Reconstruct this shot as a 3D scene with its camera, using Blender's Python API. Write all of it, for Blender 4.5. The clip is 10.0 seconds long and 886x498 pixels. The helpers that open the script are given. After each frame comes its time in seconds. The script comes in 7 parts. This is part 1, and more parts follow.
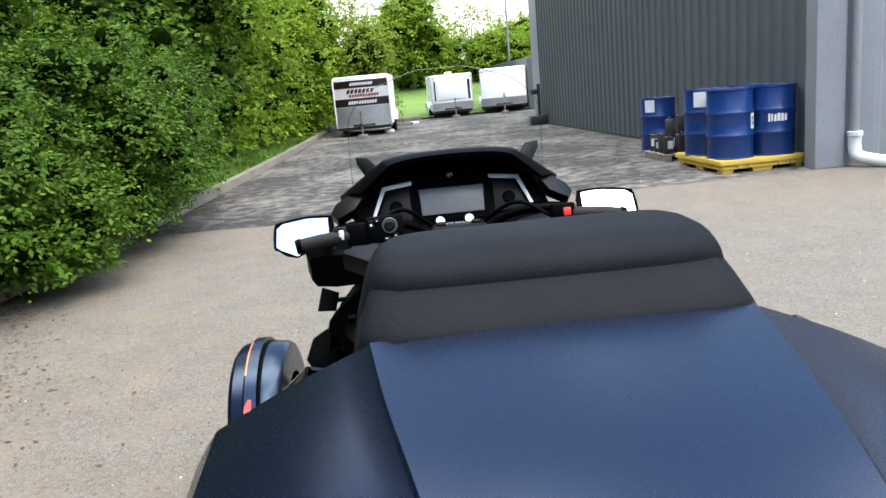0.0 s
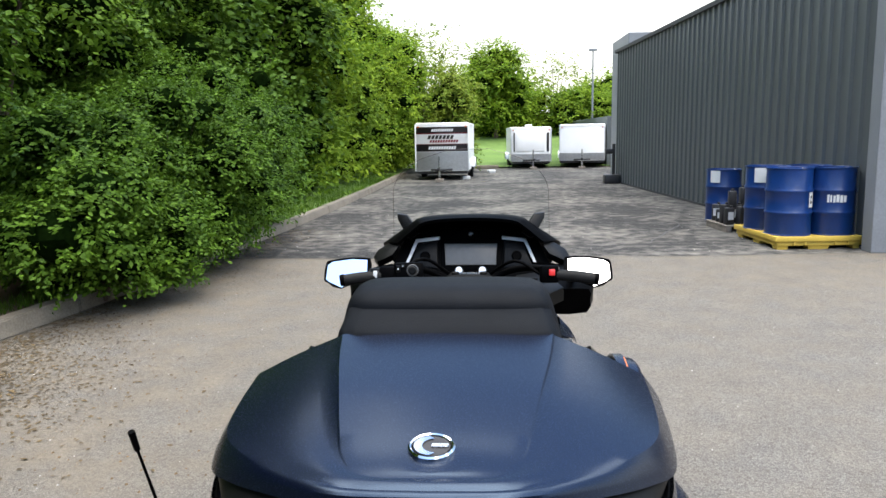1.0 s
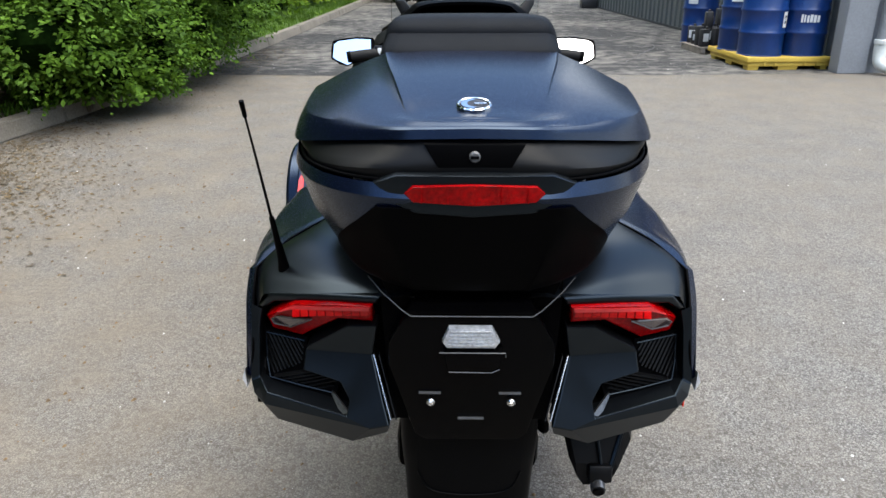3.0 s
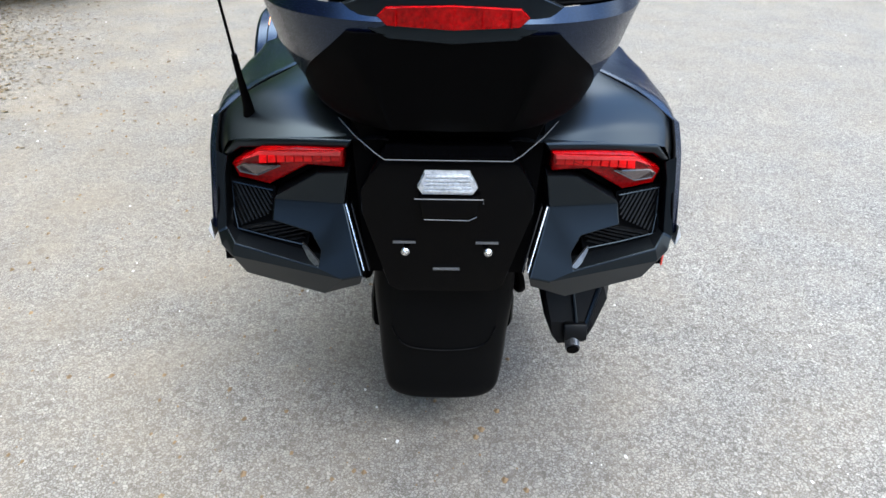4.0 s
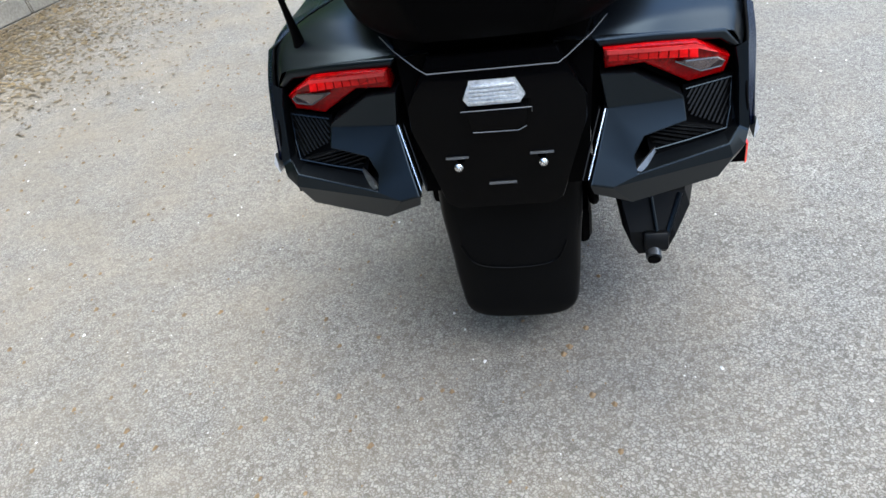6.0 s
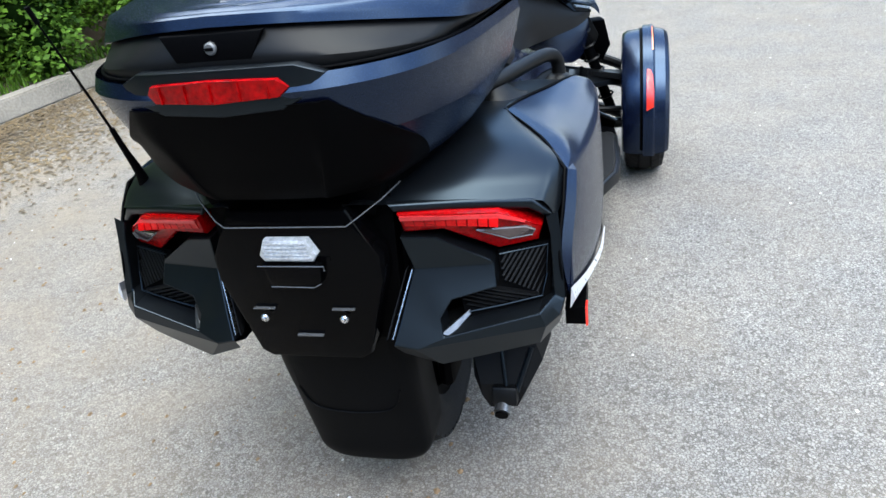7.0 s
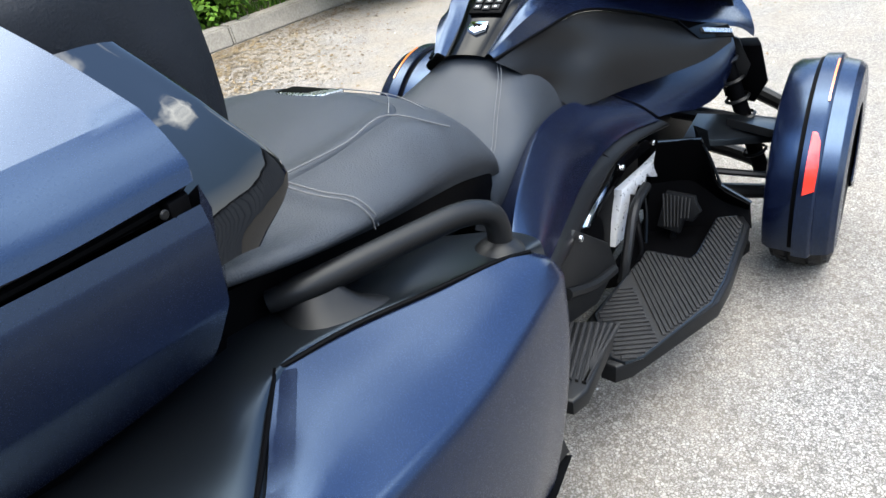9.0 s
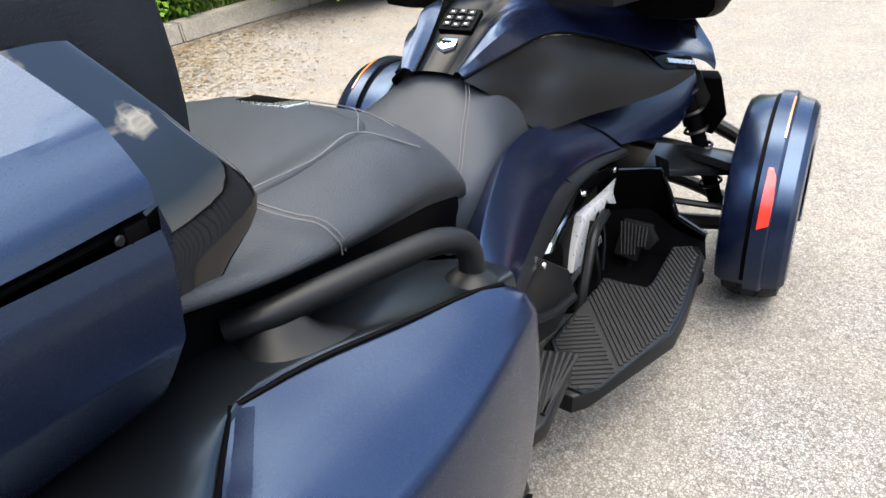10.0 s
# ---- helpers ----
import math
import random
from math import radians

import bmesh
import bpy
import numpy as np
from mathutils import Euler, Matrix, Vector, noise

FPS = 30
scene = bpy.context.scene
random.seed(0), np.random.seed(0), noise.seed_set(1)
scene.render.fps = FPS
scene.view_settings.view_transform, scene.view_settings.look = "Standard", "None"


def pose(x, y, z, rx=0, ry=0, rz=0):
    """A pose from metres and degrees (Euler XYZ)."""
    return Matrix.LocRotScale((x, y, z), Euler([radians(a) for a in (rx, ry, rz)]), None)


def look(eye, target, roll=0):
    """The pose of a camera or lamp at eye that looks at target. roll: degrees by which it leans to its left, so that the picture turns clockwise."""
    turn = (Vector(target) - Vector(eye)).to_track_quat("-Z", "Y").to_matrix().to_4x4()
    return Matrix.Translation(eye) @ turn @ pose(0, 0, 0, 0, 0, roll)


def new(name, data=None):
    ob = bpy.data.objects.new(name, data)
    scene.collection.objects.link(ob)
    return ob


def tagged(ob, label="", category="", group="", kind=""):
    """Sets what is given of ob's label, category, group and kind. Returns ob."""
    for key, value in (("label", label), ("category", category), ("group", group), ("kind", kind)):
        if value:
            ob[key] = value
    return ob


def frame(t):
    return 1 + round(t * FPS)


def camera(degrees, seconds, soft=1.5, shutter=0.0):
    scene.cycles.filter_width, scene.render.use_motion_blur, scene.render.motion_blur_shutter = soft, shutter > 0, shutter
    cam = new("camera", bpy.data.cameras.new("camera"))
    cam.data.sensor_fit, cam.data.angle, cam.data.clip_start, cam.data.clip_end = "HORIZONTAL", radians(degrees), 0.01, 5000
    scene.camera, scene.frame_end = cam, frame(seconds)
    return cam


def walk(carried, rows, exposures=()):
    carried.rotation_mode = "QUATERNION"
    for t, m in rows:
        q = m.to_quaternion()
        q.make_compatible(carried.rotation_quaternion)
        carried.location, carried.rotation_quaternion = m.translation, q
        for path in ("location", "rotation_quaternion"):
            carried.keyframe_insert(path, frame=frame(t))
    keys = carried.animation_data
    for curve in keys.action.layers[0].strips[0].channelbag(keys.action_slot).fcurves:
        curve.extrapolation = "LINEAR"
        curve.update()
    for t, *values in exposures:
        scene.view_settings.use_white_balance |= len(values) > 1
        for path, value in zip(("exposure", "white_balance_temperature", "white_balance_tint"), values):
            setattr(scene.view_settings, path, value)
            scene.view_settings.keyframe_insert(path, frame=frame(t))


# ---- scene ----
cam = camera(62.0, 10.0)
PATH = [
    (0, (-0.123, -0.648, 1.422), (-0.034, 1.303, 0.99), -5.4),
    (0.5, (-0.073, -0.955, 1.496), (-0.031, 1.003, 1.089), -1.2),
    (1, (0.058, -1.197, 1.527), (-0.04, 0.778, 1.224), -1.0),
    (1.5, (0.028, -1.378, 1.512), (-0.041, 0.597, 1.205), -1.3),
    (2, (-0.023, -1.513, 1.477), (-0.059, 0.446, 1.076), -0.5),
    (2.5, (-0.033, -1.543, 1.423), (-0.047, 0.376, 0.859), 0.1),
    (2.7, (-0.038, -1.555, 1.405), (-0.063, 0.343, 0.776), -0.3),
    (3.8, (-0.04, -1.524, 1.304), (-0.001, 0.234, 0.35), 1.0),
    (4, (-0.039, -1.532, 1.275), (0.011, 0.209, 0.292), 1.2),
    (4.5, (-0.036, -1.534, 1.228), (0.014, 0.134, 0.125), 1.0),
    (5, (-0.025, -1.539, 1.192), (0.042, 0.075, 0.013), 0.9),
    (5.2, (-0.021, -1.543, 1.186), (0.035, 0.071, 0.006), -0.8),
    (6.3, (0.219, -1.517, 1.261), (-0.195, 0.149, 0.236), -8.2),
    (6.5, (0.341, -1.498, 1.278), (-0.112, 0.2, 0.325), -6.4),
    (7, (0.527, -1.377, 1.286), (0.056, 0.336, 0.367), -7.7),
    (7.5, (0.58, -1.076, 1.28), (0.093, 0.581, 0.271), -5.8),
    (8, (0.683, -0.793, 1.277), (-0.021, 0.79, 0.278), -12.1),
    (8.5, (0.783, -0.476, 1.317), (-0.204, 1.054, 0.491), -8.5),
    (9, (0.789, -0.358, 1.288), (-0.198, 1.07, 0.294), -9.3),
    (9.5, (0.782, -0.312, 1.293), (-0.124, 1.185, 0.325), -4.7),
    (10, (0.735, -0.329, 1.286), (-0.123, 1.187, 0.302), -4.3),
]
EXPOSURES = [(0.0, 1.62, 7200, 8), (1.5, 1.24, 7250, 8), (2.5, 1.15, 7250, 8), (4.0, 1.97, 6650, 5), (5.2, 1.94, 6600, 5), (6.5, 1.70, 6500, 4), (7.0, 1.95, 6450, 4), (7.5, 1.94, 6350, 4), (8.0, 2.09, 6250, 3), (8.5, 2.32, 6450, 4), (9.0, 2.39, 6850, 6), (10.0, 2.36, 7500, 9)]
walk(cam, [(t, look(eye, target, roll)) for t, eye, target, roll in PATH], EXPOSURES)

# ---- sky and sun ----
world = bpy.data.worlds.new("world")
scene.world = world
world.use_nodes = True
wn = world.node_tree.nodes
sky = wn.new("ShaderNodeTexSky")
sky.sky_type = "NISHITA"
sky.sun_disc = False
sky.sun_elevation, sky.sun_rotation = radians(54.9), radians(148.6)
sky.air_density, sky.dust_density, sky.ozone_density = 1.0, 0.2, 3.0
# broken white cloud over the blue
wl = world.node_tree.links
cloud_at, cloud, cover, cloud_mix = wn.new("ShaderNodeTexCoord"), wn.new("ShaderNodeTexNoise"), wn.new("ShaderNodeMapRange"), wn.new("ShaderNodeMix")
cloud.inputs["Scale"].default_value, cloud.inputs["Detail"].default_value, cloud.inputs["Roughness"].default_value = 2.2, 7, 0.55
cover.inputs["From Min"].default_value, cover.inputs["From Max"].default_value = 0.70, 0.82
# bright haze towards the horizon
height, haze, thick_cloud = wn.new("ShaderNodeSeparateXYZ"), wn.new("ShaderNodeMapRange"), wn.new("ShaderNodeMath")
haze.inputs["From Min"].default_value, haze.inputs["From Max"].default_value = 0.30, 0.03
thick_cloud.operation = "MAXIMUM"
cloud_mix.data_type = "RGBA"
cloud_mix.inputs[7].default_value = (15.0, 15.2, 15.5, 1)
drift = wn.new("ShaderNodeMapping")
drift.inputs["Location"].default_value = (0.7, 1.9, 0.4)
wl.new(cloud_at.outputs["Generated"], drift.inputs["Vector"])
wl.new(drift.outputs[0], cloud.inputs["Vector"])
# more cloud overhead than lower down
heap = wn.new("ShaderNodeMath")
heap.operation = "MULTIPLY_ADD"
heap.inputs[1].default_value = 0.30
wl.new(height.outputs[2], heap.inputs[0])
wl.new(cloud.outputs["Fac"], heap.inputs[2])
wl.new(heap.outputs[0], cover.inputs["Value"])
wl.new(cloud_at.outputs["Generated"], height.inputs[0])
wl.new(height.outputs[2], haze.inputs["Value"])
wl.new(cover.outputs["Result"], thick_cloud.inputs[0])
wl.new(haze.outputs["Result"], thick_cloud.inputs[1])
wl.new(thick_cloud.outputs[0], cloud_mix.inputs[0])
wl.new(sky.outputs["Color"], cloud_mix.inputs[6])
# a cloudy sky is brighter overhead than at the horizon
overhead, brighter = wn.new("ShaderNodeMapRange"), wn.new("ShaderNodeMix")
overhead.interpolation_type = "SMOOTHSTEP"
overhead.inputs["From Min"].default_value, overhead.inputs["From Max"].default_value = 0.0, 0.90
overhead.inputs["To Min"].default_value, overhead.inputs["To Max"].default_value = 0.36, 2.25
wl.new(height.outputs[2], overhead.inputs["Value"])
brighter.data_type, brighter.blend_type = "RGBA", "MULTIPLY"
brighter.inputs[0].default_value = 1.0
wl.new(cloud_mix.outputs[2], brighter.inputs[6])
wl.new(overhead.outputs["Result"], brighter.inputs[7])
wl.new(brighter.outputs[2], wn["Background"].inputs["Color"])
wn["Background"].inputs["Strength"].default_value = 0.130
sun = new("sun", bpy.data.lights.new("sun", "SUN"))
sun.data.energy, sun.data.angle, sun.data.color = 1.25, radians(36), (1.0, 0.94, 0.86)
# the sun stands high to the right, behind thin cloud
sun.matrix_world = look((2.2, -3.6, 6.0), (0, 0, 0))


# ---- materials ----
def mat(name, base, rough=0.5, metal=0.0, vary=0.15, scale=8.0, fine=120.0, bump=0.0, bump_scale=200.0,
        coat=0.0, spec=0.5, second=None, rough_vary=0.1, sheen=None):
    """A surface with a broad and a fine variation of its colour, uneven gloss and a fine relief."""
    m = bpy.data.materials.new(name)
    m.use_nodes = True
    nt = m.node_tree
    n, l = nt.nodes, nt.links
    bs = n["Principled BSDF"]
    tc = n.new("ShaderNodeTexCoord")
    big, small = n.new("ShaderNodeTexNoise"), n.new("ShaderNodeTexNoise")
    big.inputs["Scale"].default_value, big.inputs["Detail"].default_value = scale, 5
    small.inputs["Scale"].default_value, small.inputs["Detail"].default_value = fine, 3
    for t in (big, small):
        l.new(tc.outputs["Object"], t.inputs["Vector"])
    add = n.new("ShaderNodeMath")
    add.operation = "ADD"
    l.new(big.outputs["Fac"], add.inputs[0])
    l.new(small.outputs["Fac"], add.inputs[1])
    ramp = n.new("ShaderNodeMapRange")
    ramp.inputs["From Min"].default_value, ramp.inputs["From Max"].default_value = 0.65, 1.35
    l.new(add.outputs[0], ramp.inputs["Value"])
    mix = n.new("ShaderNodeMix")
    mix.data_type = "RGBA"
    lo = tuple(c * (1 - vary) for c in base)
    hi = second or tuple(min(1, c * (1 + vary)) for c in base)
    mix.inputs[6].default_value, mix.inputs[7].default_value = (*lo, 1), (*hi, 1)
    l.new(ramp.outputs["Result"], mix.inputs[0])
    l.new(mix.outputs[2], bs.inputs["Base Color"])
    rr = n.new("ShaderNodeMapRange")
    rr.inputs["To Min"].default_value, rr.inputs["To Max"].default_value = max(0.02, rough - rough_vary), min(1, rough + rough_vary)
    l.new(small.outputs["Fac"], rr.inputs["Value"])
    l.new(rr.outputs["Result"], bs.inputs["Roughness"])
    bs.inputs["Metallic"].default_value = metal
    bs.inputs["Coat Weight"].default_value = coat
    bs.inputs["Specular IOR Level"].default_value = spec
    if sheen:
        bs.inputs["Specular Tint"].default_value = (*sheen, 1)
    if bump:
        bt, bp = n.new("ShaderNodeTexNoise"), n.new("ShaderNodeBump")
        bt.inputs["Scale"].default_value, bt.inputs["Detail"].default_value = bump_scale, 4
        bp.inputs["Strength"].default_value, bp.inputs["Distance"].default_value = bump, 0.004
        l.new(tc.outputs["Object"], bt.inputs["Vector"])
        l.new(bt.outputs["Fac"], bp.inputs["Height"])
        l.new(bp.outputs["Normal"], bs.inputs["Normal"])
    return m


def aggregate(name, stones, binder, size, dirt, dirt_scale, wear=0.35, dusty=False, patch=(0.75, 1.3), blotch=(0.76, 1.20), pits=0.17):
    """Pavement of small stones in a binder: each stone has a tone of its own, with stains over the whole."""
    m = bpy.data.materials.new(name)
    m.use_nodes = True
    nt = m.node_tree
    n, l = nt.nodes, nt.links
    bs = n["Principled BSDF"]
    tc = n.new("ShaderNodeTexCoord")
    # crushed stones are uneven in outline
    warp, bent = n.new("ShaderNodeTexNoise"), n.new("ShaderNodeMix")
    warp.inputs["Scale"].default_value, warp.inputs["Detail"].default_value = 0.9 / size, 3
    l.new(tc.outputs["Object"], warp.inputs["Vector"])
    bent.data_type, bent.blend_type = "RGBA", "LINEAR_LIGHT"
    bent.inputs[0].default_value = size * 0.9
    l.new(tc.outputs["Object"], bent.inputs[6])
    l.new(warp.outputs["Color"], bent.inputs[7])
    cell = n.new("ShaderNodeTexVoronoi")
    cell.inputs["Scale"].default_value = 1 / size
    l.new(bent.outputs[2], cell.inputs["Vector"])
    edge = n.new("ShaderNodeTexVoronoi")
    edge.feature = "DISTANCE_TO_EDGE"
    edge.inputs["Scale"].default_value = 1 / size
    l.new(bent.outputs[2], edge.inputs["Vector"])
    tone = n.new("ShaderNodeSeparateColor")
    l.new(cell.outputs["Color"], tone.inputs[0])
    ramp = n.new("ShaderNodeValToRGB")
    ramp.color_ramp.elements[0].color, ramp.color_ramp.elements[0].position = (*stones[0], 1), 0.0
    ramp.color_ramp.elements[1].color, ramp.color_ramp.elements[1].position = (*stones[-1], 1), 1.0
    for k, c in enumerate(stones[1:-1]):
        ramp.color_ramp.elements.new((k + 1) / (len(stones) - 1)).color = (*c, 1)
    l.new(tone.outputs[0], ramp.inputs[0])
    joint = n.new("ShaderNodeMapRange")
    joint.inputs["From Min"].default_value, joint.inputs["From Max"].default_value = 0.0, pits
    l.new(edge.outputs["Distance"], joint.inputs["Value"])
    m1 = n.new("ShaderNodeMix")
    m1.data_type = "RGBA"
    m1.inputs[6].default_value = (*binder, 1)
    l.new(joint.outputs["Result"], m1.inputs[0])
    l.new(ramp.outputs["Color"], m1.inputs[7])
    # stains at two sizes
    s1, s2 = n.new("ShaderNodeTexNoise"), n.new("ShaderNodeTexNoise")
    s1.inputs["Scale"].default_value, s1.inputs["Detail"].default_value = dirt_scale, 8
    s2.inputs["Scale"].default_value, s2.inputs["Detail"].default_value = dirt_scale * 9, 6
    l.new(tc.outputs["Object"], s1.inputs["Vector"])
    l.new(tc.outputs["Object"], s2.inputs["Vector"])
    sm = n.new("ShaderNodeMath")
    sm.operation = "ADD"
    l.new(s1.outputs["Fac"], sm.inputs[0])
    l.new(s2.outputs["Fac"], sm.inputs[1])
    mr = n.new("ShaderNodeMapRange")
    mr.inputs["From Min"].default_value, mr.inputs["From Max"].default_value = patch
    mr.inputs["To Max"].default_value = wear
    l.new(sm.outputs[0], mr.inputs["Value"])
    m2 = n.new("ShaderNodeMix")
    m2.data_type = "RGBA"
    m2.inputs[7].default_value = (*dirt, 1)
    l.new(mr.outputs["Result"], m2.inputs[0])
    if dusty:
        # brown dust, blown from the bushes, lies thicker towards the kerb and towards the joint
        at, far, left, both_ways, more = n.new("ShaderNodeSeparateXYZ"), n.new("ShaderNodeMapRange"), n.new("ShaderNodeMapRange"), n.new("ShaderNodeMath"), n.new("ShaderNodeMath")
        l.new(tc.outputs["Object"], at.inputs[0])
        left.inputs["From Min"].default_value, left.inputs["From Max"].default_value = 1.5, -3.2
        left.inputs["To Max"].default_value = 0.95
        far.inputs["From Min"].default_value, far.inputs["From Max"].default_value = 1.0, 7.5
        far.inputs["To Max"].default_value = 0.55
        l.new(at.outputs[0], left.inputs["Value"])
        l.new(at.outputs[1], far.inputs["Value"])
        both_ways.operation = "MAXIMUM"
        l.new(left.outputs["Result"], both_ways.inputs[0])
        l.new(far.outputs["Result"], both_ways.inputs[1])
        more.operation = "MULTIPLY_ADD"
        more.use_clamp = True
        l.new(both_ways.outputs[0], more.inputs[0])
        l.new(s2.outputs["Fac"], more.inputs[1])
        l.new(mr.outputs["Result"], more.inputs[2])
        l.new(more.outputs[0], m2.inputs[0])
    l.new(m1.outputs[2], m2.inputs[6])
    # fine mottling of a few centimetres
    grit, tone_of, mottled = n.new("ShaderNodeTexNoise"), n.new("ShaderNodeMapRange"), n.new("ShaderNodeMix")
    grit.inputs["Scale"].default_value, grit.inputs["Detail"].default_value, grit.inputs["Roughness"].default_value = 32.0, 8, 0.7
    l.new(tc.outputs["Object"], grit.inputs["Vector"])
    tone_of.inputs["From Min"].default_value, tone_of.inputs["From Max"].default_value = 0.36, 0.62
    tone_of.inputs["To Min"].default_value, tone_of.inputs["To Max"].default_value = 0.85, 1.08
    l.new(grit.outputs["Fac"], tone_of.inputs["Value"])
    mottled.data_type, mottled.blend_type = "RGBA", "MULTIPLY"
    mottled.inputs[0].default_value = 1.0
    l.new(m2.outputs[2], mottled.inputs[6])
    l.new(tone_of.outputs["Result"], mottled.inputs[7])
    broad, broad_tone, worn = n.new("ShaderNodeTexNoise"), n.new("ShaderNodeMapRange"), n.new("ShaderNodeMix")
    broad.inputs["Scale"].default_value, broad.inputs["Detail"].default_value, broad.inputs["Roughness"].default_value = 2.6, 9, 0.68
    l.new(tc.outputs["Object"], broad.inputs["Vector"])
    broad_tone.inputs["From Min"].default_value, broad_tone.inputs["From Max"].default_value = 0.34, 0.66
    broad_tone.inputs["To Min"].default_value, broad_tone.inputs["To Max"].default_value = blotch
    l.new(broad.outputs["Fac"], broad_tone.inputs["Value"])
    worn.data_type, worn.blend_type = "RGBA", "MULTIPLY"
    worn.inputs[0].default_value = 1.0
    l.new(mottled.outputs[2], worn.inputs[6])
    l.new(broad_tone.outputs["Result"], worn.inputs[7])
    l.new(worn.outputs[2], bs.inputs["Base Color"])
    bs.inputs["Roughness"].default_value = 0.9
    bs.inputs["Specular IOR Level"].default_value = 0.25
    bp = n.new("ShaderNodeBump")
    bp.inputs["Strength"].default_value, bp.inputs["Distance"].default_value = 0.6, 0.003
    l.new(joint.outputs["Result"], bp.inputs["Height"])
    l.new(bp.outputs["Normal"], bs.inputs["Normal"])
    return m


def leaf_mat(name, dark, light, trans=0.25):
    """Leaves whose tone changes from leaf to leaf; light comes through them."""
    m = bpy.data.materials.new(name)
    m.use_nodes = True
    n, l = m.node_tree.nodes, m.node_tree.links
    bs = n["Principled BSDF"]
    geo, mix, ns, tc = n.new("ShaderNodeNewGeometry"), n.new("ShaderNodeMix"), n.new("ShaderNodeTexNoise"), n.new("ShaderNodeTexCoord")
    ns.inputs["Scale"].default_value = 0.9
    l.new(tc.outputs["Object"], ns.inputs["Vector"])
    ad = n.new("ShaderNodeMath")
    ad.operation = "MULTIPLY_ADD"
    l.new(geo.outputs["Random Per Island"], ad.inputs[0])
    ad.inputs[1].default_value = 0.6
    mr = n.new("ShaderNodeMapRange")
    mr.inputs["From Min"].default_value, mr.inputs["From Max"].default_value, mr.inputs["To Max"].default_value = 0.35, 0.65, 0.4
    l.new(ns.outputs["Fac"], mr.inputs["Value"])
    l.new(mr.outputs["Result"], ad.inputs[2])
    mix.data_type = "RGBA"
    mix.inputs[6].default_value, mix.inputs[7].default_value = (*dark, 1), (*light, 1)
    l.new(ad.outputs[0], mix.inputs[0])
    l.new(mix.outputs[2], bs.inputs["Base Color"])
    bs.inputs["Roughness"].default_value = 0.6
    bs.inputs["Specular IOR Level"].default_value = 0.15
    tr, sh = n.new("ShaderNodeBsdfTranslucent"), n.new("ShaderNodeMixShader")
    l.new(mix.outputs[2], tr.inputs["Color"])
    sh.inputs[0].default_value = trans
    l.new(bs.outputs[0], sh.inputs[1])
    l.new(tr.outputs[0], sh.inputs[2])
    l.new(sh.outputs[0], n["Material Output"].inputs["Surface"])
    return m


CHIP = aggregate("chip_seal", [(0.084, 0.080, 0.075), (0.163, 0.156, 0.146), (0.182, 0.175, 0.164), (0.193, 0.179, 0.166), (0.202, 0.194, 0.182), (0.223, 0.215, 0.202)],
                 (0.042, 0.040, 0.037), 0.0084, (0.168, 0.138, 0.102), 0.35, 0.30, dusty=True, blotch=(0.91, 1.08), pits=0.17)
OLD_ASPHALT = aggregate("old_asphalt", [(0.020, 0.020, 0.021), (0.042, 0.0415, 0.041), (0.078, 0.076, 0.074)],
                        (0.018, 0.018, 0.018), 0.014, (0.190, 0.176, 0.158), 0.55, 0.85, patch=(0.90, 1.22))
CONCRETE = mat("kerb_concrete", (0.175, 0.155, 0.125), 0.9, 0, 0.4, 2.5, 60, 0.5, 90)
SOIL = mat("soil", (0.06, 0.045, 0.03), 0.95, 0, 0.4, 2, 40, 0.8, 40)
GRASS = mat("grass_green", (0.065, 0.14, 0.02), 0.9, 0, 0.35, 0.6, 30, 0.6, 60, second=(0.125, 0.21, 0.035))
LEAF_BUSH = leaf_mat("bush_leaves", (0.013, 0.042, 0.006), (0.112, 0.215, 0.020), 0.36)
LEAF_TREE = leaf_mat("tree_leaves", (0.017, 0.052, 0.006), (0.125, 0.225, 0.020), 0.36)
# sunlight on the hedge and far trees is put into this brighter leaf colour
LEAF_SUNLIT = leaf_mat("sunlit_leaves", (0.050, 0.125, 0.010), (0.280, 0.400, 0.036), 0.44)
LEAF_LIGHT = leaf_mat("young_leaves", (0.08, 0.16, 0.015), (0.24, 0.29, 0.04), 0.35)
# near-black, in place of the shade deep inside the crowns
CROWN_SHADE = mat("painted_crown_shade", (0.004, 0.010, 0.002), 0.95, 0, 0.5, 3, 30, 0.8, 12, spec=0.0)
BARK = mat("bark", (0.10, 0.075, 0.055), 0.95, 0, 0.4, 6, 60, 0.8, 40)
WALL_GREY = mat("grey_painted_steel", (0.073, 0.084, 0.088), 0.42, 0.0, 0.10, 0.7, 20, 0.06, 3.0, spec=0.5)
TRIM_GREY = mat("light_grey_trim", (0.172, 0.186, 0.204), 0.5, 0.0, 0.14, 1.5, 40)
ROOF_DARK = mat("dark_roof_edge", (0.025, 0.026, 0.028), 0.6, 0, 0.2, 3, 40)
PIPE_WHITE = mat("white_plastic_pipe", (0.52, 0.55, 0.535), 0.45, 0, 0.12, 5, 50)
DRUM_BLUE = mat("blue_drum_paint", (0.0016, 0.026, 0.125), 0.32, 0.0, 0.2, 4, 50, 0.05, 12, coat=0.0)
PAPER = mat("white_label", (0.58, 0.60, 0.61), 0.6, 0, 0.06, 20, 100)
YELLOW = mat("yellow_plastic", (0.54, 0.37, 0.06), 0.55, 0, 0.12, 5, 60, 0.1, 80)
CRATE_BLACK = mat("black_crate", (0.02, 0.02, 0.022), 0.5, 0, 0.3, 10, 80)
WOOD_GREY = mat("weathered_wood", (0.22, 0.19, 0.16), 0.9, 0, 0.3, 8, 90, 0.4, 60)
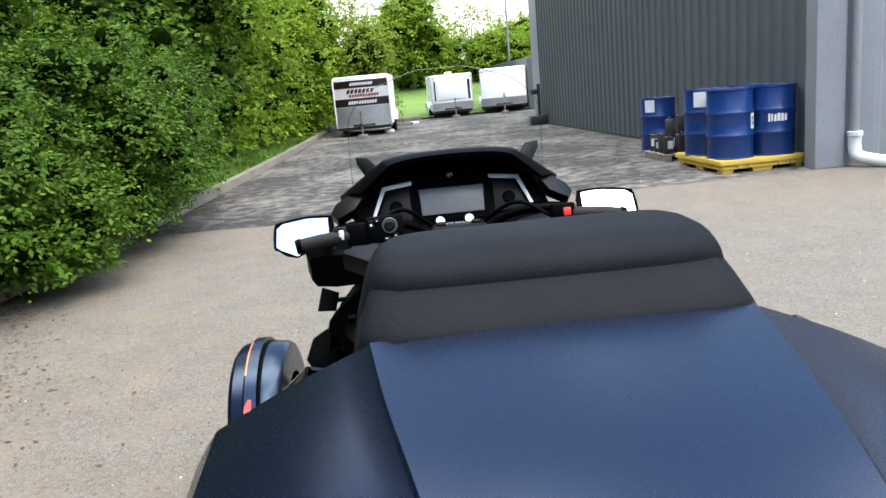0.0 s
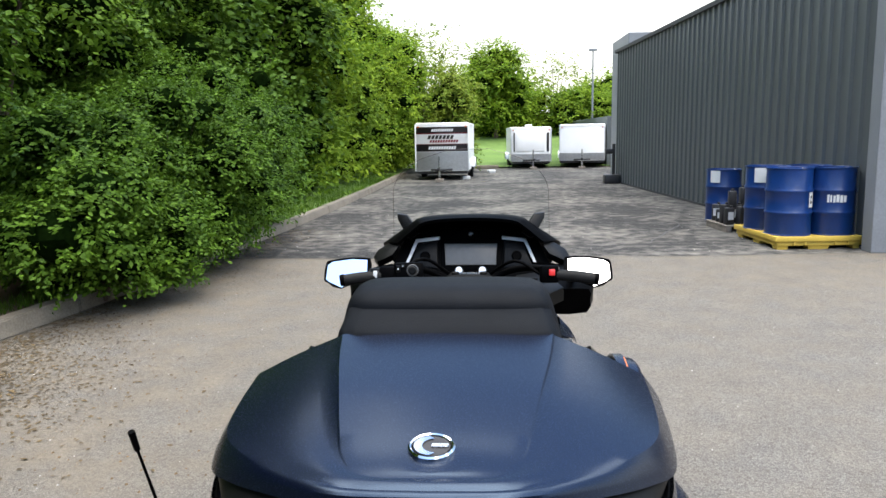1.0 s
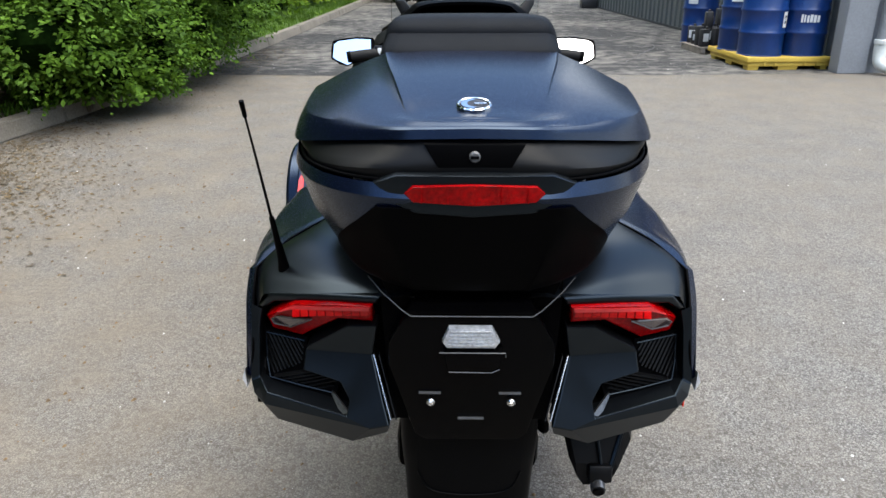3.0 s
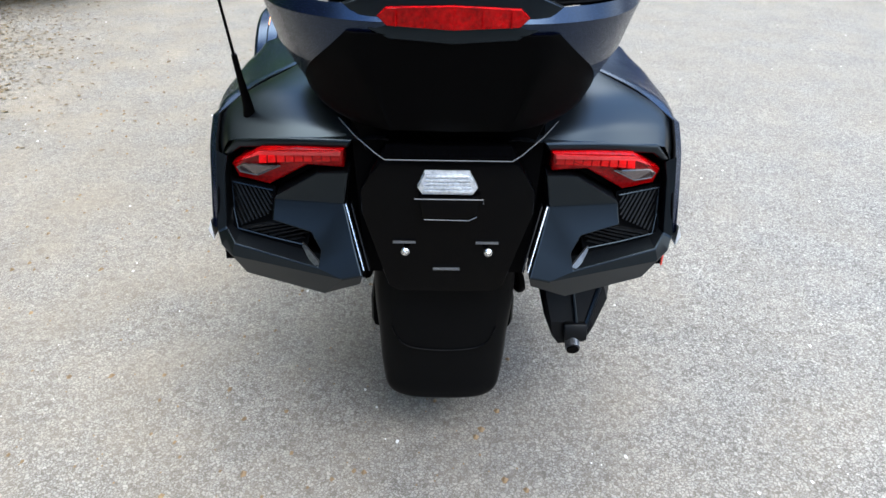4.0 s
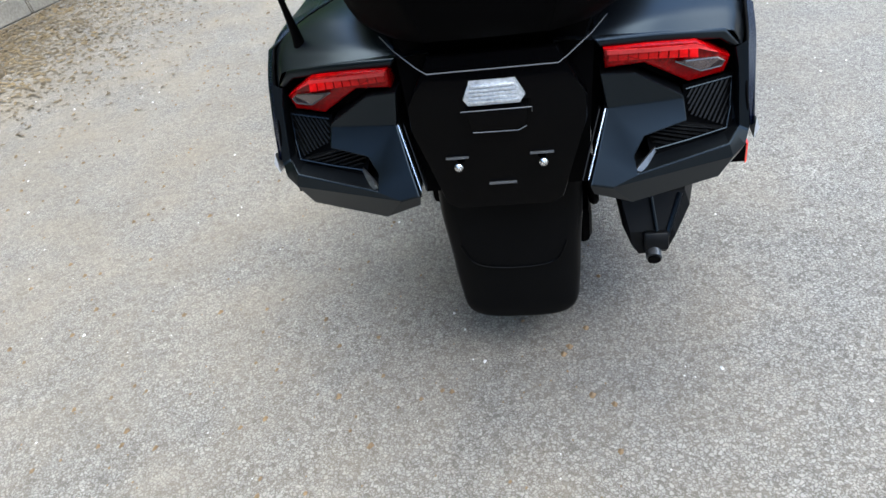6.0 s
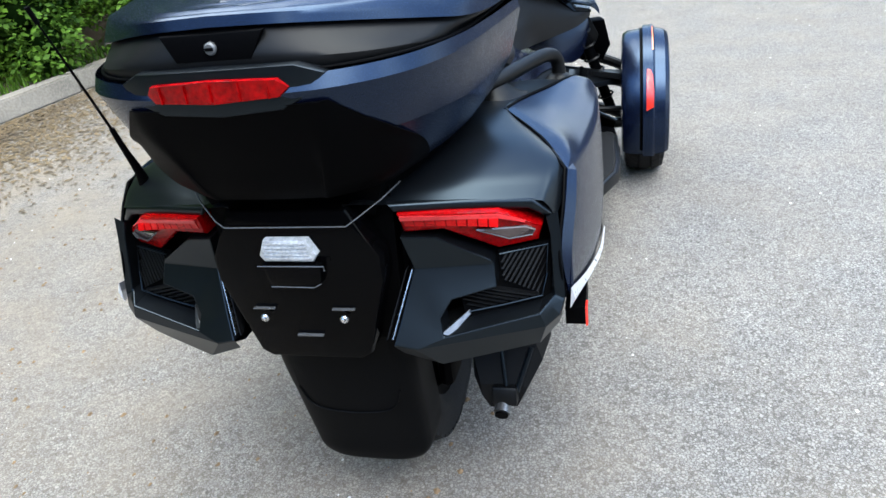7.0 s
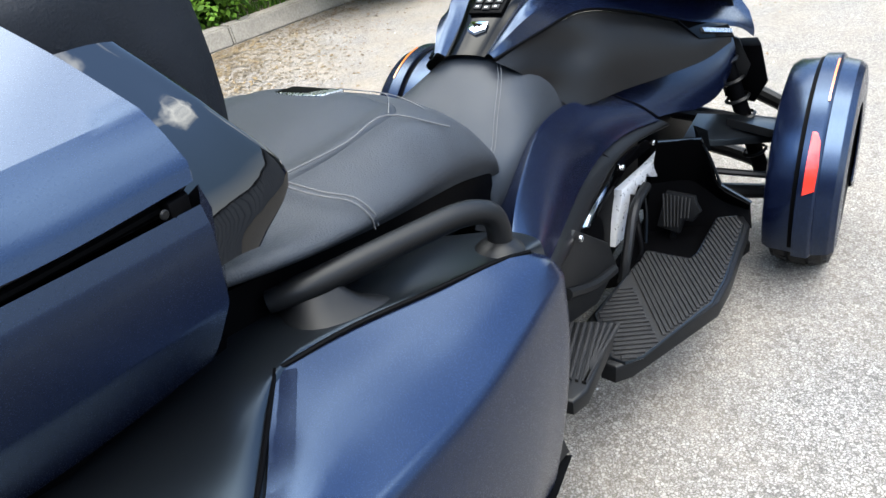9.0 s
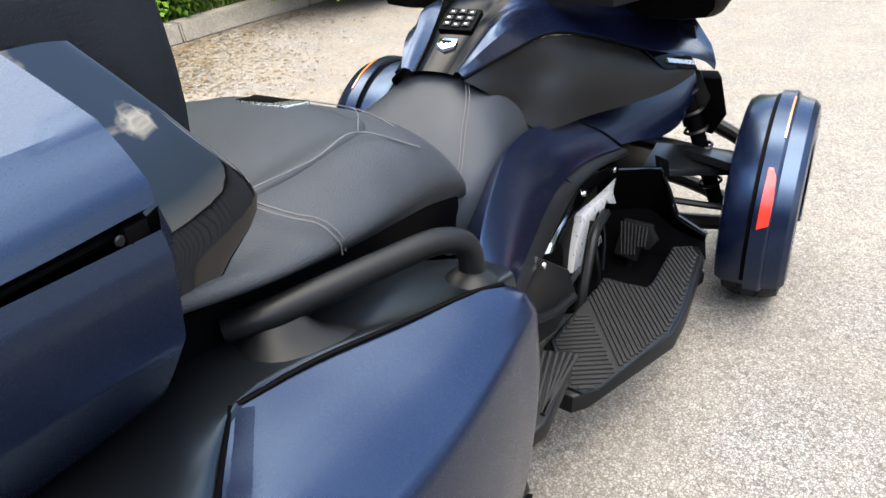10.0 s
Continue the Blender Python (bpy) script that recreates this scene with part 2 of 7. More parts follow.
WHITE_PAINT = mat("white_trailer_paint", (0.76, 0.77, 0.77), 0.35, 0, 0.05, 1.5, 30)
ALU = mat("bright_aluminium", (0.55, 0.56, 0.57), 0.4, 0.7, 0.15, 12, 90, 0.3, 60)
BLACK_VINYL = mat("black_wrap", (0.015, 0.013, 0.014), 0.35, 0, 0.2, 4, 60)
RED_VINYL = mat("dark_red_wrap", (0.16, 0.012, 0.02), 0.4, 0, 0.2, 4, 60)
RUBBER = mat("tyre_rubber", (0.0065, 0.0065, 0.0068), 0.7, 0, 0.25, 14, 120, 0.25, 150, spec=0.22)
BLUE = mat("satin_dark_blue", (0.0011, 0.0020, 0.0080), 0.27, 0.0, 0.06, 3, 900, 0.0, spec=0.60, rough_vary=0.015, sheen=(0.45, 0.66, 1.0))
MATTE = mat("matte_black_plastic", (0.0028, 0.0030, 0.0034), 0.42, 0.0, 0.10, 5, 700, 0.03, 900, spec=0.15, rough_vary=0.05)
GREY_PLASTIC = mat("dark_grey_satin_plastic", (0.0024, 0.0028, 0.0034), 0.30, 0.0, 0.06, 5, 700, 0.012, 900, spec=0.34, rough_vary=0.03, sheen=(0.62, 0.82, 1.0))
BLACK = mat("deep_black_plastic", (0.0008, 0.0008, 0.001), 0.5, 0, 0.2, 8, 300, 0.05, 500, spec=0.025)
GUARD = mat("black_mudguard_plastic", (0.0020, 0.0021, 0.0024), 0.42, 0.0, 0.15, 9, 500, 0.03, 900, spec=0.045, rough_vary=0.05)
GLOSS = mat("gloss_black", (0.0008, 0.0008, 0.001), 0.07, 0, 0.1, 4, 100, coat=0.0, spec=0.07, rough_vary=0.01)
PIANO = mat("piano_black", (0.001, 0.001, 0.0012), 0.012, 0, 0.1, 4, 100, coat=0.0, spec=0.5, rough_vary=0.004)
VINYL = mat("seat_vinyl", (0.0115, 0.0138, 0.0175), 0.50, 0, 0.12, 9, 500, 0.25, 650, spec=0.25)
SUEDE = mat("seat_textured_vinyl", (0.0125, 0.0150, 0.0190), 0.62, 0, 0.30, 16, 420, 0.35, 420, spec=0.28)
# darker copy of the seat vinyl; the backrest's shade is put into its colour
BACKREST_SHADE = mat("backrest_in_shade", (0.0050, 0.0061, 0.0082), 0.60, 0, 0.25, 16, 420, 0.25, 420, spec=0.07)
THREAD = mat("grey_thread", (0.05, 0.051, 0.054), 0.8, 0, 0.2, 60, 400)
CHROME = mat("chrome", (0.72, 0.73, 0.75), 0.08, 1.0, 0.04, 8, 90, rough_vary=0.03)
SILVER = mat("silver_paint", (0.50, 0.51, 0.53), 0.3, 0.5, 0.05, 8, 90)
STEEL = mat("satin_steel", (0.50, 0.51, 0.52), 0.28, 1.0, 0.1, 10, 200)
MIRROR = mat("mirror_glass", (0.90, 0.91, 0.92), 0.02, 1.0, 0.01, 4, 50, rough_vary=0.0)
LAMP_RED = mat("red_lamp_cell", (0.40, 0.003, 0.004), 0.2, 0, 0.3, 60, 200, spec=0.2)
RED_LENS = mat("red_lens", (0.21, 0.0006, 0.0014), 0.08, 0, 0.5, 45, 160, 0.35, 120, coat=0.0, spec=0.16)
# pale red for the painted highlight on top of the tail lights
LENS_GLINT = mat("painted_lens_glint", (0.34, 0.018, 0.020), 0.15, 0, 0.2, 40, 150, spec=0.5)
RED_REFLECTOR = mat("red_reflector", (0.55, 0.02, 0.010), 0.2, 0, 0.1, 60, 200, 0.3, 300, coat=0.6)
AMBER = mat("amber_reflector", (0.55, 0.13, 0.02), 0.2, 0, 0.1, 60, 200, coat=0.6)
CLEAR_LENS = mat("clear_lens", (0.46, 0.48, 0.50), 0.12, 0.3, 0.35, 60, 200, 0.6, 140, coat=0.8)
SMOKE_LENS = mat("smoked_lens", (0.07, 0.05, 0.05), 0.1, 0.3, 0.2, 40, 150, coat=0.8)
# the sky that the display reflects is put into its grey base colour
SCREEN = mat("display_glass", (0.115, 0.118, 0.12), 0.30, 0, 0.12, 4, 60, spec=0.3, rough_vary=0.02)
RED_SWITCH = mat("red_switch", (0.62, 0.03, 0.03), 0.35, 0, 0.1, 40, 200)
WEDGE = mat("brushed_metal", (0.13, 0.134, 0.14), 0.32, 0.8, 0.3, 30, 200)
# dark face of the unseen wall added to block low sky
SKY_BLOCKER = mat("sky_blocker_dark", (0.045, 0.049, 0.053), 0.5, 0.0, 0.12, 0.7, 20)
# grey for small metal parts, and for edges painted as if lit
EDGE_GREY = mat("grey_metal_and_lit_edge", (0.085, 0.088, 0.092), 0.4, 0.3, 0.2, 30, 200)
YELLOW_TAG = mat("yellow_tag", (0.75, 0.62, 0.03), 0.5, 0, 0.1, 40, 200)

WINDSCREEN = bpy.data.materials.new("clear_screen")
WINDSCREEN.use_nodes = True
_n, _l = WINDSCREEN.node_tree.nodes, WINDSCREEN.node_tree.links
_tr, _gl, _mx, _fr = _n.new("ShaderNodeBsdfTransparent"), _n.new("ShaderNodeBsdfGlossy"), _n.new("ShaderNodeMixShader"), _n.new("ShaderNodeFresnel")
_tr.inputs["Color"].default_value = (0.93, 0.95, 0.95, 1)
_gl.inputs["Roughness"].default_value = 0.03
_fr.inputs["IOR"].default_value = 1.2
_l.new(_fr.outputs[0], _mx.inputs[0])
_l.new(_tr.outputs[0], _mx.inputs[1])
_l.new(_gl.outputs[0], _mx.inputs[2])
_l.new(_mx.outputs[0], _n["Material Output"].inputs["Surface"])


# ---- building helpers ----
def mesh_of(bm, name, material, smooth=True, angle=32):
    me = bpy.data.meshes.new(name)
    bmesh.ops.recalc_face_normals(bm, faces=bm.faces)
    bm.to_mesh(me)
    bm.free()
    me.materials.append(material)
    if smooth:
        me.polygons.foreach_set("use_smooth", [True] * len(me.polygons))
        me.set_sharp_from_angle(angle=radians(angle))
    return me


def part(name, bm, material, parent, label="", smooth=True, angle=32, keep=False):
    """Links a bmesh as one mesh object under a thing or a part."""
    ob = new(name, mesh_of(bm, name, material, smooth, angle))
    if parent:
        ob.parent = parent
    if label:
        ob["label"] = label
    return ob


def thing(name, label, category, group="", kind="", at=None):
    e = new(name)
    e.empty_display_size = 0.1
    if at is not None:
        e.matrix_world = at
    return tagged(e, label, category, group, kind)


def box(x0, x1, y0, y1, z0, z1, r=0.0, seg=2):
    bm = bmesh.new()
    bmesh.ops.create_cube(bm, size=1, matrix=Matrix.Translation(((x0 + x1) / 2, (y0 + y1) / 2, (z0 + z1) / 2)) @ Matrix.Diagonal((x1 - x0, y1 - y0, z1 - z0, 1)))
    if r:
        bmesh.ops.bevel(bm, geom=bm.edges[:], offset=r, segments=seg, affect="EDGES", profile=0.5)
    return bm


def merge(*bms):
    out = bmesh.new()
    for b in bms:
        me = bpy.data.meshes.new("t")
        b.to_mesh(me)
        b.free()
        out.from_mesh(me)
        bpy.data.meshes.remove(me)
    return out


def moved(bm, m):
    bmesh.ops.transform(bm, matrix=m, verts=bm.verts)
    return bm


def flip(bm, s):
    """The other side's copy of a shape, for s = -1."""
    if s < 0:
        bmesh.ops.scale(bm, vec=(-1, 1, 1), verts=bm.verts)
        bmesh.ops.reverse_faces(bm, faces=bm.faces)
    return bm


def flip_wide(bm, s, k=1.07):
    """As flip, with the other side reaching k times as far out."""
    flip(bm, s)
    if s < 0:
        bmesh.ops.scale(bm, vec=(k, 1, 1), verts=bm.verts)
    return bm


def spline(ps, n):
    """Catmull-Rom through the points; a doubled point makes a corner."""
    ps = [Vector(p) for p in ps]
    q = [2 * ps[0] - ps[1], *ps, 2 * ps[-1] - ps[-2]]
    out = []
    for a, b, c, d in zip(q, q[1:], q[2:], q[3:]):
        if (b - c).length < 1e-7:
            continue
        if (a - b).length < 1e-7:
            a = 2 * b - c
        if (c - d).length < 1e-7:
            d = 2 * c - b
        for k in range(n):
            t = k / n
            out.append(0.5 * (2 * b + (c - a) * t + (2 * a - 5 * b + 4 * c - d) * t * t + (3 * b - a - 3 * c + d) * t ** 3))
    return out + [ps[-1]]


def skin(rows, nu=4, nv=4, ring=False, caps=False, thick=0.0):
    """A smooth surface through rows of points. ring: each row closes on itself."""
    fine = [spline(r + [r[0]] if ring else r, nu) for r in rows]
    if ring:
        fine = [r[:-1] for r in fine]
    cols = [spline(c, nv) for c in zip(*fine)]
    bm = bmesh.new()
    vs = [[bm.verts.new(p) for p in c] for c in cols]
    n = len(vs)
    for i in range(n if ring else n - 1):
        a, b = vs[i], vs[(i + 1) % n]
        for j in range(len(a) - 1):
            bm.faces.new((a[j], b[j], b[j + 1], a[j + 1]))
    if caps:
        bm.faces.new([c[0] for c in vs])
        bm.faces.new([c[-1] for c in reversed(vs)])
    bmesh.ops.remove_doubles(bm, verts=bm.verts, dist=1e-5)
    bmesh.ops.recalc_face_normals(bm, faces=bm.faces)
    if thick:
        bmesh.ops.solidify(bm, geom=bm.faces[:], thickness=thick)
    return bm


def both(half):
    """A row from its right half, which starts at the middle: left end to right end."""
    return [(-x, y, z) for x, y, z in reversed(half) if x > 1e-6] + list(half)


def slab(front, back, r=0.0, seg=2):
    """A plate between an outline and the same outline set back."""
    bm = bmesh.new()
    a, b = [bm.verts.new(p) for p in front], [bm.verts.new(p) for p in back]
    f = [bm.faces.new(a), bm.faces.new(list(reversed(b)))]
    n = len(a)
    for i in range(n):
        bm.faces.new((a[i], b[i], b[(i + 1) % n], a[(i + 1) % n]))
    bmesh.ops.recalc_face_normals(bm, faces=bm.faces)
    if r:
        bmesh.ops.bevel(bm, geom=list(f[0].edges), offset=r, segments=seg, affect="EDGES", profile=0.5)
    bmesh.ops.triangulate(bm, faces=[q for q in bm.faces if len(q.verts) > 4])
    return bm


def tube(ps, radii, n=12, smooth=5, caps=True):
    """A round bar along points; radii: one, or one for each point."""
    if not isinstance(radii, (list, tuple)):
        radii = [radii] * len(ps)
    line = spline([(*p,) for p in ps], smooth) if smooth > 1 else [Vector(p) for p in ps]
    m = len(line)
    bm, rings = bmesh.new(), []
    up = Vector((0.3, 0.2, 1)).normalized()
    for i, p in enumerate(line):
        d = (line[min(i + 1, m - 1)] - line[max(i - 1, 0)]).normalized()
        u = d.cross(up)
        u = (u if u.length > 1e-3 else d.cross(Vector((1, 0, 0)))).normalized()
        v = d.cross(u)
        f = i / max(1, m - 1) * (len(radii) - 1)
        k = min(int(f), len(radii) - 2) if len(radii) > 1 else 0
        r = radii[k] + (radii[min(k + 1, len(radii) - 1)] - radii[k]) * (f - k)
        rings.append([bm.verts.new(p + r * (math.cos(a) * u + math.sin(a) * v)) for a in (2 * math.pi * j / n for j in range(n))])
    for a, b in zip(rings, rings[1:]):
        for j in range(n):
            bm.faces.new((a[j], a[(j + 1) % n], b[(j + 1) % n], b[j]))
    if caps:
        bm.faces.new(list(reversed(rings[0])))
        bm.faces.new(rings[-1])
    return bm


def lathe(profile, n=48, a0=0.0, a1=2 * math.pi, axis="x"):
    """A profile of (along, radius) turned round the x or z axis through the origin."""
    bm = bmesh.new()
    whole = abs(a1 - a0 - 2 * math.pi) < 1e-6
    steps = n if whole else n + 1
    rings = []
    for i in range(steps):
        a = a0 + (a1 - a0) * i / n
        c, s = math.cos(a), math.sin(a)
        rings.append([bm.verts.new((x, r * c, r * s) if axis == "x" else (r * c, r * s, x)) for x, r in profile])
    for i in range(n):
        p, q = rings[i], rings[(i + 1) % steps]
        for j in range(len(profile) - 1):
            bm.faces.new((p[j], q[j], q[j + 1], p[j + 1]))
    bmesh.ops.remove_doubles(bm, verts=bm.verts, dist=1e-5)
    bmesh.ops.recalc_face_normals(bm, faces=bm.faces)
    return bm


def disc(r, h, m, n=20, bevel=0.0):
    """A short round bar: radius, height, pose of its base."""
    return moved(lathe([(0, 0), (0, r - bevel), (bevel, r), (h - bevel, r), (h, r - bevel), (h, 0)], n, axis="z"), m)


def raw_mesh(name, verts, faces, material, smooth=False):
    me = bpy.data.meshes.new(name)
    me.from_pydata(verts, [], faces)
    me.materials.append(material)
    if smooth:
        me.polygons.foreach_set("use_smooth", [True] * len(me.polygons))
    return me


# ---- ground ----
def sheet(name, pts, z, material, label, category):
    bm = bmesh.new()
    f = bm.faces.new([bm.verts.new((x, y, z)) for x, y in pts])
    bmesh.ops.triangulate(bm, faces=[f])
    ob = part(name, bm, material, None, smooth=False)
    return tagged(ob, label, category, kind="structure")


sheet("ground", [(-400, -300), (400, -300), (400, 600), (-400, 600)], 0.0, CHIP, "light grey chip-sealed asphalt with brown dust and stains", "pavement")


def kerb_x(y):
    """The kerb's front edge at a distance ahead: it bends slowly towards the building."""
    return -2.75 - 1.25 * math.exp(-(y - 2.0) / 7.5) if y > 2 else -4.0 + 0.1667 * (y - 2.0)


def wall_x(y):
    return 5.0 - 0.0443 * (y - 8.1)


# old dark asphalt from its joint on
edge = [(kerb_x(7.9) - 0.3, 7.9)]
edge += [(x, 8.02 + 0.05 * math.sin(x * 1.7) + 0.02 * noise.noise(Vector((x * 3, 0, 0)))) for x in np.linspace(-3.0, 4.95, 40)]
edge += [(6.2, 8.15), (6.2, 46.0), (-2.4, 46.0)]
edge += [(kerb_x(y) - 0.2, y) for y in np.linspace(30, 8.5, 12)]
sheet("road", edge, 0.004, OLD_ASPHALT, "dark weathered old asphalt with pale worn patches", "pavement")


def build_cracks():
    """Dark wandering cracks in the old asphalt."""
    rng = random.Random(5)
    verts, faces = [], []
    for x, y, ang, n in ((-2.9, 8.6, 0.12, 26), (-2.2, 10.5, 0.2, 30), (0.2, 9.6, 0.05, 22), (1.5, 12.0, -0.2, 24), (-1.5, 14.0, 0.9, 26), (-0.8, 17.0, 0.1, 30), (2.4, 9.0, 1.2, 20), (-2.4, 12.6, -0.1, 22)):
        for i in range(n):
            ang += rng.uniform(-0.35, 0.35) * 0.6
            w = 0.012 * (1 - abs(2 * i / n - 1) * 0.7) * rng.uniform(0.6, 1.4)
            verts += [(x - math.sin(ang) * w, y + math.cos(ang) * w, 0.0075), (x + math.sin(ang) * w, y - math.cos(ang) * w, 0.0075)]
            if i:
                b = len(verts) - 4
                faces.append((b, b + 1, b + 3, b + 2))
            x, y = x + 0.15 * math.cos(ang), y + 0.15 * math.sin(ang)
    return tagged(new("asphalt_cracks", raw_mesh("asphalt_cracks", verts, faces, ROOF_DARK)), "dark wandering cracks in the old asphalt", "crack", kind="stuff")


build_cracks()


def build_kerb():
    e = thing("kerb", "weathered concrete kerb stones under overhanging bushes", "kerb", kind="structure")
    ys = [-6.0]
    while ys[-1] < 26:
        ys.append(ys[-1] + (1.4 if ys[-1] < 6 else 2.4))
    for a, b in zip(ys, ys[1:]):
        b -= 0.012
        h = 0.15 + 0.008 * noise.noise(Vector((a, 3, 1)))
        xa, xb = kerb_x(a), kerb_x(b)
        bm = slab([(xa, a, 0), (xa - 0.02, a, h), (xa - 0.17, a, h), (xa - 0.17, a, 0)],
                  [(xb, b, 0), (xb - 0.02, b, h), (xb - 0.17, b, h), (xb - 0.17, b, 0)], 0.0)
        bmesh.ops.bevel(bm, geom=bm.edges[:], offset=0.012, segments=2, affect="EDGES")
        part("kerb_stone", bm, CONCRETE, e)
    return e


build_kerb()


def bank(name, x_off0, x_off1, y0, y1, z0, z1, material, label, category, steps=60):
    """A strip of ground along the kerb."""
    bm = bmesh.new()
    rows = []
    for y in np.linspace(y0, y1, steps):
        rows.append([bm.verts.new((kerb_x(y) + x_off0 + (x_off1 - x_off0) * k / 8, y, z0 + (z1 - z0) * k / 8 + 0.03 * noise.noise(Vector((k * 0.7, y * 0.8, 2))))) for k in range(9)])
    for a, b in zip(rows, rows[1:]):
        for i in range(8):
            bm.faces.new((a[i], a[i + 1], b[i + 1], b[i]))
    return tagged(part(name, bm, material, None), label, category, kind="structure")


bank("soil_bank", -0.165, -30.0, -8.0, 11.0, 0.12, 1.2, SOIL, "dark soil with leaf litter under the bushes", "soil")
bank("grass_bank", -0.165, -30.0, 11.0, 33.0, 0.13, 1.6, GRASS, "mown green grass strip behind the kerb", "grass")


# the lawn behind the trailers rises to a hedge
def build_lawn():
    bm = bmesh.new()
    rows = []
    for y in np.linspace(33.2, 60, 30):
        t = min(1, (y - 33.2) / 14)
        rows.append([bm.verts.new((x, y, 0.06 + 1.45 * t ** 1.3 + 0.05 * noise.noise(Vector((x * 0.4, y * 0.4, 0))))) for x in np.linspace(-30, 60, 60)])
    for a, b in zip(rows, rows[1:]):
        for i in range(59):
            bm.faces.new((a[i], a[i + 1], b[i + 1], b[i]))
    return tagged(part("lawn", bm, GRASS, None), "mown green lawn rising to a hedge", "grass", kind="structure")


build_lawn()
k = thing("lawn_kerb", "low concrete edge of the lawn", "kerb", kind="structure")
for a in np.arange(-2.6, 1.0, 1.2):
    part("kerb_stone", box(a, a + 1.19, 33.0, 33.17, 0.0, 0.16, 0.015), CONCRETE, k)


# ---- building ----
def build_wall(name, p0, p1, z1, pitch, depth, material, label):
    """A ribbed steel wall from p0 to p1, with trapezoid ribs towards the outside (left of p0 to p1)."""
    d = Vector((p1[0] - p0[0], p1[1] - p0[1], 0))
    length = d.length
    d.normalize()
    out = Vector((-d.y, d.x, 0))
    prof, s = [], 0.0
    while s < length - pitch:
        prof += [(s, 0), (s + pitch * 0.62, 0), (s + pitch * 0.72, depth), (s + pitch * 0.90, depth)]
        s += pitch
    prof.append((length, 0))
    bm = bmesh.new()
    o = Vector((p0[0], p0[1], 0))
    lo = [bm.verts.new(o + d * a + out * b + Vector((0, 0, 0.0))) for a, b in prof]
    hi = [bm.verts.new(o + d * a + out * b + Vector((0, 0, z1))) for a, b in prof]
    blo = [bm.verts.new(o + d * a - out * 0.2) for a in (0, length)]
    bhi = [bm.verts.new(o + d * a - out * 0.2 + Vector((0, 0, z1))) for a in (0, length)]
    for i in range(len(prof) - 1):
        bm.faces.new((lo[i], lo[i + 1], hi[i + 1], hi[i]))
    bm.faces.new((blo[0], bhi[0], bhi[1], blo[1]))
    bm.faces.new((blo[0], lo[0], hi[0], bhi[0]))
    bm.faces.new((blo[1], bhi[1], hi[-1], lo[-1]))
    bm.faces.new([bhi[0]] + hi + [bhi[1]])
    return tagged(part(name, bm, material, None, smooth=False), label, "wall", kind="structure")


EAVE = 3.95
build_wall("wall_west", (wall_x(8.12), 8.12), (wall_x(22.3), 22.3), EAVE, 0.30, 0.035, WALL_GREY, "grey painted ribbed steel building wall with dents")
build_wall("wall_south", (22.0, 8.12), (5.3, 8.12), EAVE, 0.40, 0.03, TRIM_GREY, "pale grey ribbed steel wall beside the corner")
build_wall("wall_north", (wall_x(22.3), 22.3), (22.0, 22.3), EAVE, 0.40, 0.03, WALL_GREY, "grey ribbed steel end wall")
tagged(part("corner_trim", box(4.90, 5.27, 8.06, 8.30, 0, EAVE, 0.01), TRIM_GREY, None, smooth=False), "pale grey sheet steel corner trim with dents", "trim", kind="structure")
tagged(part("roof", slab([(wall_x(8) - 0.07, 7.95, EAVE), (22, 7.95, EAVE), (22, 22.45, EAVE), (wall_x(22.4) - 0.07, 22.45, EAVE)],
                         [(wall_x(8) - 0.07, 7.95, EAVE + 0.09), (22, 7.95, EAVE + 0.09), (22, 22.45, EAVE + 0.09), (wall_x(22.4) - 0.07, 22.45, EAVE + 0.09)]), ROOF_DARK, None, smooth=False),
       "dark metal roof edge of the steel building", "roof", kind="structure")
tagged(part("rear_parapet", box(5.12, 9.0, 24.5, 27.5, 0.0, 4.85, 0.03), TRIM_GREY, None, smooth=False), "pale grey parapet of the part behind", "wall", kind="structure")
tagged(part("base_flashing", slab([(wall_x(8.3) - 0.04, 8.3, 0.0), (wall_x(22.3) - 0.04, 22.3, 0.0), (wall_x(22.3) - 0.04, 22.3, 0.05), (wall_x(8.3) - 0.04, 8.3, 0.05)],
                                  [(wall_x(8.3) + 0.02, 8.3, 0.0), (wall_x(22.3) + 0.02, 22.3, 0.0), (wall_x(22.3) + 0.02, 22.3, 0.05), (wall_x(8.3) + 0.02, 8.3, 0.05)]), ROOF_DARK, None, smooth=False),
       "dark flashing along the foot of the steel wall", "trim", kind="structure")

pipe = thing("downpipe", "pale plastic rainwater downpipe with a worn elbow beside the corner", "downpipe")
part("pipe", tube([(5.36, 8.02, EAVE - 0.1), (5.36, 8.02, 0.36)], 0.055, 14, 1), TRIM_GREY, pipe, "grey painted steel pipe")
part("elbow", tube([(5.36, 8.0, 0.42), (5.36, 8.0, 0.25), (5.38, 7.95, 0.13), (5.52, 7.78, 0.08), (5.60, 7.70, 0.07)], 0.075, 16, 6), PIPE_WHITE, pipe, "pale worn plastic elbow")
part("collar", disc(0.088, 0.06, pose(5.36, 8.0, 0.37), 18, 0.006), PIPE_WHITE, pipe)


# ---- the three-wheeled motorcycle; y is ahead, x to its right, the rear wheel at the origin ----
RA, FA, FX = 0.106, 1.82, 0.598   # rear axle, front axle, right front wheel's offset, placed to fit the camera's view
bike = thing("motorcycle", "satin dark blue and black three-wheeled touring motorcycle parked on asphalt", "motorcycle",
             at=Matrix.Translation((0, -0.4, 0)) @ pose(0, 0, 0, 0, 0, -0.7) @ Matrix.Translation((0, 0.4, 0)))


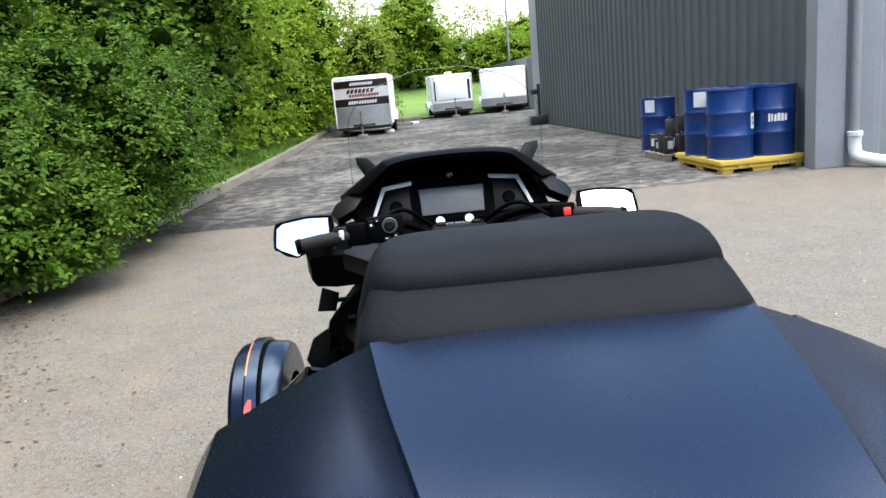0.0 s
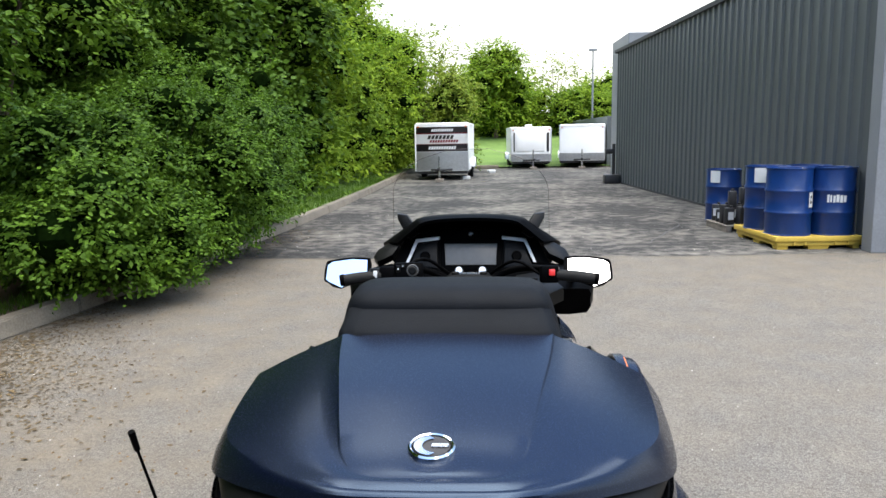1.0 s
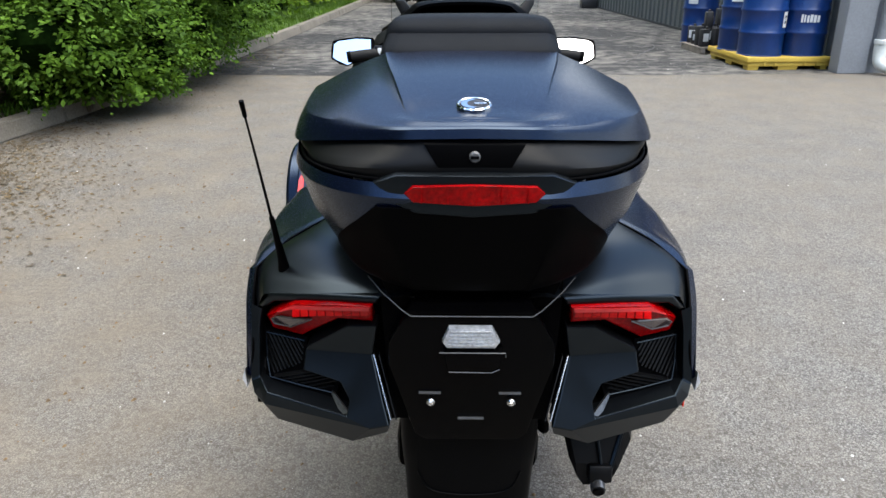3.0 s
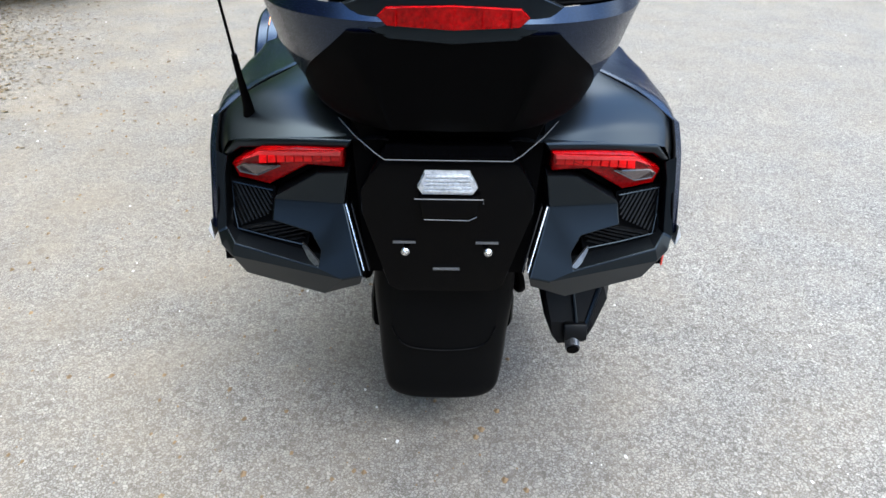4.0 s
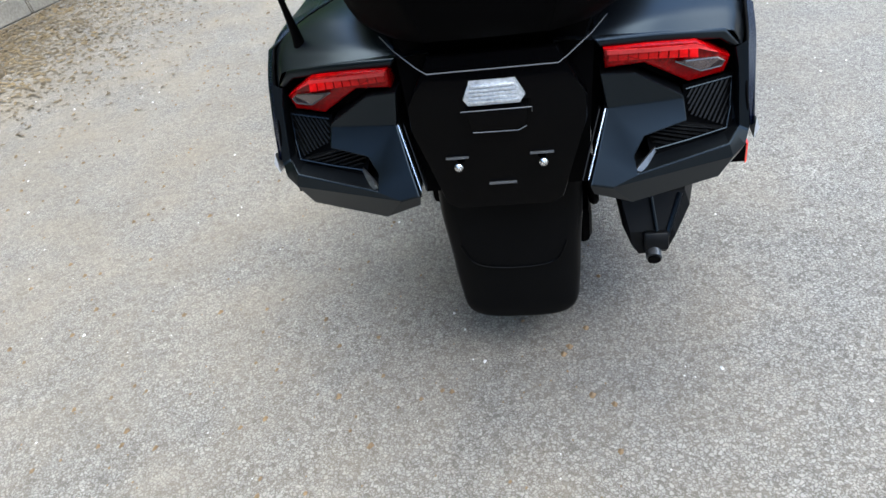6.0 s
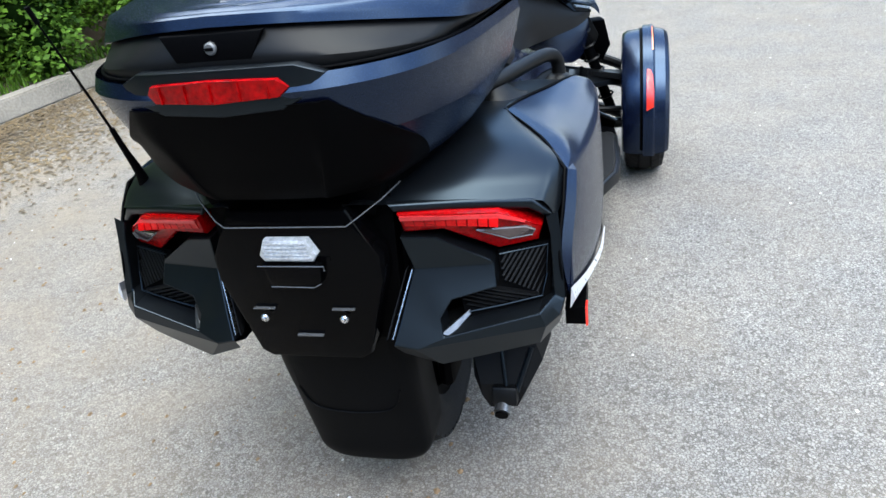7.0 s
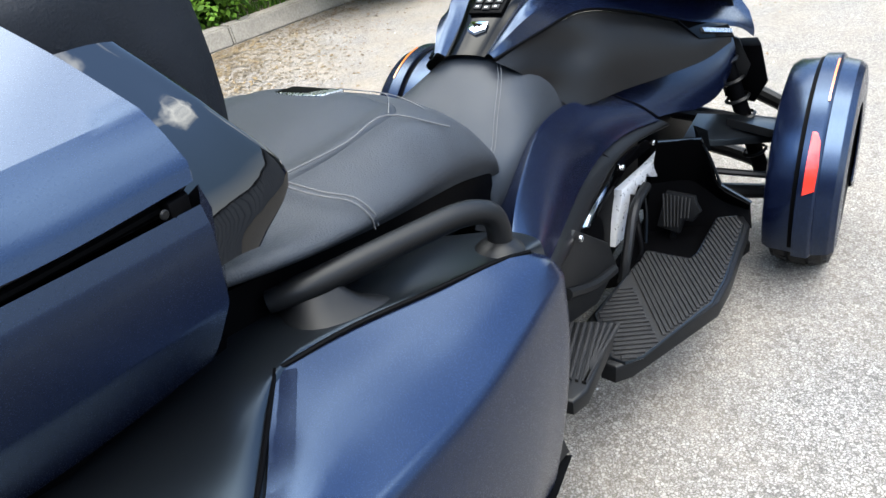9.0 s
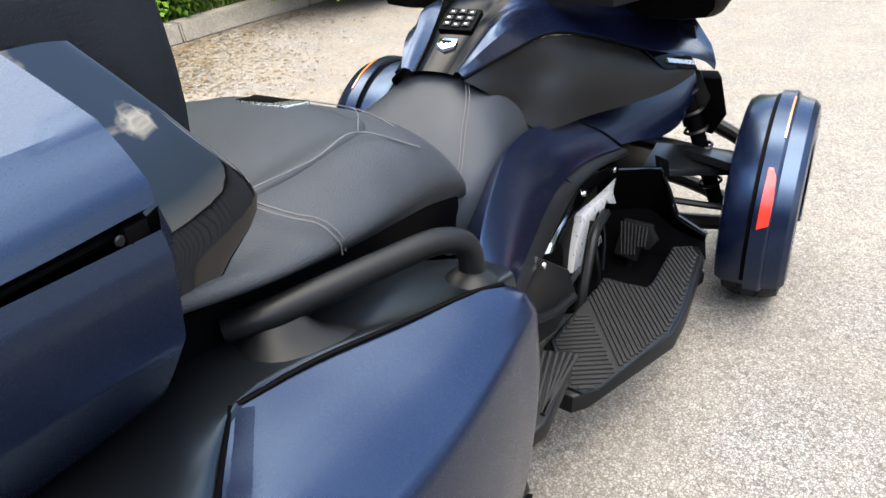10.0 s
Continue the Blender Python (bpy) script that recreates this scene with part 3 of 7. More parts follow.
def wheel(name, x, y, r, w, rim_r, parent):
    e = new(name)
    e.parent = parent
    e.location = (x, y, r)
    h = w / 2
    bm = lathe([(-h * 0.82, rim_r), (-h, rim_r + 0.03), (-h * 1.02, rim_r + (r - rim_r) * 0.55), (-h * 0.92, r - 0.02), (-h * 0.75, r - 0.006),
                (-h * 0.345, r), (-h * 0.34, r - 0.007), (-h * 0.26, r - 0.007), (-h * 0.255, r),
                (h * 0.255, r), (h * 0.26, r - 0.007), (h * 0.34, r - 0.007), (h * 0.345, r),
                (h * 0.75, r - 0.006), (h * 0.92, r - 0.02), (h * 1.02, rim_r + (r - rim_r) * 0.55), (h, rim_r + 0.03), (h * 0.82, rim_r)], 64)
    part("tyre", bm, RUBBER, e, "black tyre with a grooved tread")
    # slanted tread blocks across the shoulders
    verts, faces = [], []
    for i in range(44):
        for s in (-1, 1):
            a0 = 2 * math.pi * i / 44
            b = len(verts)
            for a, t in ((a0, 0.38), (a0 + 0.10, 0.38), (a0 + 0.15, 0.93), (a0 + 0.05, 0.93)):
                rr = (r + 0.003) if t < 0.5 else (r - 0.013)
                verts.append((s * h * t, rr * math.cos(a), rr * math.sin(a)))
            for a, t in ((a0, 0.38), (a0 + 0.10, 0.38), (a0 + 0.15, 0.93), (a0 + 0.05, 0.93)):
                verts.append((s * h * t, (r - 0.02) * math.cos(a), (r - 0.02) * math.sin(a)))
            faces += [(b, b + 1, b + 2, b + 3), (b, b + 4, b + 5, b + 1), (b + 1, b + 5, b + 6, b + 2), (b + 2, b + 6, b + 7, b + 3), (b + 3, b + 7, b + 4, b)]
    tread = new("tread", raw_mesh("tread", verts, faces, RUBBER))
    tread.parent = e
    tread["kind"] = "stuff"
    rim = merge(lathe([(-h * 0.8, rim_r + 0.004), (-h * 0.7, rim_r - 0.02), (h * 0.7, rim_r - 0.02), (h * 0.8, rim_r + 0.004)], 40),
                moved(disc(0.055, 0.10, Matrix.Identity(4), 20, 0.008), pose(-0.05, 0, 0, 0, 90, 0)))
    for i in range(7):
        rim = merge(rim, moved(box(-0.02, 0.02, -0.018, 0.018, 0.04, rim_r - 0.01, 0.006), pose(0, 0, 0, 360 * i / 7, 0, 0)))
    part("rim", rim, BLACK, e, "black cast rim with seven spokes")
    return e


wheel("rear_wheel", 0, RA, 0.303, 0.235, 0.19, bike)


# -- trunk --
def ring(z, pts):
    """One side's outline of the trunk at a height, from the tail's middle to its front corner."""
    return both([(x, y, z) for x, y in pts])


body = [ring(1.066, [(0, -0.482), (0.14, -0.474), (0.2405, -0.412), (0.300, -0.301), (0.3278, -0.17), (0.3478, -0.03), (0.3478, -0.03), (0.288, 0.02)]),
        ring(1.046, [(0, -0.492), (0.14, -0.484), (0.245, -0.418), (0.305, -0.302), (0.332, -0.17), (0.352, -0.03), (0.352, -0.03), (0.288, 0.03)]),
        ring(1.046, [(0, -0.492), (0.14, -0.484), (0.245, -0.418), (0.305, -0.302), (0.332, -0.17), (0.352, -0.03), (0.352, -0.03), (0.288, 0.03)]),
        ring(0.965, [(0, -0.460), (0.13, -0.455), (0.218, -0.398), (0.280, -0.292), (0.309, -0.17), (0.328, -0.02), (0.328, -0.02), (0.270, 0.03)])]
base = [ring(0.967, [(0, -0.459), (0.13, -0.454), (0.217, -0.397), (0.279, -0.291), (0.308, -0.17), (0.327, -0.02), (0.327, -0.02), (0.270, 0.03)]),
        ring(0.955, [(0, -0.453), (0.13, -0.448), (0.211, -0.393), (0.274, -0.288), (0.304, -0.17), (0.322, -0.02), (0.322, -0.02), (0.268, 0.03)]),
        ring(0.885, [(0, -0.425), (0.11, -0.42), (0.19, -0.37), (0.236, -0.27), (0.263, -0.16), (0.273, -0.02), (0.273, -0.02), (0.238, 0.03)]),
        ring(0.865, [(0, -0.41), (0.10, -0.405), (0.165, -0.355), (0.203, -0.26), (0.223, -0.16), (0.228, -0.02), (0.228, -0.02), (0.2, 0.03)])]
part("trunk_base", skin(base, 4, 4), BLUE, bike, "dark blue lower flanks of the trunk")
trunk = part("trunk_body", skin(body, 4, 4), BLUE, bike, "dark blue lower half of the rear trunk")
part("trunk_floor", slab([(-0.235, 0.03, 0.868), (0.235, 0.03, 0.868), (0.238, -0.16, 0.868), (0.165, -0.355, 0.868), (-0.165, -0.355, 0.868), (-0.238, -0.16, 0.868)],
                         [(-0.2, 0.03, 0.79), (0.2, 0.03, 0.79), (0.2, -0.16, 0.79), (0.14, -0.35, 0.80), (-0.14, -0.35, 0.80), (-0.2, -0.16, 0.79)]), BLACK, bike)

# lid: a raised middle panel that fades out to the rear, falling sides and a crisp lip all round
lid_rim = [(0, -0.468, 1.133), (0.10, -0.457, 1.129), (0.190, -0.400, 1.115), (0.262, -0.338, 1.100), (0.310, -0.272, 1.087), (0.335, -0.16, 1.081), (0.348, -0.03, 1.085)]
lid_crease = [(0, -0.453, 1.149), (0.096, -0.443, 1.147), (0.182, -0.388, 1.140), (0.249, -0.328, 1.136), (0.289, -0.262, 1.134), (0.306, -0.16, 1.137), (0.316, -0.03, 1.140)]
lid_foot = [(0, -0.434, 1.1530), (0.077, -0.425, 1.1522), (0.1075, -0.387, 1.1555), (0.1225, -0.33, 1.1685), (0.1405, -0.24, 1.1855), (0.1595, -0.14, 1.1965), (0.1745, -0.035, 1.206)]
lid_ridge = [(0, -0.428, 1.1545), (0.074, -0.420, 1.1535), (0.104, -0.385, 1.1575), (0.119, -0.33, 1.171), (0.137, -0.24, 1.1885), (0.156, -0.14, 1.1995), (0.171, -0.035, 1.209)]
lid_mid = [(0, -0.420, 1.156), (0, -0.410, 1.158), (0, -0.380, 1.164), (0, -0.33, 1.1765), (0, -0.24, 1.194), (0, -0.14, 1.205), (0, -0.035, 1.214)]


def lid_half(s):
    rows = []
    for e, c, f, r, m in zip(lid_rim, lid_crease, lid_foot, lid_ridge, lid_mid):
        e, c, f, r, m = (Vector(p) for p in (e, c, f, r, m))
        lip = e + Vector((-e.x * 0.012, 0.004, 0.014))
        under = e + Vector((-e.x * 0.05, 0.014, 0.001))
        fall = c.lerp(f, 0.5) + Vector((0, 0, 0.003))
        rows.append([under, e, e, lip, lip, lip.lerp(c, 0.5) + Vector((0, 0, 0.002)), c, c, fall, f, f, r, r, r.lerp(m, 0.5) + Vector((0, 0, 0.0012)), m])
    return flip(skin(rows, 3, 5), s)


bm = merge(lid_half(1), lid_half(-1))
bmesh.ops.remove_doubles(bm, verts=bm.verts, dist=1e-5)
trunk_lid = part("trunk_lid", bm, BLUE, bike, "satin dark blue trunk lid with a raised middle panel", angle=26)

# black band under the lid, with the lock's recess
band = [both([(0, -0.456, 1.130), (0.10, -0.446, 1.127), (0.184, -0.392, 1.114), (0.254, -0.331, 1.099), (0.300, -0.268, 1.086), (0.325, -0.16, 1.081), (0.338, -0.03, 1.085)]),
        both([(0, -0.470, 1.112), (0.11, -0.459, 1.108), (0.192, -0.409, 1.097), (0.256, -0.347, 1.086), (0.300, -0.275, 1.078), (0.325, -0.16, 1.076), (0.338, -0.03, 1.080)]),
        both([(0, -0.477, 1.090), (0.12, -0.469, 1.087), (0.20, -0.431, 1.080), (0.258, -0.363, 1.073), (0.292, -0.284, 1.070), (0.315, -0.16, 1.070), (0.330, -0.03, 1.072)]),
        both([(0, -0.472, 1.066), (0.12, -0.464, 1.064), (0.198, -0.426, 1.063), (0.256, -0.360, 1.063), (0.290, -0.282, 1.063), (0.314, -0.16, 1.063), (0.329, -0.03, 1.063)])]
part("trunk_band", skin(band, 4, 3), MATTE, bike, "satin dark grey band under the trunk lid")
for s in (1, -1):
    part("band_gap", flip(tube([(0.13, -0.472, 1.070), (0.20, -0.434, 1.068), (0.262, -0.364, 1.066), (0.298, -0.283, 1.066), (0.318, -0.16, 1.068), (0.333, -0.03, 1.072)], [0.0022, 0.0028, 0.003, 0.003, 0.004, 0.0045], 8, 4), s), BLACK, bike)
plate = [(-0.078, -0.470, 1.126), (0.078, -0.470, 1.126), (0.056, -0.478, 1.090), (-0.056, -0.478, 1.090)]
part("lock_plate", slab(plate, [(x * 0.97, y + 0.01, z) for x, y, z in plate], 0.003), BLACK, bike)
lock = part("trunk_lock", disc(0.0085, 0.010, pose(0, -0.470, 1.107, 90), 24, 0.002), EDGE_GREY, bike, "round steel key lock")
part("lock_slot", box(-0.006, 0.006, -0.4815, -0.479, 1.105, 1.109), BLACK, lock)

# rear brake light and its black surround
sur = [(-0.155, -0.455, 1.062), (-0.118, -0.470, 1.078), (0, -0.478, 1.080), (0.118, -0.470, 1.078), (0.155, -0.455, 1.062), (0.118, -0.468, 1.030), (0.09, -0.472, 1.018), (0, -0.474, 1.012), (-0.09, -0.472, 1.018), (-0.118, -0.468, 1.030)]
part("brake_light_surround", slab([(x, y - 0.020, z + 0.004) for x, y, z in sur], [(x * 1.02, y + 0.03, z + 0.004) for x, y, z in sur], 0.006), GREY_PLASTIC, bike)
lens = [(-0.110, -0.474, 1.044), (-0.096, -0.484, 1.058), (0, -0.492, 1.063), (0.096, -0.484, 1.058), (0.110, -0.474, 1.044), (0.095, -0.482, 1.031), (0, -0.489, 1.027), (-0.095, -0.482, 1.031)]
lens = [(x * 0.975, y, 1.0465 + (z - 1.045) * 0.93) for x, y, z in lens]
bl = part("brake_light", slab([(x, y - 0.016, z + 0.008) for x, y, z in lens], [(x, y + 0.02, z + 0.008) for x, y, z in lens], 0.004), RED_LENS, bike, "red lens of the high brake light")
for i in range(5):
    x = -0.08 + 0.04 * i
    part("lens_rib", box(x - 0.0008, x + 0.0008, -0.5075 + 0.09 * abs(x), -0.495 + 0.09 * abs(x), 1.042, 1.066), RED_LENS, bl)
shape = [(1.030, [(0, -0.491), (0.10, -0.486), (0.125, -0.483), (0.138, -0.481), (0.150, -0.474)]), (0.995, [(0, -0.477), (0.10, -0.473), (0.135, -0.470), (0.165, -0.453), (0.185, -0.440)]),
         (0.965, [(0, -0.465), (0.10, -0.461), (0.13, -0.459), (0.18, -0.428), (0.215, -0.404)]), (0.925, [(0, -0.447), (0.10, -0.443), (0.12, -0.4415), (0.204, -0.388), (0.232, -0.338)]),
         (0.885, [(0, -0.430), (0.09, -0.426), (0.11, -0.424), (0.19, -0.374), (0.226, -0.296)]), (0.862, [(0, -0.414), (0.08, -0.411), (0.10, -0.409), (0.165, -0.359), (0.203, -0.264)])]
bm = skin([both([(x * 1.006, y, z) for x, y in pts]) for z, pts in shape], 4, 3, thick=0.003)
part("trunk_rear_panel", bm, BLACK, bike)

# badge: a chrome ring with a plain crescent and bars
bm = merge(lathe([(-0.002, 0.030), (0.004, 0.0345), (0.005, 0.037), (0.003, 0.040), (-0.002, 0.041)], 40, axis="z"))
m_badge = pose(0, -0.380, 1.1655, 14) @ Matrix.Diagonal((0.70, 0.60, 1, 1))
badge = part("badge", moved(bm, m_badge), CHROME, bike, "oval chrome badge")
part("badge_field", moved(disc(0.031, 0.003, Matrix.Identity(4), 32), m_badge), BLACK_VINYL, badge)
cres = bmesh.new()
outer = [cres.verts.new((0.03 * math.cos(a), 0.03 * math.sin(a), 0.0045)) for a in np.linspace(radians(100), radians(265), 16)]
inner = [cres.verts.new((0.008 + 0.024 * math.cos(a), 0.022 * math.sin(a), 0.0045)) for a in np.linspace(radians(265), radians(100), 16)]
cres.faces.new(outer + inner)
part("badge_crescent", moved(cres, m_badge), CHROME, badge)
part("badge_bar", moved(box(0.0, 0.028, -0.004, 0.006, 0.003, 0.0045), m_badge), STEEL, badge)

# gloss panel between the lid and the seat, on either side
for s in (1, -1):
    rows = [[(0.234, -0.034, 1.178), (0.266, -0.034, 1.146), (0.296, -0.034, 1.104), (0.320, -0.034, 1.052), (0.336, -0.034, 1.004)],
            [(0.236, -0.004, 1.177), (0.267, 0.002, 1.144), (0.297, 0.012, 1.104), (0.325, 0.022, 1.046), (0.337, 0.0, 1.002)],
            [(0.238, 0.017, 1.174), (0.269, 0.028, 1.144), (0.297, 0.044, 1.108), (0.328, 0.076, 1.040), (0.336, 0.018, 0.998)],
            [(0.232, 0.025, 1.170), (0.261, 0.037, 1.141), (0.288, 0.053, 1.104), (0.321, 0.084, 1.034), (0.330, 0.026, 0.994)],
            [(0.200, 0.030, 1.160), (0.225, 0.042, 1.125), (0.250, 0.056, 1.085), (0.286, 0.078, 1.015), (0.300, 0.030, 0.985)]]
    part("trunk_side_panel", flip(skin(rows, 5, 4, thick=0.004), s), PIANO, bike, "mirror-gloss black panel before the trunk lid", angle=30)
    part("panel_core", flip(slab([(0.185, -0.03, 1.17), (0.275, -0.025, 1.07), (0.29, 0.04, 1.03), (0.19, 0.05, 1.14)], [(0.185, -0.03, 1.0), (0.30, -0.025, 1.0), (0.28, 0.03, 0.985), (0.19, 0.04, 1.0)]), s), BLACK, bike)
    part("hinge", flip(box(0.325, 0.345, -0.055, -0.035, 1.062, 1.078, 0.003), s), BLACK, bike)
    part("hinge_bolt", flip(disc(0.004, 0.003, pose(0.343, -0.060, 1.072, 0, 90, 0), 12, 0.001), s), MATTE, bike)

part("seat_support", box(-0.20, 0.20, -0.03, 0.14, 0.72, 1.02, 0.02), BLACK, bike)


# -- backrest --
def rest_ring(z, w, yb, yf, r):
    return [(-w + r, yb, z), (0, yb - 0.004, z), (w - r, yb, z), (w, yb + r, z), (w + 0.004, (yb + yf) / 2, z), (w, yf - r, z), (w - r, yf, z), (0, yf + 0.004, z), (-w + r, yf, z), (-w, yf - r, z), (-w - 0.004, (yb + yf) / 2, z), (-w, yb + r, z)]


shell = [rest_ring(1.10, 0.192, -0.035, 0.10, 0.03), rest_ring(1.19, 0.184, -0.045, 0.11, 0.03), rest_ring(1.215, 0.176, -0.04, 0.11, 0.03), rest_ring(1.242, 0.166, 0.0, 0.11, 0.03)]
part("backrest_shell", skin(shell, 3, 3, ring=True, caps=True), BACKREST_SHADE, bike, "matte black shell of the passenger backrest")
pad = [rest_ring(0.95, 0.202, 0.06, 0.140, 0.03), rest_ring(1.08, 0.206, 0.055, 0.160, 0.035), rest_ring(1.18, 0.190, 0.02, 0.167, 0.035), rest_ring(1.225, 0.178, 0.004, 0.164, 0.035),
       rest_ring(1.252, 0.168, 0.006, 0.154, 0.03), rest_ring(1.268, 0.152, 0.028, 0.140, 0.025), rest_ring(1.273, 0.116, 0.05, 0.115, 0.02)]
backrest = part("backrest_pad", skin(pad, 3, 3, ring=True, caps=True), BACKREST_SHADE, bike, "padded vinyl passenger backrest, painted darker for its shade", angle=60)
part("seam", tube([(-0.170, 0.150, 1.17), (-0.150, 0.165, 1.18), (0, 0.170, 1.19), (0.150, 0.165, 1.18), (0.170, 0.150, 1.17)], 0.002, 6, 4), THREAD, backrest)


# -- rear body with the side cases --
def rear_y(x, z):
    """The rear face runs forward towards its outer edge."""
    return -0.345 + 0.36 * (abs(x) - 0.17)


for s in (1, -1):
    # shoulder: from the middle out to the case's edge, from the tail light ridge to the handle
    rows = [[(0.10, -0.385, 0.835), (0.165, -0.352, 0.818), (0.28, -0.312, 0.804), (0.385, -0.268, 0.784), (0.405, -0.258, 0.772), (0.418, -0.25, 0.745)],
            [(0.10, -0.36, 0.826), (0.165, -0.315, 0.830), (0.28, -0.27, 0.829), (0.39, -0.215, 0.812), (0.418, -0.205, 0.796), (0.432, -0.20, 0.765)],
            [(0.10, -0.2, 0.838), (0.17, -0.19, 0.846), (0.27, -0.17, 0.852), (0.36, -0.135, 0.840), (0.418, -0.135, 0.812), (0.434, -0.14, 0.78)],
            [(0.10, -0.03, 0.842), (0.17, -0.02, 0.848), (0.24, -0.01, 0.852), (0.30, 0.0, 0.850), (0.312, 0.01, 0.845), (0.33, 0.0, 0.82)],
            [(0.12, 0.15, 0.83), (0.18, 0.15, 0.838), (0.24, 0.14, 0.842), (0.295, 0.125, 0.84), (0.322, 0.12, 0.835), (0.34, 0.11, 0.80)],
            [(0.18, 0.33, 0.80), (0.25, 0.32, 0.815), (0.30, 0.31, 0.822), (0.375, 0.295, 0.822), (0.400, 0.29, 0.818), (0.41, 0.28, 0.78)],
            [(0.22, 0.44, 0.75), (0.30, 0.44, 0.775), (0.35, 0.43, 0.79), (0.39, 0.42, 0.795), (0.410, 0.41, 0.79), (0.42, 0.40, 0.75)]]
    part("shoulder_cover", flip(skin(rows, 4, 4), s), GREY_PLASTIC, bike, "dark grey satin shoulder cover beside the trunk", angle=40)
    # the blue outer panel of the case: a top facet and a side facet that meet in a soft edge
    rows = [[(0.4354, -0.1806, 0.8022), (0.4357, -0.1803, 0.8021), (0.436, -0.180, 0.802), (0.436, -0.180, 0.802), (0.440, -0.225, 0.745), (0.442, -0.262, 0.68), (0.441, -0.284, 0.612)],
            [(0.385, -0.088, 0.829), (0.428, -0.100, 0.818), (0.452, -0.110, 0.797), (0.452, -0.110, 0.797), (0.459, -0.140, 0.73), (0.461, -0.160, 0.66), (0.456, -0.170, 0.585)],
            [(0.304, 0.026, 0.846), (0.390, 0.015, 0.826), (0.466, 0.0, 0.792), (0.466, 0.0, 0.792), (0.473, -0.020, 0.72), (0.474, -0.040, 0.63), (0.468, -0.050, 0.553)],
            [(0.324, 0.120, 0.838), (0.402, 0.120, 0.819), (0.473, 0.110, 0.786), (0.473, 0.110, 0.786), (0.480, 0.100, 0.71), (0.480, 0.080, 0.61), (0.474, 0.070, 0.532)],
            [(0.367, 0.220, 0.831), (0.426, 0.220, 0.815), (0.473, 0.210, 0.789), (0.473, 0.210, 0.789), (0.480, 0.200, 0.70), (0.481, 0.190, 0.59), (0.474, 0.180, 0.513)],
            [(0.400, 0.300, 0.827), (0.440, 0.303, 0.812), (0.468, 0.300, 0.788), (0.468, 0.300, 0.788), (0.474, 0.295, 0.69), (0.472, 0.270, 0.58), (0.464, 0.255, 0.495)],
            [(0.425, 0.355, 0.812), (0.443, 0.365, 0.802), (0.456, 0.372, 0.778), (0.456, 0.372, 0.778), (0.463, 0.362, 0.69), (0.461, 0.335, 0.58), (0.450, 0.310, 0.478)],
            [(0.360, 0.430, 0.760), (0.375, 0.440, 0.745), (0.388, 0.425, 0.725), (0.388, 0.425, 0.725), (0.395, 0.415, 0.67), (0.392, 0.380, 0.57), (0.380, 0.350, 0.47)]]
    case = part("side_case", flip(skin(rows, 5, 4), s), BLUE, bike, "satin dark blue side case panel", angle=60)
    part("case_lower", flip(slab([(0.30, -0.24, 0.60), (0.436, -0.272, 0.615), (0.45, 0.36, 0.475), (0.38, 0.40, 0.47), (0.30, 0.36, 0.45), (0.30, -0.20, 0.53)],
                                 [(0.25, -0.2, 0.74), (0.41, -0.2, 0.70), (0.42, 0.3, 0.70), (0.36, 0.38, 0.70), (0.25, 0.35, 0.70), (0.25, -0.15, 0.70)]), s), MATTE, bike)
    # bevelled rear border of the case in a lighter sheen, and the black gap behind it
    part("case_border", flip(skin([[(0.304, 0.026, 0.846), (0.385, -0.088, 0.829), (0.436, -0.182, 0.802), (0.436, -0.182, 0.802), (0.434, -0.225, 0.76), (0.428, -0.272, 0.690), (0.438, -0.284, 0.612)],
                                   [(0.318, 0.036, 0.846), (0.402, -0.075, 0.826), (0.450, -0.170, 0.795), (0.450, -0.170, 0.795), (0.450, -0.212, 0.75), (0.444, -0.258, 0.686), (0.446, -0.276, 0.612)]], 5, 2, thick=0.003), s), BLUE, bike, "blue bevelled edge of the side case")
    part("case_seam", flip(tube([(0.302, 0.030, 0.846), (0.324, 0.12, 0.839), (0.367, 0.22, 0.832), (0.400, 0.30, 0.826), (0.422, 0.350, 0.816)], 0.0035, 8, 5), s), BLACK, bike)
    bm = bmesh.new()
    hi = [bm.verts.new(p) for p in spline([(0.443, -0.294, 0.632), (0.462, -0.16, 0.590), (0.478, 0.0, 0.550), (0.482, 0.16, 0.520)], 6)]
    mi = [bm.verts.new(p) for p in spline([(0.449, -0.297, 0.612), (0.468, -0.16, 0.579), (0.483, 0.0, 0.544), (0.484, 0.16, 0.518)], 6)]
    lo = [bm.verts.new(p) for p in spline([(0.440, -0.300, 0.594), (0.460, -0.16, 0.566), (0.477, 0.0, 0.536), (0.482, 0.16, 0.516)], 6)]
    for p, q in ((hi, mi), (mi, lo)):
        for k in range(len(p) - 1):
            bm.faces.new((p[k], p[k + 1], q[k + 1], q[k]))
    bm.faces.new((hi[0], mi[0], lo[0]))
    part("chrome_strip", flip(bm, s), SILVER, bike, "bright silver strip along the case")
    part("case_gap", flip(tube([(0.300, 0.024, 0.848), (0.380, -0.092, 0.831), (0.431, -0.186, 0.803), (0.431, -0.186, 0.803), (0.430, -0.230, 0.76), (0.424, -0.278, 0.690), (0.432, -0.290, 0.612)], 0.0026, 8, 4), s), BLACK, bike)
    # underside
    rows = [[(0.436, -0.27, 0.605), (0.39, -0.255, 0.545), (0.325, -0.25, 0.525)],
            [(0.455, -0.10, 0.565), (0.40, -0.12, 0.51), (0.32, -0.13, 0.49)],
            [(0.478, 0.18, 0.50), (0.40, 0.15, 0.45), (0.30, 0.10, 0.43)],
            [(0.455, 0.36, 0.47), (0.38, 0.36, 0.44), (0.30, 0.34, 0.43)]]
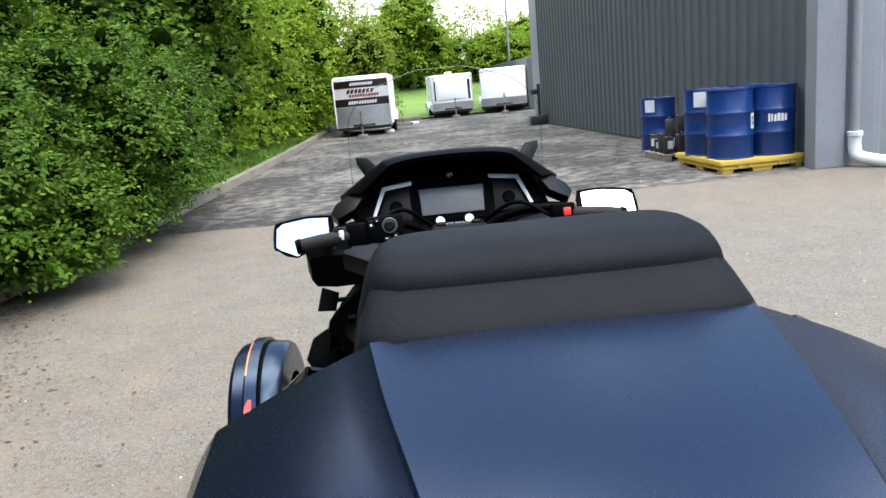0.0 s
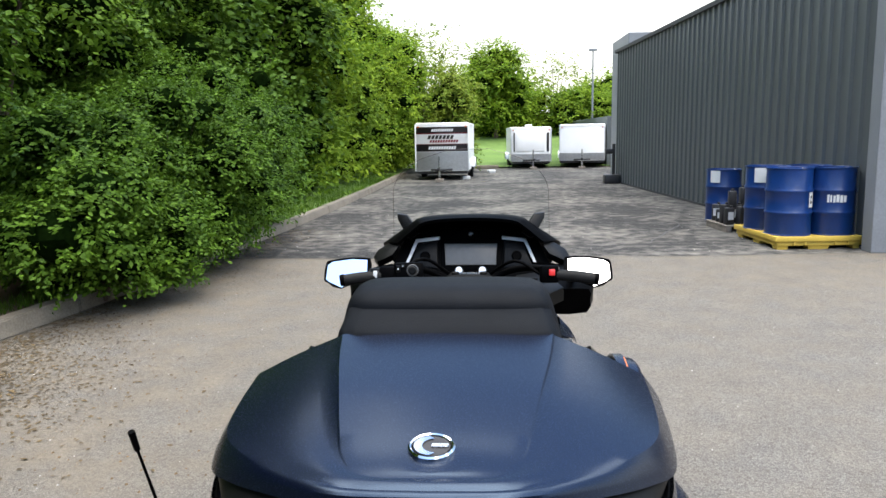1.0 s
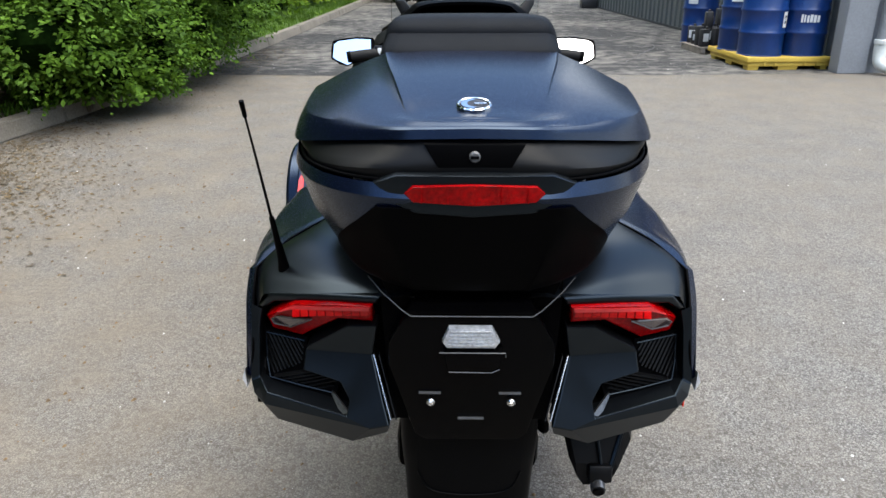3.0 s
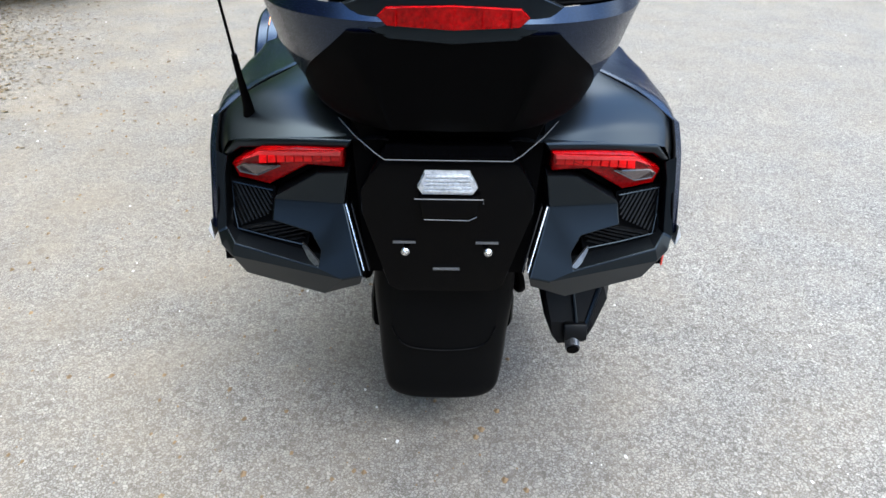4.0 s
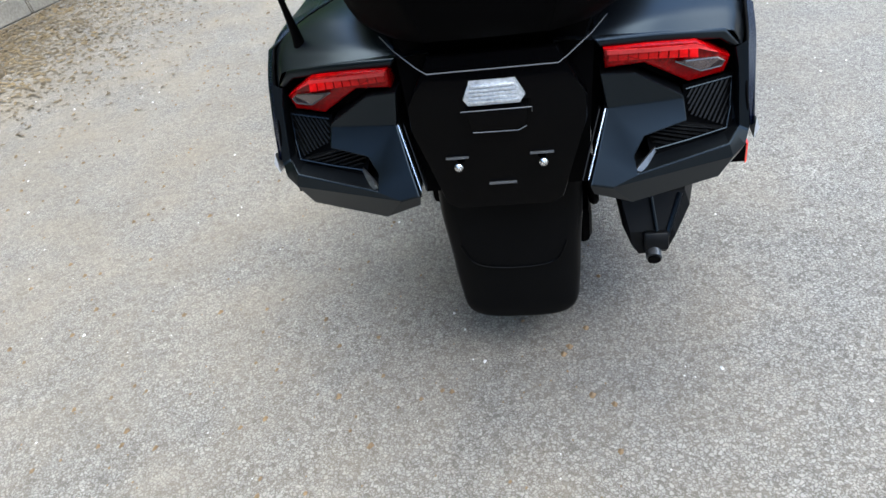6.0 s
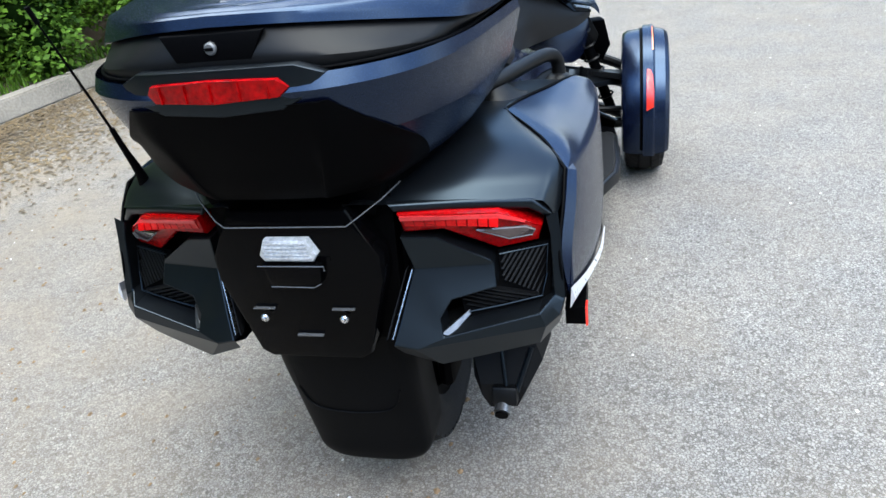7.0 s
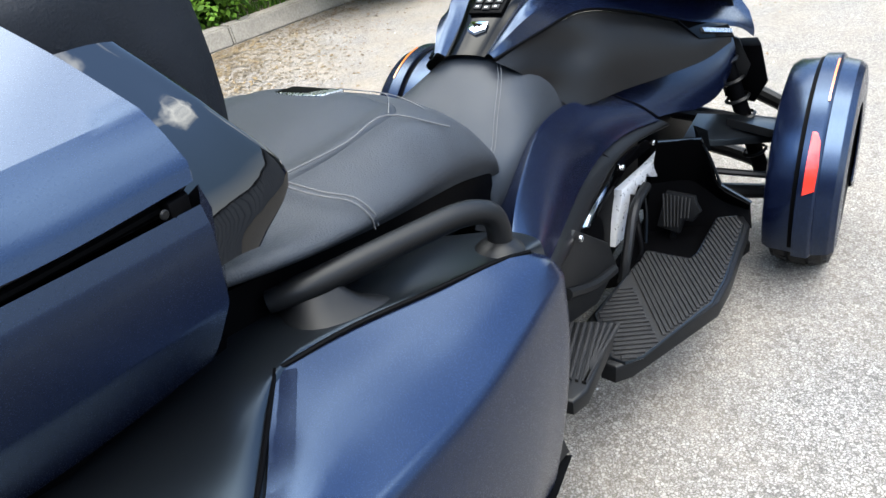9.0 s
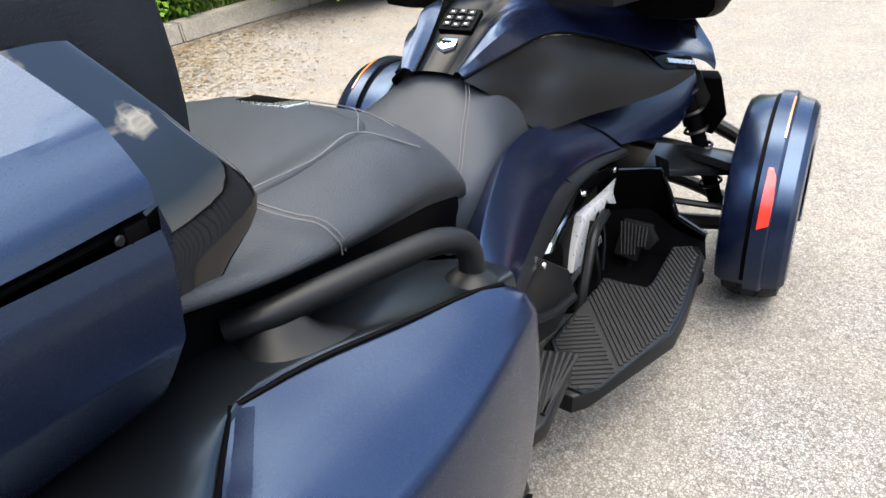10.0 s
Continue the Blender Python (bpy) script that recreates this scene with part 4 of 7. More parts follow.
    part("case_underside", flip(skin(rows, 3, 3), s), MATTE, bike)
    mk = part("side_marker", flip(slab([(0.420, -0.190, 0.520), (0.458, -0.190, 0.527), (0.458, -0.190, 0.487), (0.420, -0.190, 0.487)], [(0.42, -0.10, 0.54), (0.458, -0.10, 0.55), (0.458, -0.10, 0.50), (0.42, -0.10, 0.50)], 0.003), s), BLACK, bike)
    if s > 0:
        part("side_reflector", flip(slab([(0.458, -0.193, 0.529), (0.462, -0.189, 0.529), (0.462, -0.189, 0.486), (0.458, -0.193, 0.486)], [(0.458, -0.17, 0.530), (0.462, -0.17, 0.530), (0.462, -0.17, 0.487), (0.458, -0.17, 0.487)]), s), RED_REFLECTOR, mk, "thin red side reflector")

    def face(pts, off):
        return [(x, rear_y(x, z) + off - d, z) for x, z, d in pts]

    # dark recessed back wall
    wall = [(0.150, 0.815, 0), (0.39, 0.782, 0), (0.424, 0.745, -0.01), (0.430, 0.60, -0.01), (0.325, 0.472, 0), (0.165, 0.545, 0)]
    part("rear_wall", flip(slab(face(wall, 0.045), face(wall, 0.12)), s), BLACK, bike)
    # ridge over the light
    ridge = [(0.162, 0.822, 0.012), (0.28, 0.806, 0.010), (0.385, 0.786, 0.006), (0.414, 0.752, 0.0), (0.400, 0.750, 0.0), (0.376, 0.770, 0.004), (0.28, 0.788, 0.010), (0.172, 0.805, 0.012)]
    part("light_ridge", flip(slab(face(ridge, 0.0), face(ridge, 0.06), 0.006, 3), s), GREY_PLASTIC, bike)
    # outer border, C-shaped plate and bar round the ribbed recess
    P = dict(a=(0.173, -0.350, 0.758), b=(0.230, -0.334, 0.749), c=(0.312, -0.308, 0.692), d=(0.185, -0.334, 0.690), e=(0.317, -0.305, 0.684), f=(0.321, -0.322, 0.648), g=(0.247, -0.346, 0.636),
             h=(0.228, -0.365, 0.609), i=(0.233, -0.378, 0.581), j=(0.151, -0.400, 0.577), k=(0.187, -0.396, 0.567), l=(0.392, -0.334, 0.605), m=(0.401, -0.331, 0.577), n=(0.414, -0.297, 0.618),
             o=(0.431, -0.298, 0.610), p=(0.404, -0.268, 0.752), q=(0.424, -0.266, 0.762), r=(0.165, -0.3745, 0.620), t=(0.410, -0.315, 0.609), u=(0.424, -0.312, 0.590), v=(0.410, -0.274, 0.72), w=(0.427, -0.272, 0.72))
    bm = bmesh.new()
    V = {k: bm.verts.new(p) for k, p in P.items()}
    for names in ("abd", "bcd", "ced", "defg", "dghr", "rhij", "jik", "kilm", "lntm", "tnou", "mtu", "nvwo", "vpqw"):
        bm.faces.new([V[c] for c in names])
    # the plate's edges go back into the recess and under the case
    back = {k: bm.verts.new((p[0], p[1] + 0.05, p[2])) for k, p in P.items()}
    for a, b in zip("abcefghilnv", "bcefghilnvp"):
        bm.faces.new((V[a], V[b], back[b], back[a]))
    for a, b in zip("adr", "drj"):
        bm.faces.new((V[a], V[b], back[b], back[a]))
    low = {k: bm.verts.new(p) for k, p in dict(j=(0.158, -0.375, 0.545), k=(0.225, -0.372, 0.522), m=(0.385, -0.302, 0.523), u=(0.420, -0.285, 0.558), o=(0.430, -0.275, 0.60)).items()}
    for a, b in zip("jkmu", "kmuo"):
        bm.faces.new((V[a], V[b], low[b], low[a]))
    bmesh.ops.recalc_face_normals(bm, faces=bm.faces)
    sharp = [e for e in bm.edges if len(e.link_faces) == 2 and e.calc_face_angle(0) > radians(35)]
    bmesh.ops.bevel(bm, geom=sharp, offset=0.0024, segments=2, affect="EDGES", profile=0.5)
    rear = part("rear_panel", flip(bm, s), GREY_PLASTIC, bike, "dark grey satin panel round the rear grille", angle=14)
    # underside of the panel, running in under the case
    part("panel_underside", flip(slab([(0.155, -0.358, 0.552), (0.195, -0.373, 0.546), (0.385, -0.283, 0.546), (0.428, -0.268, 0.60), (0.30, -0.20, 0.60)],
                                      [(0.20, -0.16, 0.50), (0.24, -0.17, 0.475), (0.36, -0.15, 0.475), (0.42, -0.13, 0.54), (0.30, -0.05, 0.60)]), s), MATTE, bike)
    for dx in (0.0, -0.010):
        e0, e1 = Vector((0.183 + dx, -0.334, 0.690)), Vector((0.149 + dx, -0.392, 0.585))
        q = [e0, e0 + Vector((-0.0018, 0, 0)), e1 + Vector((-0.0018, 0, 0)), e1]
        part("silver_edge", flip(slab([p + Vector((0, -0.002, 0)) for p in q], [p + Vector((0, 0.012, 0)) for p in q]), s), STEEL if dx == 0 else MATTE, rear)
    q = [(0.2285, -0.3745, 0.586), (0.269, -0.318, 0.601), (0.271, -0.318, 0.592), (0.2445, -0.372, 0.580)]
    part("silver_wedge", flip(slab(q, [(x, y + 0.01, z - 0.004) for x, y, z in q], 0.001, 1), s), WEDGE, rear, "small bright metal wedge")
    # ribbed recess: steep ribs in the upper field, flat ones in the lower
    gr = part("rear_grille", flip(slab([(0.250, -0.300, 0.640), (0.322, -0.285, 0.652), (0.319, -0.272, 0.694), (0.410, -0.246, 0.700), (0.405, -0.285, 0.60), (0.262, -0.322, 0.584)],
                                       [(0.25, -0.24, 0.64), (0.32, -0.24, 0.652), (0.319, -0.22, 0.694), (0.41, -0.20, 0.70), (0.405, -0.22, 0.60), (0.262, -0.25, 0.584)]), s), BLACK, bike, "black ribbed grille")

    def field(c00, c10, c01, c11, u, v):
        """A place in a four-cornered field."""
        return (Vector(c00).lerp(Vector(c10), u)).lerp(Vector(c01).lerp(Vector(c11), u), v)

    up = ((0.327, -0.297, 0.650), (0.394, -0.293, 0.619), (0.323, -0.280, 0.689), (0.403, -0.256, 0.695))
    dn = ((0.269, -0.318, 0.598), (0.394, -0.293, 0.617), (0.252, -0.322, 0.633), (0.327, -0.297, 0.648))
    for quad, count, skew, name in ((up, 9, 0.42, "grille_rib"), (dn, 7, -0.45, "grille_rib")):
        for i in range(count + 4):
            u0 = (i - 3.5 if skew > 0 else i + 0.2) / count
            v0, v1 = 0.0, 1.0
            # clip the slanted rib to the field
            if u0 < 0:
                v0 = -u0 / skew if skew > 0 else 2
            if u0 + skew > 1:
                v1 = (1 - u0) / skew
            if u0 + skew < 0:
                v1 = -u0 / skew
            if u0 > 1:
                v0 = (1 - u0) / skew if skew < 0 else 2
            if v1 - v0 < 0.15:
                continue
            wd = 0.45 / count
            q = [field(*quad, min(1, u0 + skew * v0), v0), field(*quad, min(1, u0 + skew * v0 + wd), v0), field(*quad, min(1, u0 + skew * v1 + wd), v1), field(*quad, min(1, max(0, u0 + skew * v1)), v1)]
            if (q[0] - q[1]).length < 0.002:
                continue
            part(name, flip(slab(q, [p + Vector((0, 0.016, 0)) for p in q]), s), MATTE, gr, smooth=False)
    part("grille_edge", flip(tube([(0.323, -0.282, 0.690), (0.403, -0.258, 0.696), (0.401, -0.275, 0.65), (0.394, -0.295, 0.617), (0.33, -0.309, 0.606), (0.269, -0.320, 0.597)], 0.0016, 6, 1), s), GREY_PLASTIC, gr)
    # tail light: a long red lens with rows of small lamps, and a clear wedge in its tip
    lamp = [(0.178, -0.362, 0.804), (0.260, -0.338, 0.795), (0.332, -0.312, 0.783), (0.397, -0.266, 0.736), (0.389, -0.264, 0.708), (0.325, -0.290, 0.706), (0.245, -0.334, 0.764), (0.181, -0.344, 0.764)]
    tl = part("tail_light", flip(slab(lamp, [(x, y + 0.05, z) for x, y, z in lamp], 0.005), s), RED_LENS, bike, "red arrow-shaped tail light")
    q = [(0.297, -0.3205, 0.757), (0.372, -0.2845, 0.745), (0.386, -0.2735, 0.734), (0.381, -0.2725, 0.724), (0.345, -0.2895, 0.725)]
    part("turn_lens", flip(slab([(x, y - 0.003, z) for x, y, z in q], [(x, y + 0.012, z) for x, y, z in q], 0.002, 1), s), SMOKE_LENS, tl, "clear turn signal lens")
    part("turn_lens_rim", flip(tube([(x, y - 0.003, z) for x, y, z in (q[0], q[4], q[3], q[2])], 0.0011, 6, 1), s), EDGE_GREY, tl)

    def lens_y(x, z):
        """Where the lens lies at a place across and up."""
        top, bottom, high = -0.362 + (x - 0.178) * 0.32, -0.344 + (x - 0.181) * 0.16, 0.804 - (x - 0.178) * 0.135
        return top + (bottom - top) * (high - z) / (high - 0.764)
    # pale strip painted in for sky light on the lens's upper face
    q = [(0.183, -0.3645, 0.8010), (0.332, -0.3145, 0.7795), (0.372, -0.289, 0.753), (0.334, -0.3150, 0.7735), (0.184, -0.3630, 0.7940)]
    part("lens_top_glint", flip(slab(q, [(x, y + 0.012, z) for x, y, z in q]), s), LENS_GLINT, tl, "highlight painted along the lens's upper edge")
    for k in range(9):
        x0, x1 = 0.187 + 0.0165 * k, 0.187 + 0.0165 * k + 0.0140
        q = [(x, z - 0.120 * (x - 0.187)) for x, z in ((x0, 0.7915), (x1, 0.7915), (x1, 0.7790), (x0, 0.7790))]
        part("lamp_cell", flip(slab([(x, lens_y(x, z) - 0.0022, z) for x, z in q], [(x, lens_y(x, z) + 0.004, z) for x, z in q]), s), LAMP_RED, tl, "bright red lamp cell")

# -- number plate holder --
def mid(pts, y):
    return [(x, y, z) for x, z in pts]


hold = [(-0.105, 0.828), (0.105, 0.828), (0.150, 0.742), (0.150, 0.70), (0.105, 0.552), (0.085, 0.540), (-0.085, 0.540), (-0.105, 0.552), (-0.150, 0.70), (-0.150, 0.742)]
plate_holder = part("plate_holder", slab(mid(hold, -0.392), mid(hold, -0.27), 0.008), GLOSS, bike, "gloss black number plate holder")
# thin grey line painted in for the edge that catches light
part("holder_edge_glint", tube([(-0.186, -0.336, 0.852), (-0.160, -0.364, 0.834), (-0.122, -0.395, 0.813), (-0.106, -0.399, 0.803), (0.106, -0.399, 0.803), (0.122, -0.395, 0.813), (0.160, -0.364, 0.834), (0.186, -0.336, 0.852)], 0.0011, 8, 1), EDGE_GREY, plate_holder)
lampq = [(-0.040, 0.783), (0.036, 0.783), (0.050, 0.756), (0.042, 0.744), (-0.044, 0.744), (-0.052, 0.756)]
pl = part("reversing_light", slab(mid(lampq, -0.408), mid(lampq, -0.385), 0.004), CLEAR_LENS, plate_holder, "clear ribbed plate light")
for i in range(5):
    part("lens_rib", box(-0.036 - 0.0015 * (4 - i), 0.034 + 0.0015 * (4 - i), -0.4108, -0.405, 0.7505 + i * 0.0066, 0.7535 + i * 0.0066), CLEAR_LENS, pl)
q = [(-0.050, 0.740), (0.055, 0.740), (0.050, 0.705), (0.034, 0.698), (-0.036, 0.698), (-0.044, 0.705)]
part("light_housing", slab(mid(q, -0.412), mid(q, -0.385), 0.005), GLOSS, plate_holder)
# grey lines painted in for the housing's lit edges
part("housing_edge_glint", tube([(-0.057, -0.412, 0.738), (0.060, -0.412, 0.738), (0.060, -0.412, 0.730)], 0.0010, 6, 1), EDGE_GREY, plate_holder)
part("housing_edge_glint", tube([(-0.040, -0.413, 0.700), (0.036, -0.413, 0.699), (0.050, -0.413, 0.706)], 0.0009, 6, 1), EDGE_GREY, plate_holder)
# brackets and tab are thin bars, grey as lit edges
for x in (-0.073, 0.073):
    part("bracket", box(x - 0.022, x + 0.018, -0.398, -0.388, 0.645, 0.647), EDGE_GREY, plate_holder)
    sc = part("plate_screw", disc(0.0075, 0.007, pose(x, -0.401, 0.632, 90), 16, 0.002), STEEL, plate_holder, "bright steel plate screw")
    part("screw_head", disc(0.004, 0.003, pose(x, -0.407, 0.632, 90), 6, 0.0005), CHROME, sc)
part("tab", box(-0.024, 0.024, -0.398, -0.39, 0.591, 0.593), EDGE_GREY, plate_holder)
part("tail_bridge", slab([(-0.165, -0.335, 0.86), (0.165, -0.335, 0.86), (0.165, -0.335, 0.80), (0.15, -0.335, 0.55), (-0.15, -0.335, 0.55), (-0.165, -0.335, 0.80)],
                         [(-0.165, -0.1, 0.86), (0.165, -0.1, 0.86), (0.165, -0.1, 0.80), (0.15, -0.1, 0.55), (-0.15, -0.1, 0.55), (-0.165, -0.1, 0.80)]), BLACK, bike)

# -- rear mudguard --
def flap(z, w, y, bulge):
    return both([(0, y - bulge, z), (w * 0.55, y - bulge * 0.9, z), (w * 0.86, y - bulge * 0.45, z), (w * 0.97, y + 0.004, z), (w, y + 0.03, z), (w, y + 0.10, z)])


part("mudguard", skin([flap(0.555, 0.140, -0.296, 0.03), flap(0.46, 0.141, -0.287, 0.03), flap(0.36, 0.136, -0.267, 0.03), flap(0.28, 0.134, -0.250, 0.028), flap(0.235, 0.131, -0.242, 0.026), flap(0.200, 0.128, -0.237, 0.024),
                       flap(0.180, 0.121, -0.233, 0.022), flap(0.166, 0.106, -0.230, 0.019), flap(0.160, 0.090, -0.226, 0.015)], 4, 4, thick=0.006), GUARD, bike, "matte black plastic rear mudguard")
# a raised panel on its upper half, with a curved lower edge
rows = []
for v in (0.0, 0.4, 0.75, 1.0, 1.0, 1.02):
    half = []
    for x in (0, 0.035, 0.07, 0.092, 0.106):
        z = 0.553 + (0.337 + 1.4 * x * x + 1.0e4 * max(0, x - 0.06) ** 4.0 - 0.553) * v
        y = -0.296 + 0.16 * (0.555 - z) - 0.03 * (1 - (x / 0.150) ** 3) - (0.007 if v <= 1 else -0.004)
        half.append((x, y, z))
    rows.append(both(half))
part("mudguard_panel", skin(rows, 4, 4), GUARD, bike, "smooth raised panel of the mudguard", angle=40)
part("mudguard_seam", tube([(x, y - 0.0015, z) for x, y, z in rows[3]], 0.0016, 6, 3), GUARD, bike)
part("swing_arm", merge(box(0.125, 0.165, -0.12, 0.75, 0.26, 0.36, 0.02), box(-0.165, -0.125, -0.12, 0.75, 0.26, 0.36, 0.02), disc(0.05, 0.06, pose(0.12, RA, 0.303, 0, 90, 0), 20, 0.01)), BLACK, bike)
part("axle_nut", disc(0.018, 0.02, pose(0.178, RA, 0.303, 0, 90, 0), 6, 0.002), STEEL, bike)
part("belt_guard", box(-0.19, -0.16, -0.10, 0.6, 0.38, 0.46, 0.015), BLACK, bike)
part("hose", tube([(0.15, -0.20, 0.50), (0.17, -0.18, 0.42), (0.165, -0.1, 0.38), (0.17, 0.05, 0.40)], 0.008, 8, 5), BLACK, bike)

# -- silencer --
sil = part("silencer", skin([[(0.215, -0.10, 0.46), (0.36, -0.08, 0.46), (0.375, -0.09, 0.41), (0.33, -0.13, 0.345), (0.25, -0.13, 0.345), (0.22, -0.11, 0.40)],
                             [(0.20, 0.25, 0.46), (0.38, 0.25, 0.46), (0.395, 0.25, 0.38), (0.36, 0.25, 0.27), (0.24, 0.25, 0.27), (0.20, 0.25, 0.36)],
                             [(0.20, 0.52, 0.42), (0.30, 0.52, 0.41), (0.31, 0.52, 0.35), (0.29, 0.52, 0.26), (0.22, 0.52, 0.26), (0.20, 0.52, 0.36)]], 3, 3, ring=True, caps=True), MATTE, bike, "black angular silencer under the case")
part("silencer_cone", skin([[(0.212, -0.10, 0.455), (0.375, -0.075, 0.455), (0.380, -0.10, 0.40), (0.335, -0.13, 0.335), (0.235, -0.13, 0.335), (0.212, -0.11, 0.40)],
                            [(0.225, -0.165, 0.40), (0.355, -0.150, 0.41), (0.366, -0.155, 0.375), (0.325, -0.185, 0.300), (0.245, -0.185, 0.295), (0.225, -0.175, 0.345)],
                            [(0.240, -0.190, 0.335), (0.330, -0.190, 0.335), (0.334, -0.192, 0.325), (0.315, -0.200, 0.290), (0.258, -0.200, 0.285), (0.242, -0.195, 0.310)]], 1, 1, ring=True, caps=True), MATTE, sil, angle=12)
part("cone_rib", tube([(0.345, -0.155, 0.405), (0.315, -0.198, 0.325)], 0.006, 8, 1), GREY_PLASTIC, sil)
part("cone_rib", tube([(0.285, -0.165, 0.405), (0.295, -0.198, 0.335)], 0.004, 8, 1), GREY_PLASTIC, sil)
part("tail_cap", moved(box(-0.026, 0.026, -0.02, 0.02, -0.020, 0.020, 0.006), pose(0.292, -0.196, 0.318, -18)), MATTE, sil)
part("tail_pipe", tube([(0.288, -0.19, 0.308), (0.286, -0.228, 0.292)], 0.0165, 18, 1), WEDGE, sil, "short bright tail pipe")
part("pipe_bore", disc(0.0135, 0.004, pose(0.286, -0.2295, 0.2915, 113), 16), BLACK, sil)

# -- aerial --
ant = part("aerial", tube([(-0.373, -0.253, 0.931), (-0.378, -0.30, 1.06), (-0.382, -0.336, 1.155)], [0.0028, 0.0018], 8, 3), BLACK, bike, "thin black whip aerial")
part("aerial_base", tube([(-0.366, -0.222, 0.815), (-0.367, -0.226, 0.84), (-0.370, -0.242, 0.89), (-0.373, -0.254, 0.935)], [0.012, 0.009, 0.006, 0.005], 12, 3), BLACK, ant)
part("aerial_tip", tube([(-0.381, -0.330, 1.138), (-0.3825, -0.339, 1.166)], [0.004, 0.0045], 10, 1), BLACK, ant)

# -- grab handles --
for s in (1, -1):
    g = part("grab_handle", flip(tube([(0.232, 0.095, 0.866), (0.262, 0.125, 0.872), (0.296, 0.19, 0.876), (0.328, 0.26, 0.878), (0.353, 0.315, 0.877), (0.371, 0.348, 0.864), (0.378, 0.357, 0.838), (0.378, 0.352, 0.80)], [0.013, 0.017, 0.0165, 0.016, 0.016, 0.016, 0.016, 0.017], 14, 5), s), MATTE, bike, "matte black passenger grab handle")
    part("handle_foot", flip(skin([[(0.225, 0.095, 0.836), (0.265, 0.078, 0.838), (0.305, 0.098, 0.836), (0.335, 0.165, 0.830), (0.330, 0.195, 0.830), (0.27, 0.17, 0.834)],
                                   [(0.236, 0.108, 0.852), (0.265, 0.095, 0.852), (0.292, 0.112, 0.850), (0.308, 0.150, 0.848), (0.300, 0.165, 0.848), (0.265, 0.145, 0.852)],
                                   [(0.244, 0.112, 0.864), (0.262, 0.106, 0.864), (0.280, 0.122, 0.866), (0.290, 0.145, 0.866), (0.284, 0.152, 0.866), (0.26, 0.135, 0.866)]], 3, 2, ring=True, caps=True), s), MATTE, g)
    part("handle_foot", flip(moved(lathe([(0, 0.0), (0, 0.036), (0.012, 0.034), (0.022, 0.024), (0.03, 0.0)], 20, axis="z"), pose(0.378, 0.350, 0.800)), s), MATTE, g)

# -- seats --
def seat_row(y, w, zt, zs, zl, crown=0.02):
    return both([(0, y, zt), (w * 0.45, y, zt - crown * 0.15), (w * 0.78, y, zt - crown), (w * 0.95, y, zs), (w, y, (zs + zl) / 2), (w * 0.93, y, zl)])


rows = [seat_row(0.03, 0.240, 0.945, 0.935, 0.915), seat_row(0.10, 0.265, 0.948, 0.930, 0.905), seat_row(0.17, 0.278, 0.950, 0.922, 0.893), seat_row(0.28, 0.280, 0.953, 0.912, 0.870), seat_row(0.40, 0.268, 0.956, 0.903, 0.843),
        seat_row(0.50, 0.255, 0.948, 0.885, 0.818, 0.025), seat_row(0.58, 0.245, 0.915, 0.85, 0.792, 0.03), seat_row(0.64, 0.225, 0.865, 0.81, 0.765, 0.03), seat_row(0.69, 0.20, 0.80, 0.765, 0.73, 0.02)]
part("seat_base", slab([(-0.22, 0.04, 0.905), (-0.25, 0.20, 0.885), (-0.24, 0.42, 0.845), (-0.20, 0.66, 0.765), (0.20, 0.66, 0.765), (0.24, 0.42, 0.845), (0.25, 0.20, 0.885), (0.22, 0.04, 0.905)],
                       [(-0.20, 0.04, 0.78), (-0.23, 0.20, 0.78), (-0.22, 0.42, 0.74), (-0.20, 0.66, 0.70), (0.20, 0.66, 0.70), (0.22, 0.42, 0.74), (0.23, 0.20, 0.78), (0.20, 0.04, 0.78)]), BLACK, bike)
pseat = part("passenger_seat", skin(rows, 4, 4), SUEDE, bike, "stitched dark grey vinyl passenger seat", angle=70)
rows = [seat_row(0.19, 0.17, 0.953, 0.945, 0.90, 0.008), seat_row(0.30, 0.185, 0.961, 0.948, 0.90, 0.012), seat_row(0.40, 0.185, 0.965, 0.948, 0.90, 0.014), seat_row(0.465, 0.175, 0.963, 0.944, 0.90, 0.014), seat_row(0.50, 0.14, 0.952, 0.938, 0.90, 0.01)]
part("seat_inlay", skin(rows, 4, 4), VINYL, pseat, "smooth vinyl middle of the seat", angle=70)
part("seam", tube([(0.165, 0.20, 0.953), (0.188, 0.32, 0.953), (0.186, 0.42, 0.953), (0.232, 0.50, 0.908)], 0.0012, 6, 5), THREAD, pseat)
part("seam", tube([(0.182, 0.43, 0.951), (0.13, 0.50, 0.951), (0.06, 0.525, 0.945), (0, 0.53, 0.944)], 0.0008, 6, 5), THREAD, pseat)
part("seam", tube([(0.172, 0.21, 0.953), (0.232, 0.215, 0.942), (0.262, 0.235, 0.928), (0.278, 0.245, 0.905), (0.276, 0.25, 0.885)], 0.0012, 6, 5), THREAD, pseat)
part("seam", tube([(0.174, 0.20, 0.953), (0.235, 0.204, 0.943), (0.266, 0.224, 0.929), (0.281, 0.234, 0.906), (0.279, 0.24, 0.886)], 0.0011, 6, 5), THREAD, pseat)
part("seam", tube([(0, 0.548, 0.938), (0.10, 0.545, 0.934), (0.17, 0.53, 0.922), (0.215, 0.50, 0.912), (0.222, 0.56, 0.868), (0.215, 0.62, 0.82)], 0.0009, 6, 5), THREAD, pseat)
q = [(-0.045, 0.450, 0.9655), (-0.040, 0.488, 0.9615), (0.060, 0.488, 0.9605), (0.050, 0.446, 0.9645)]
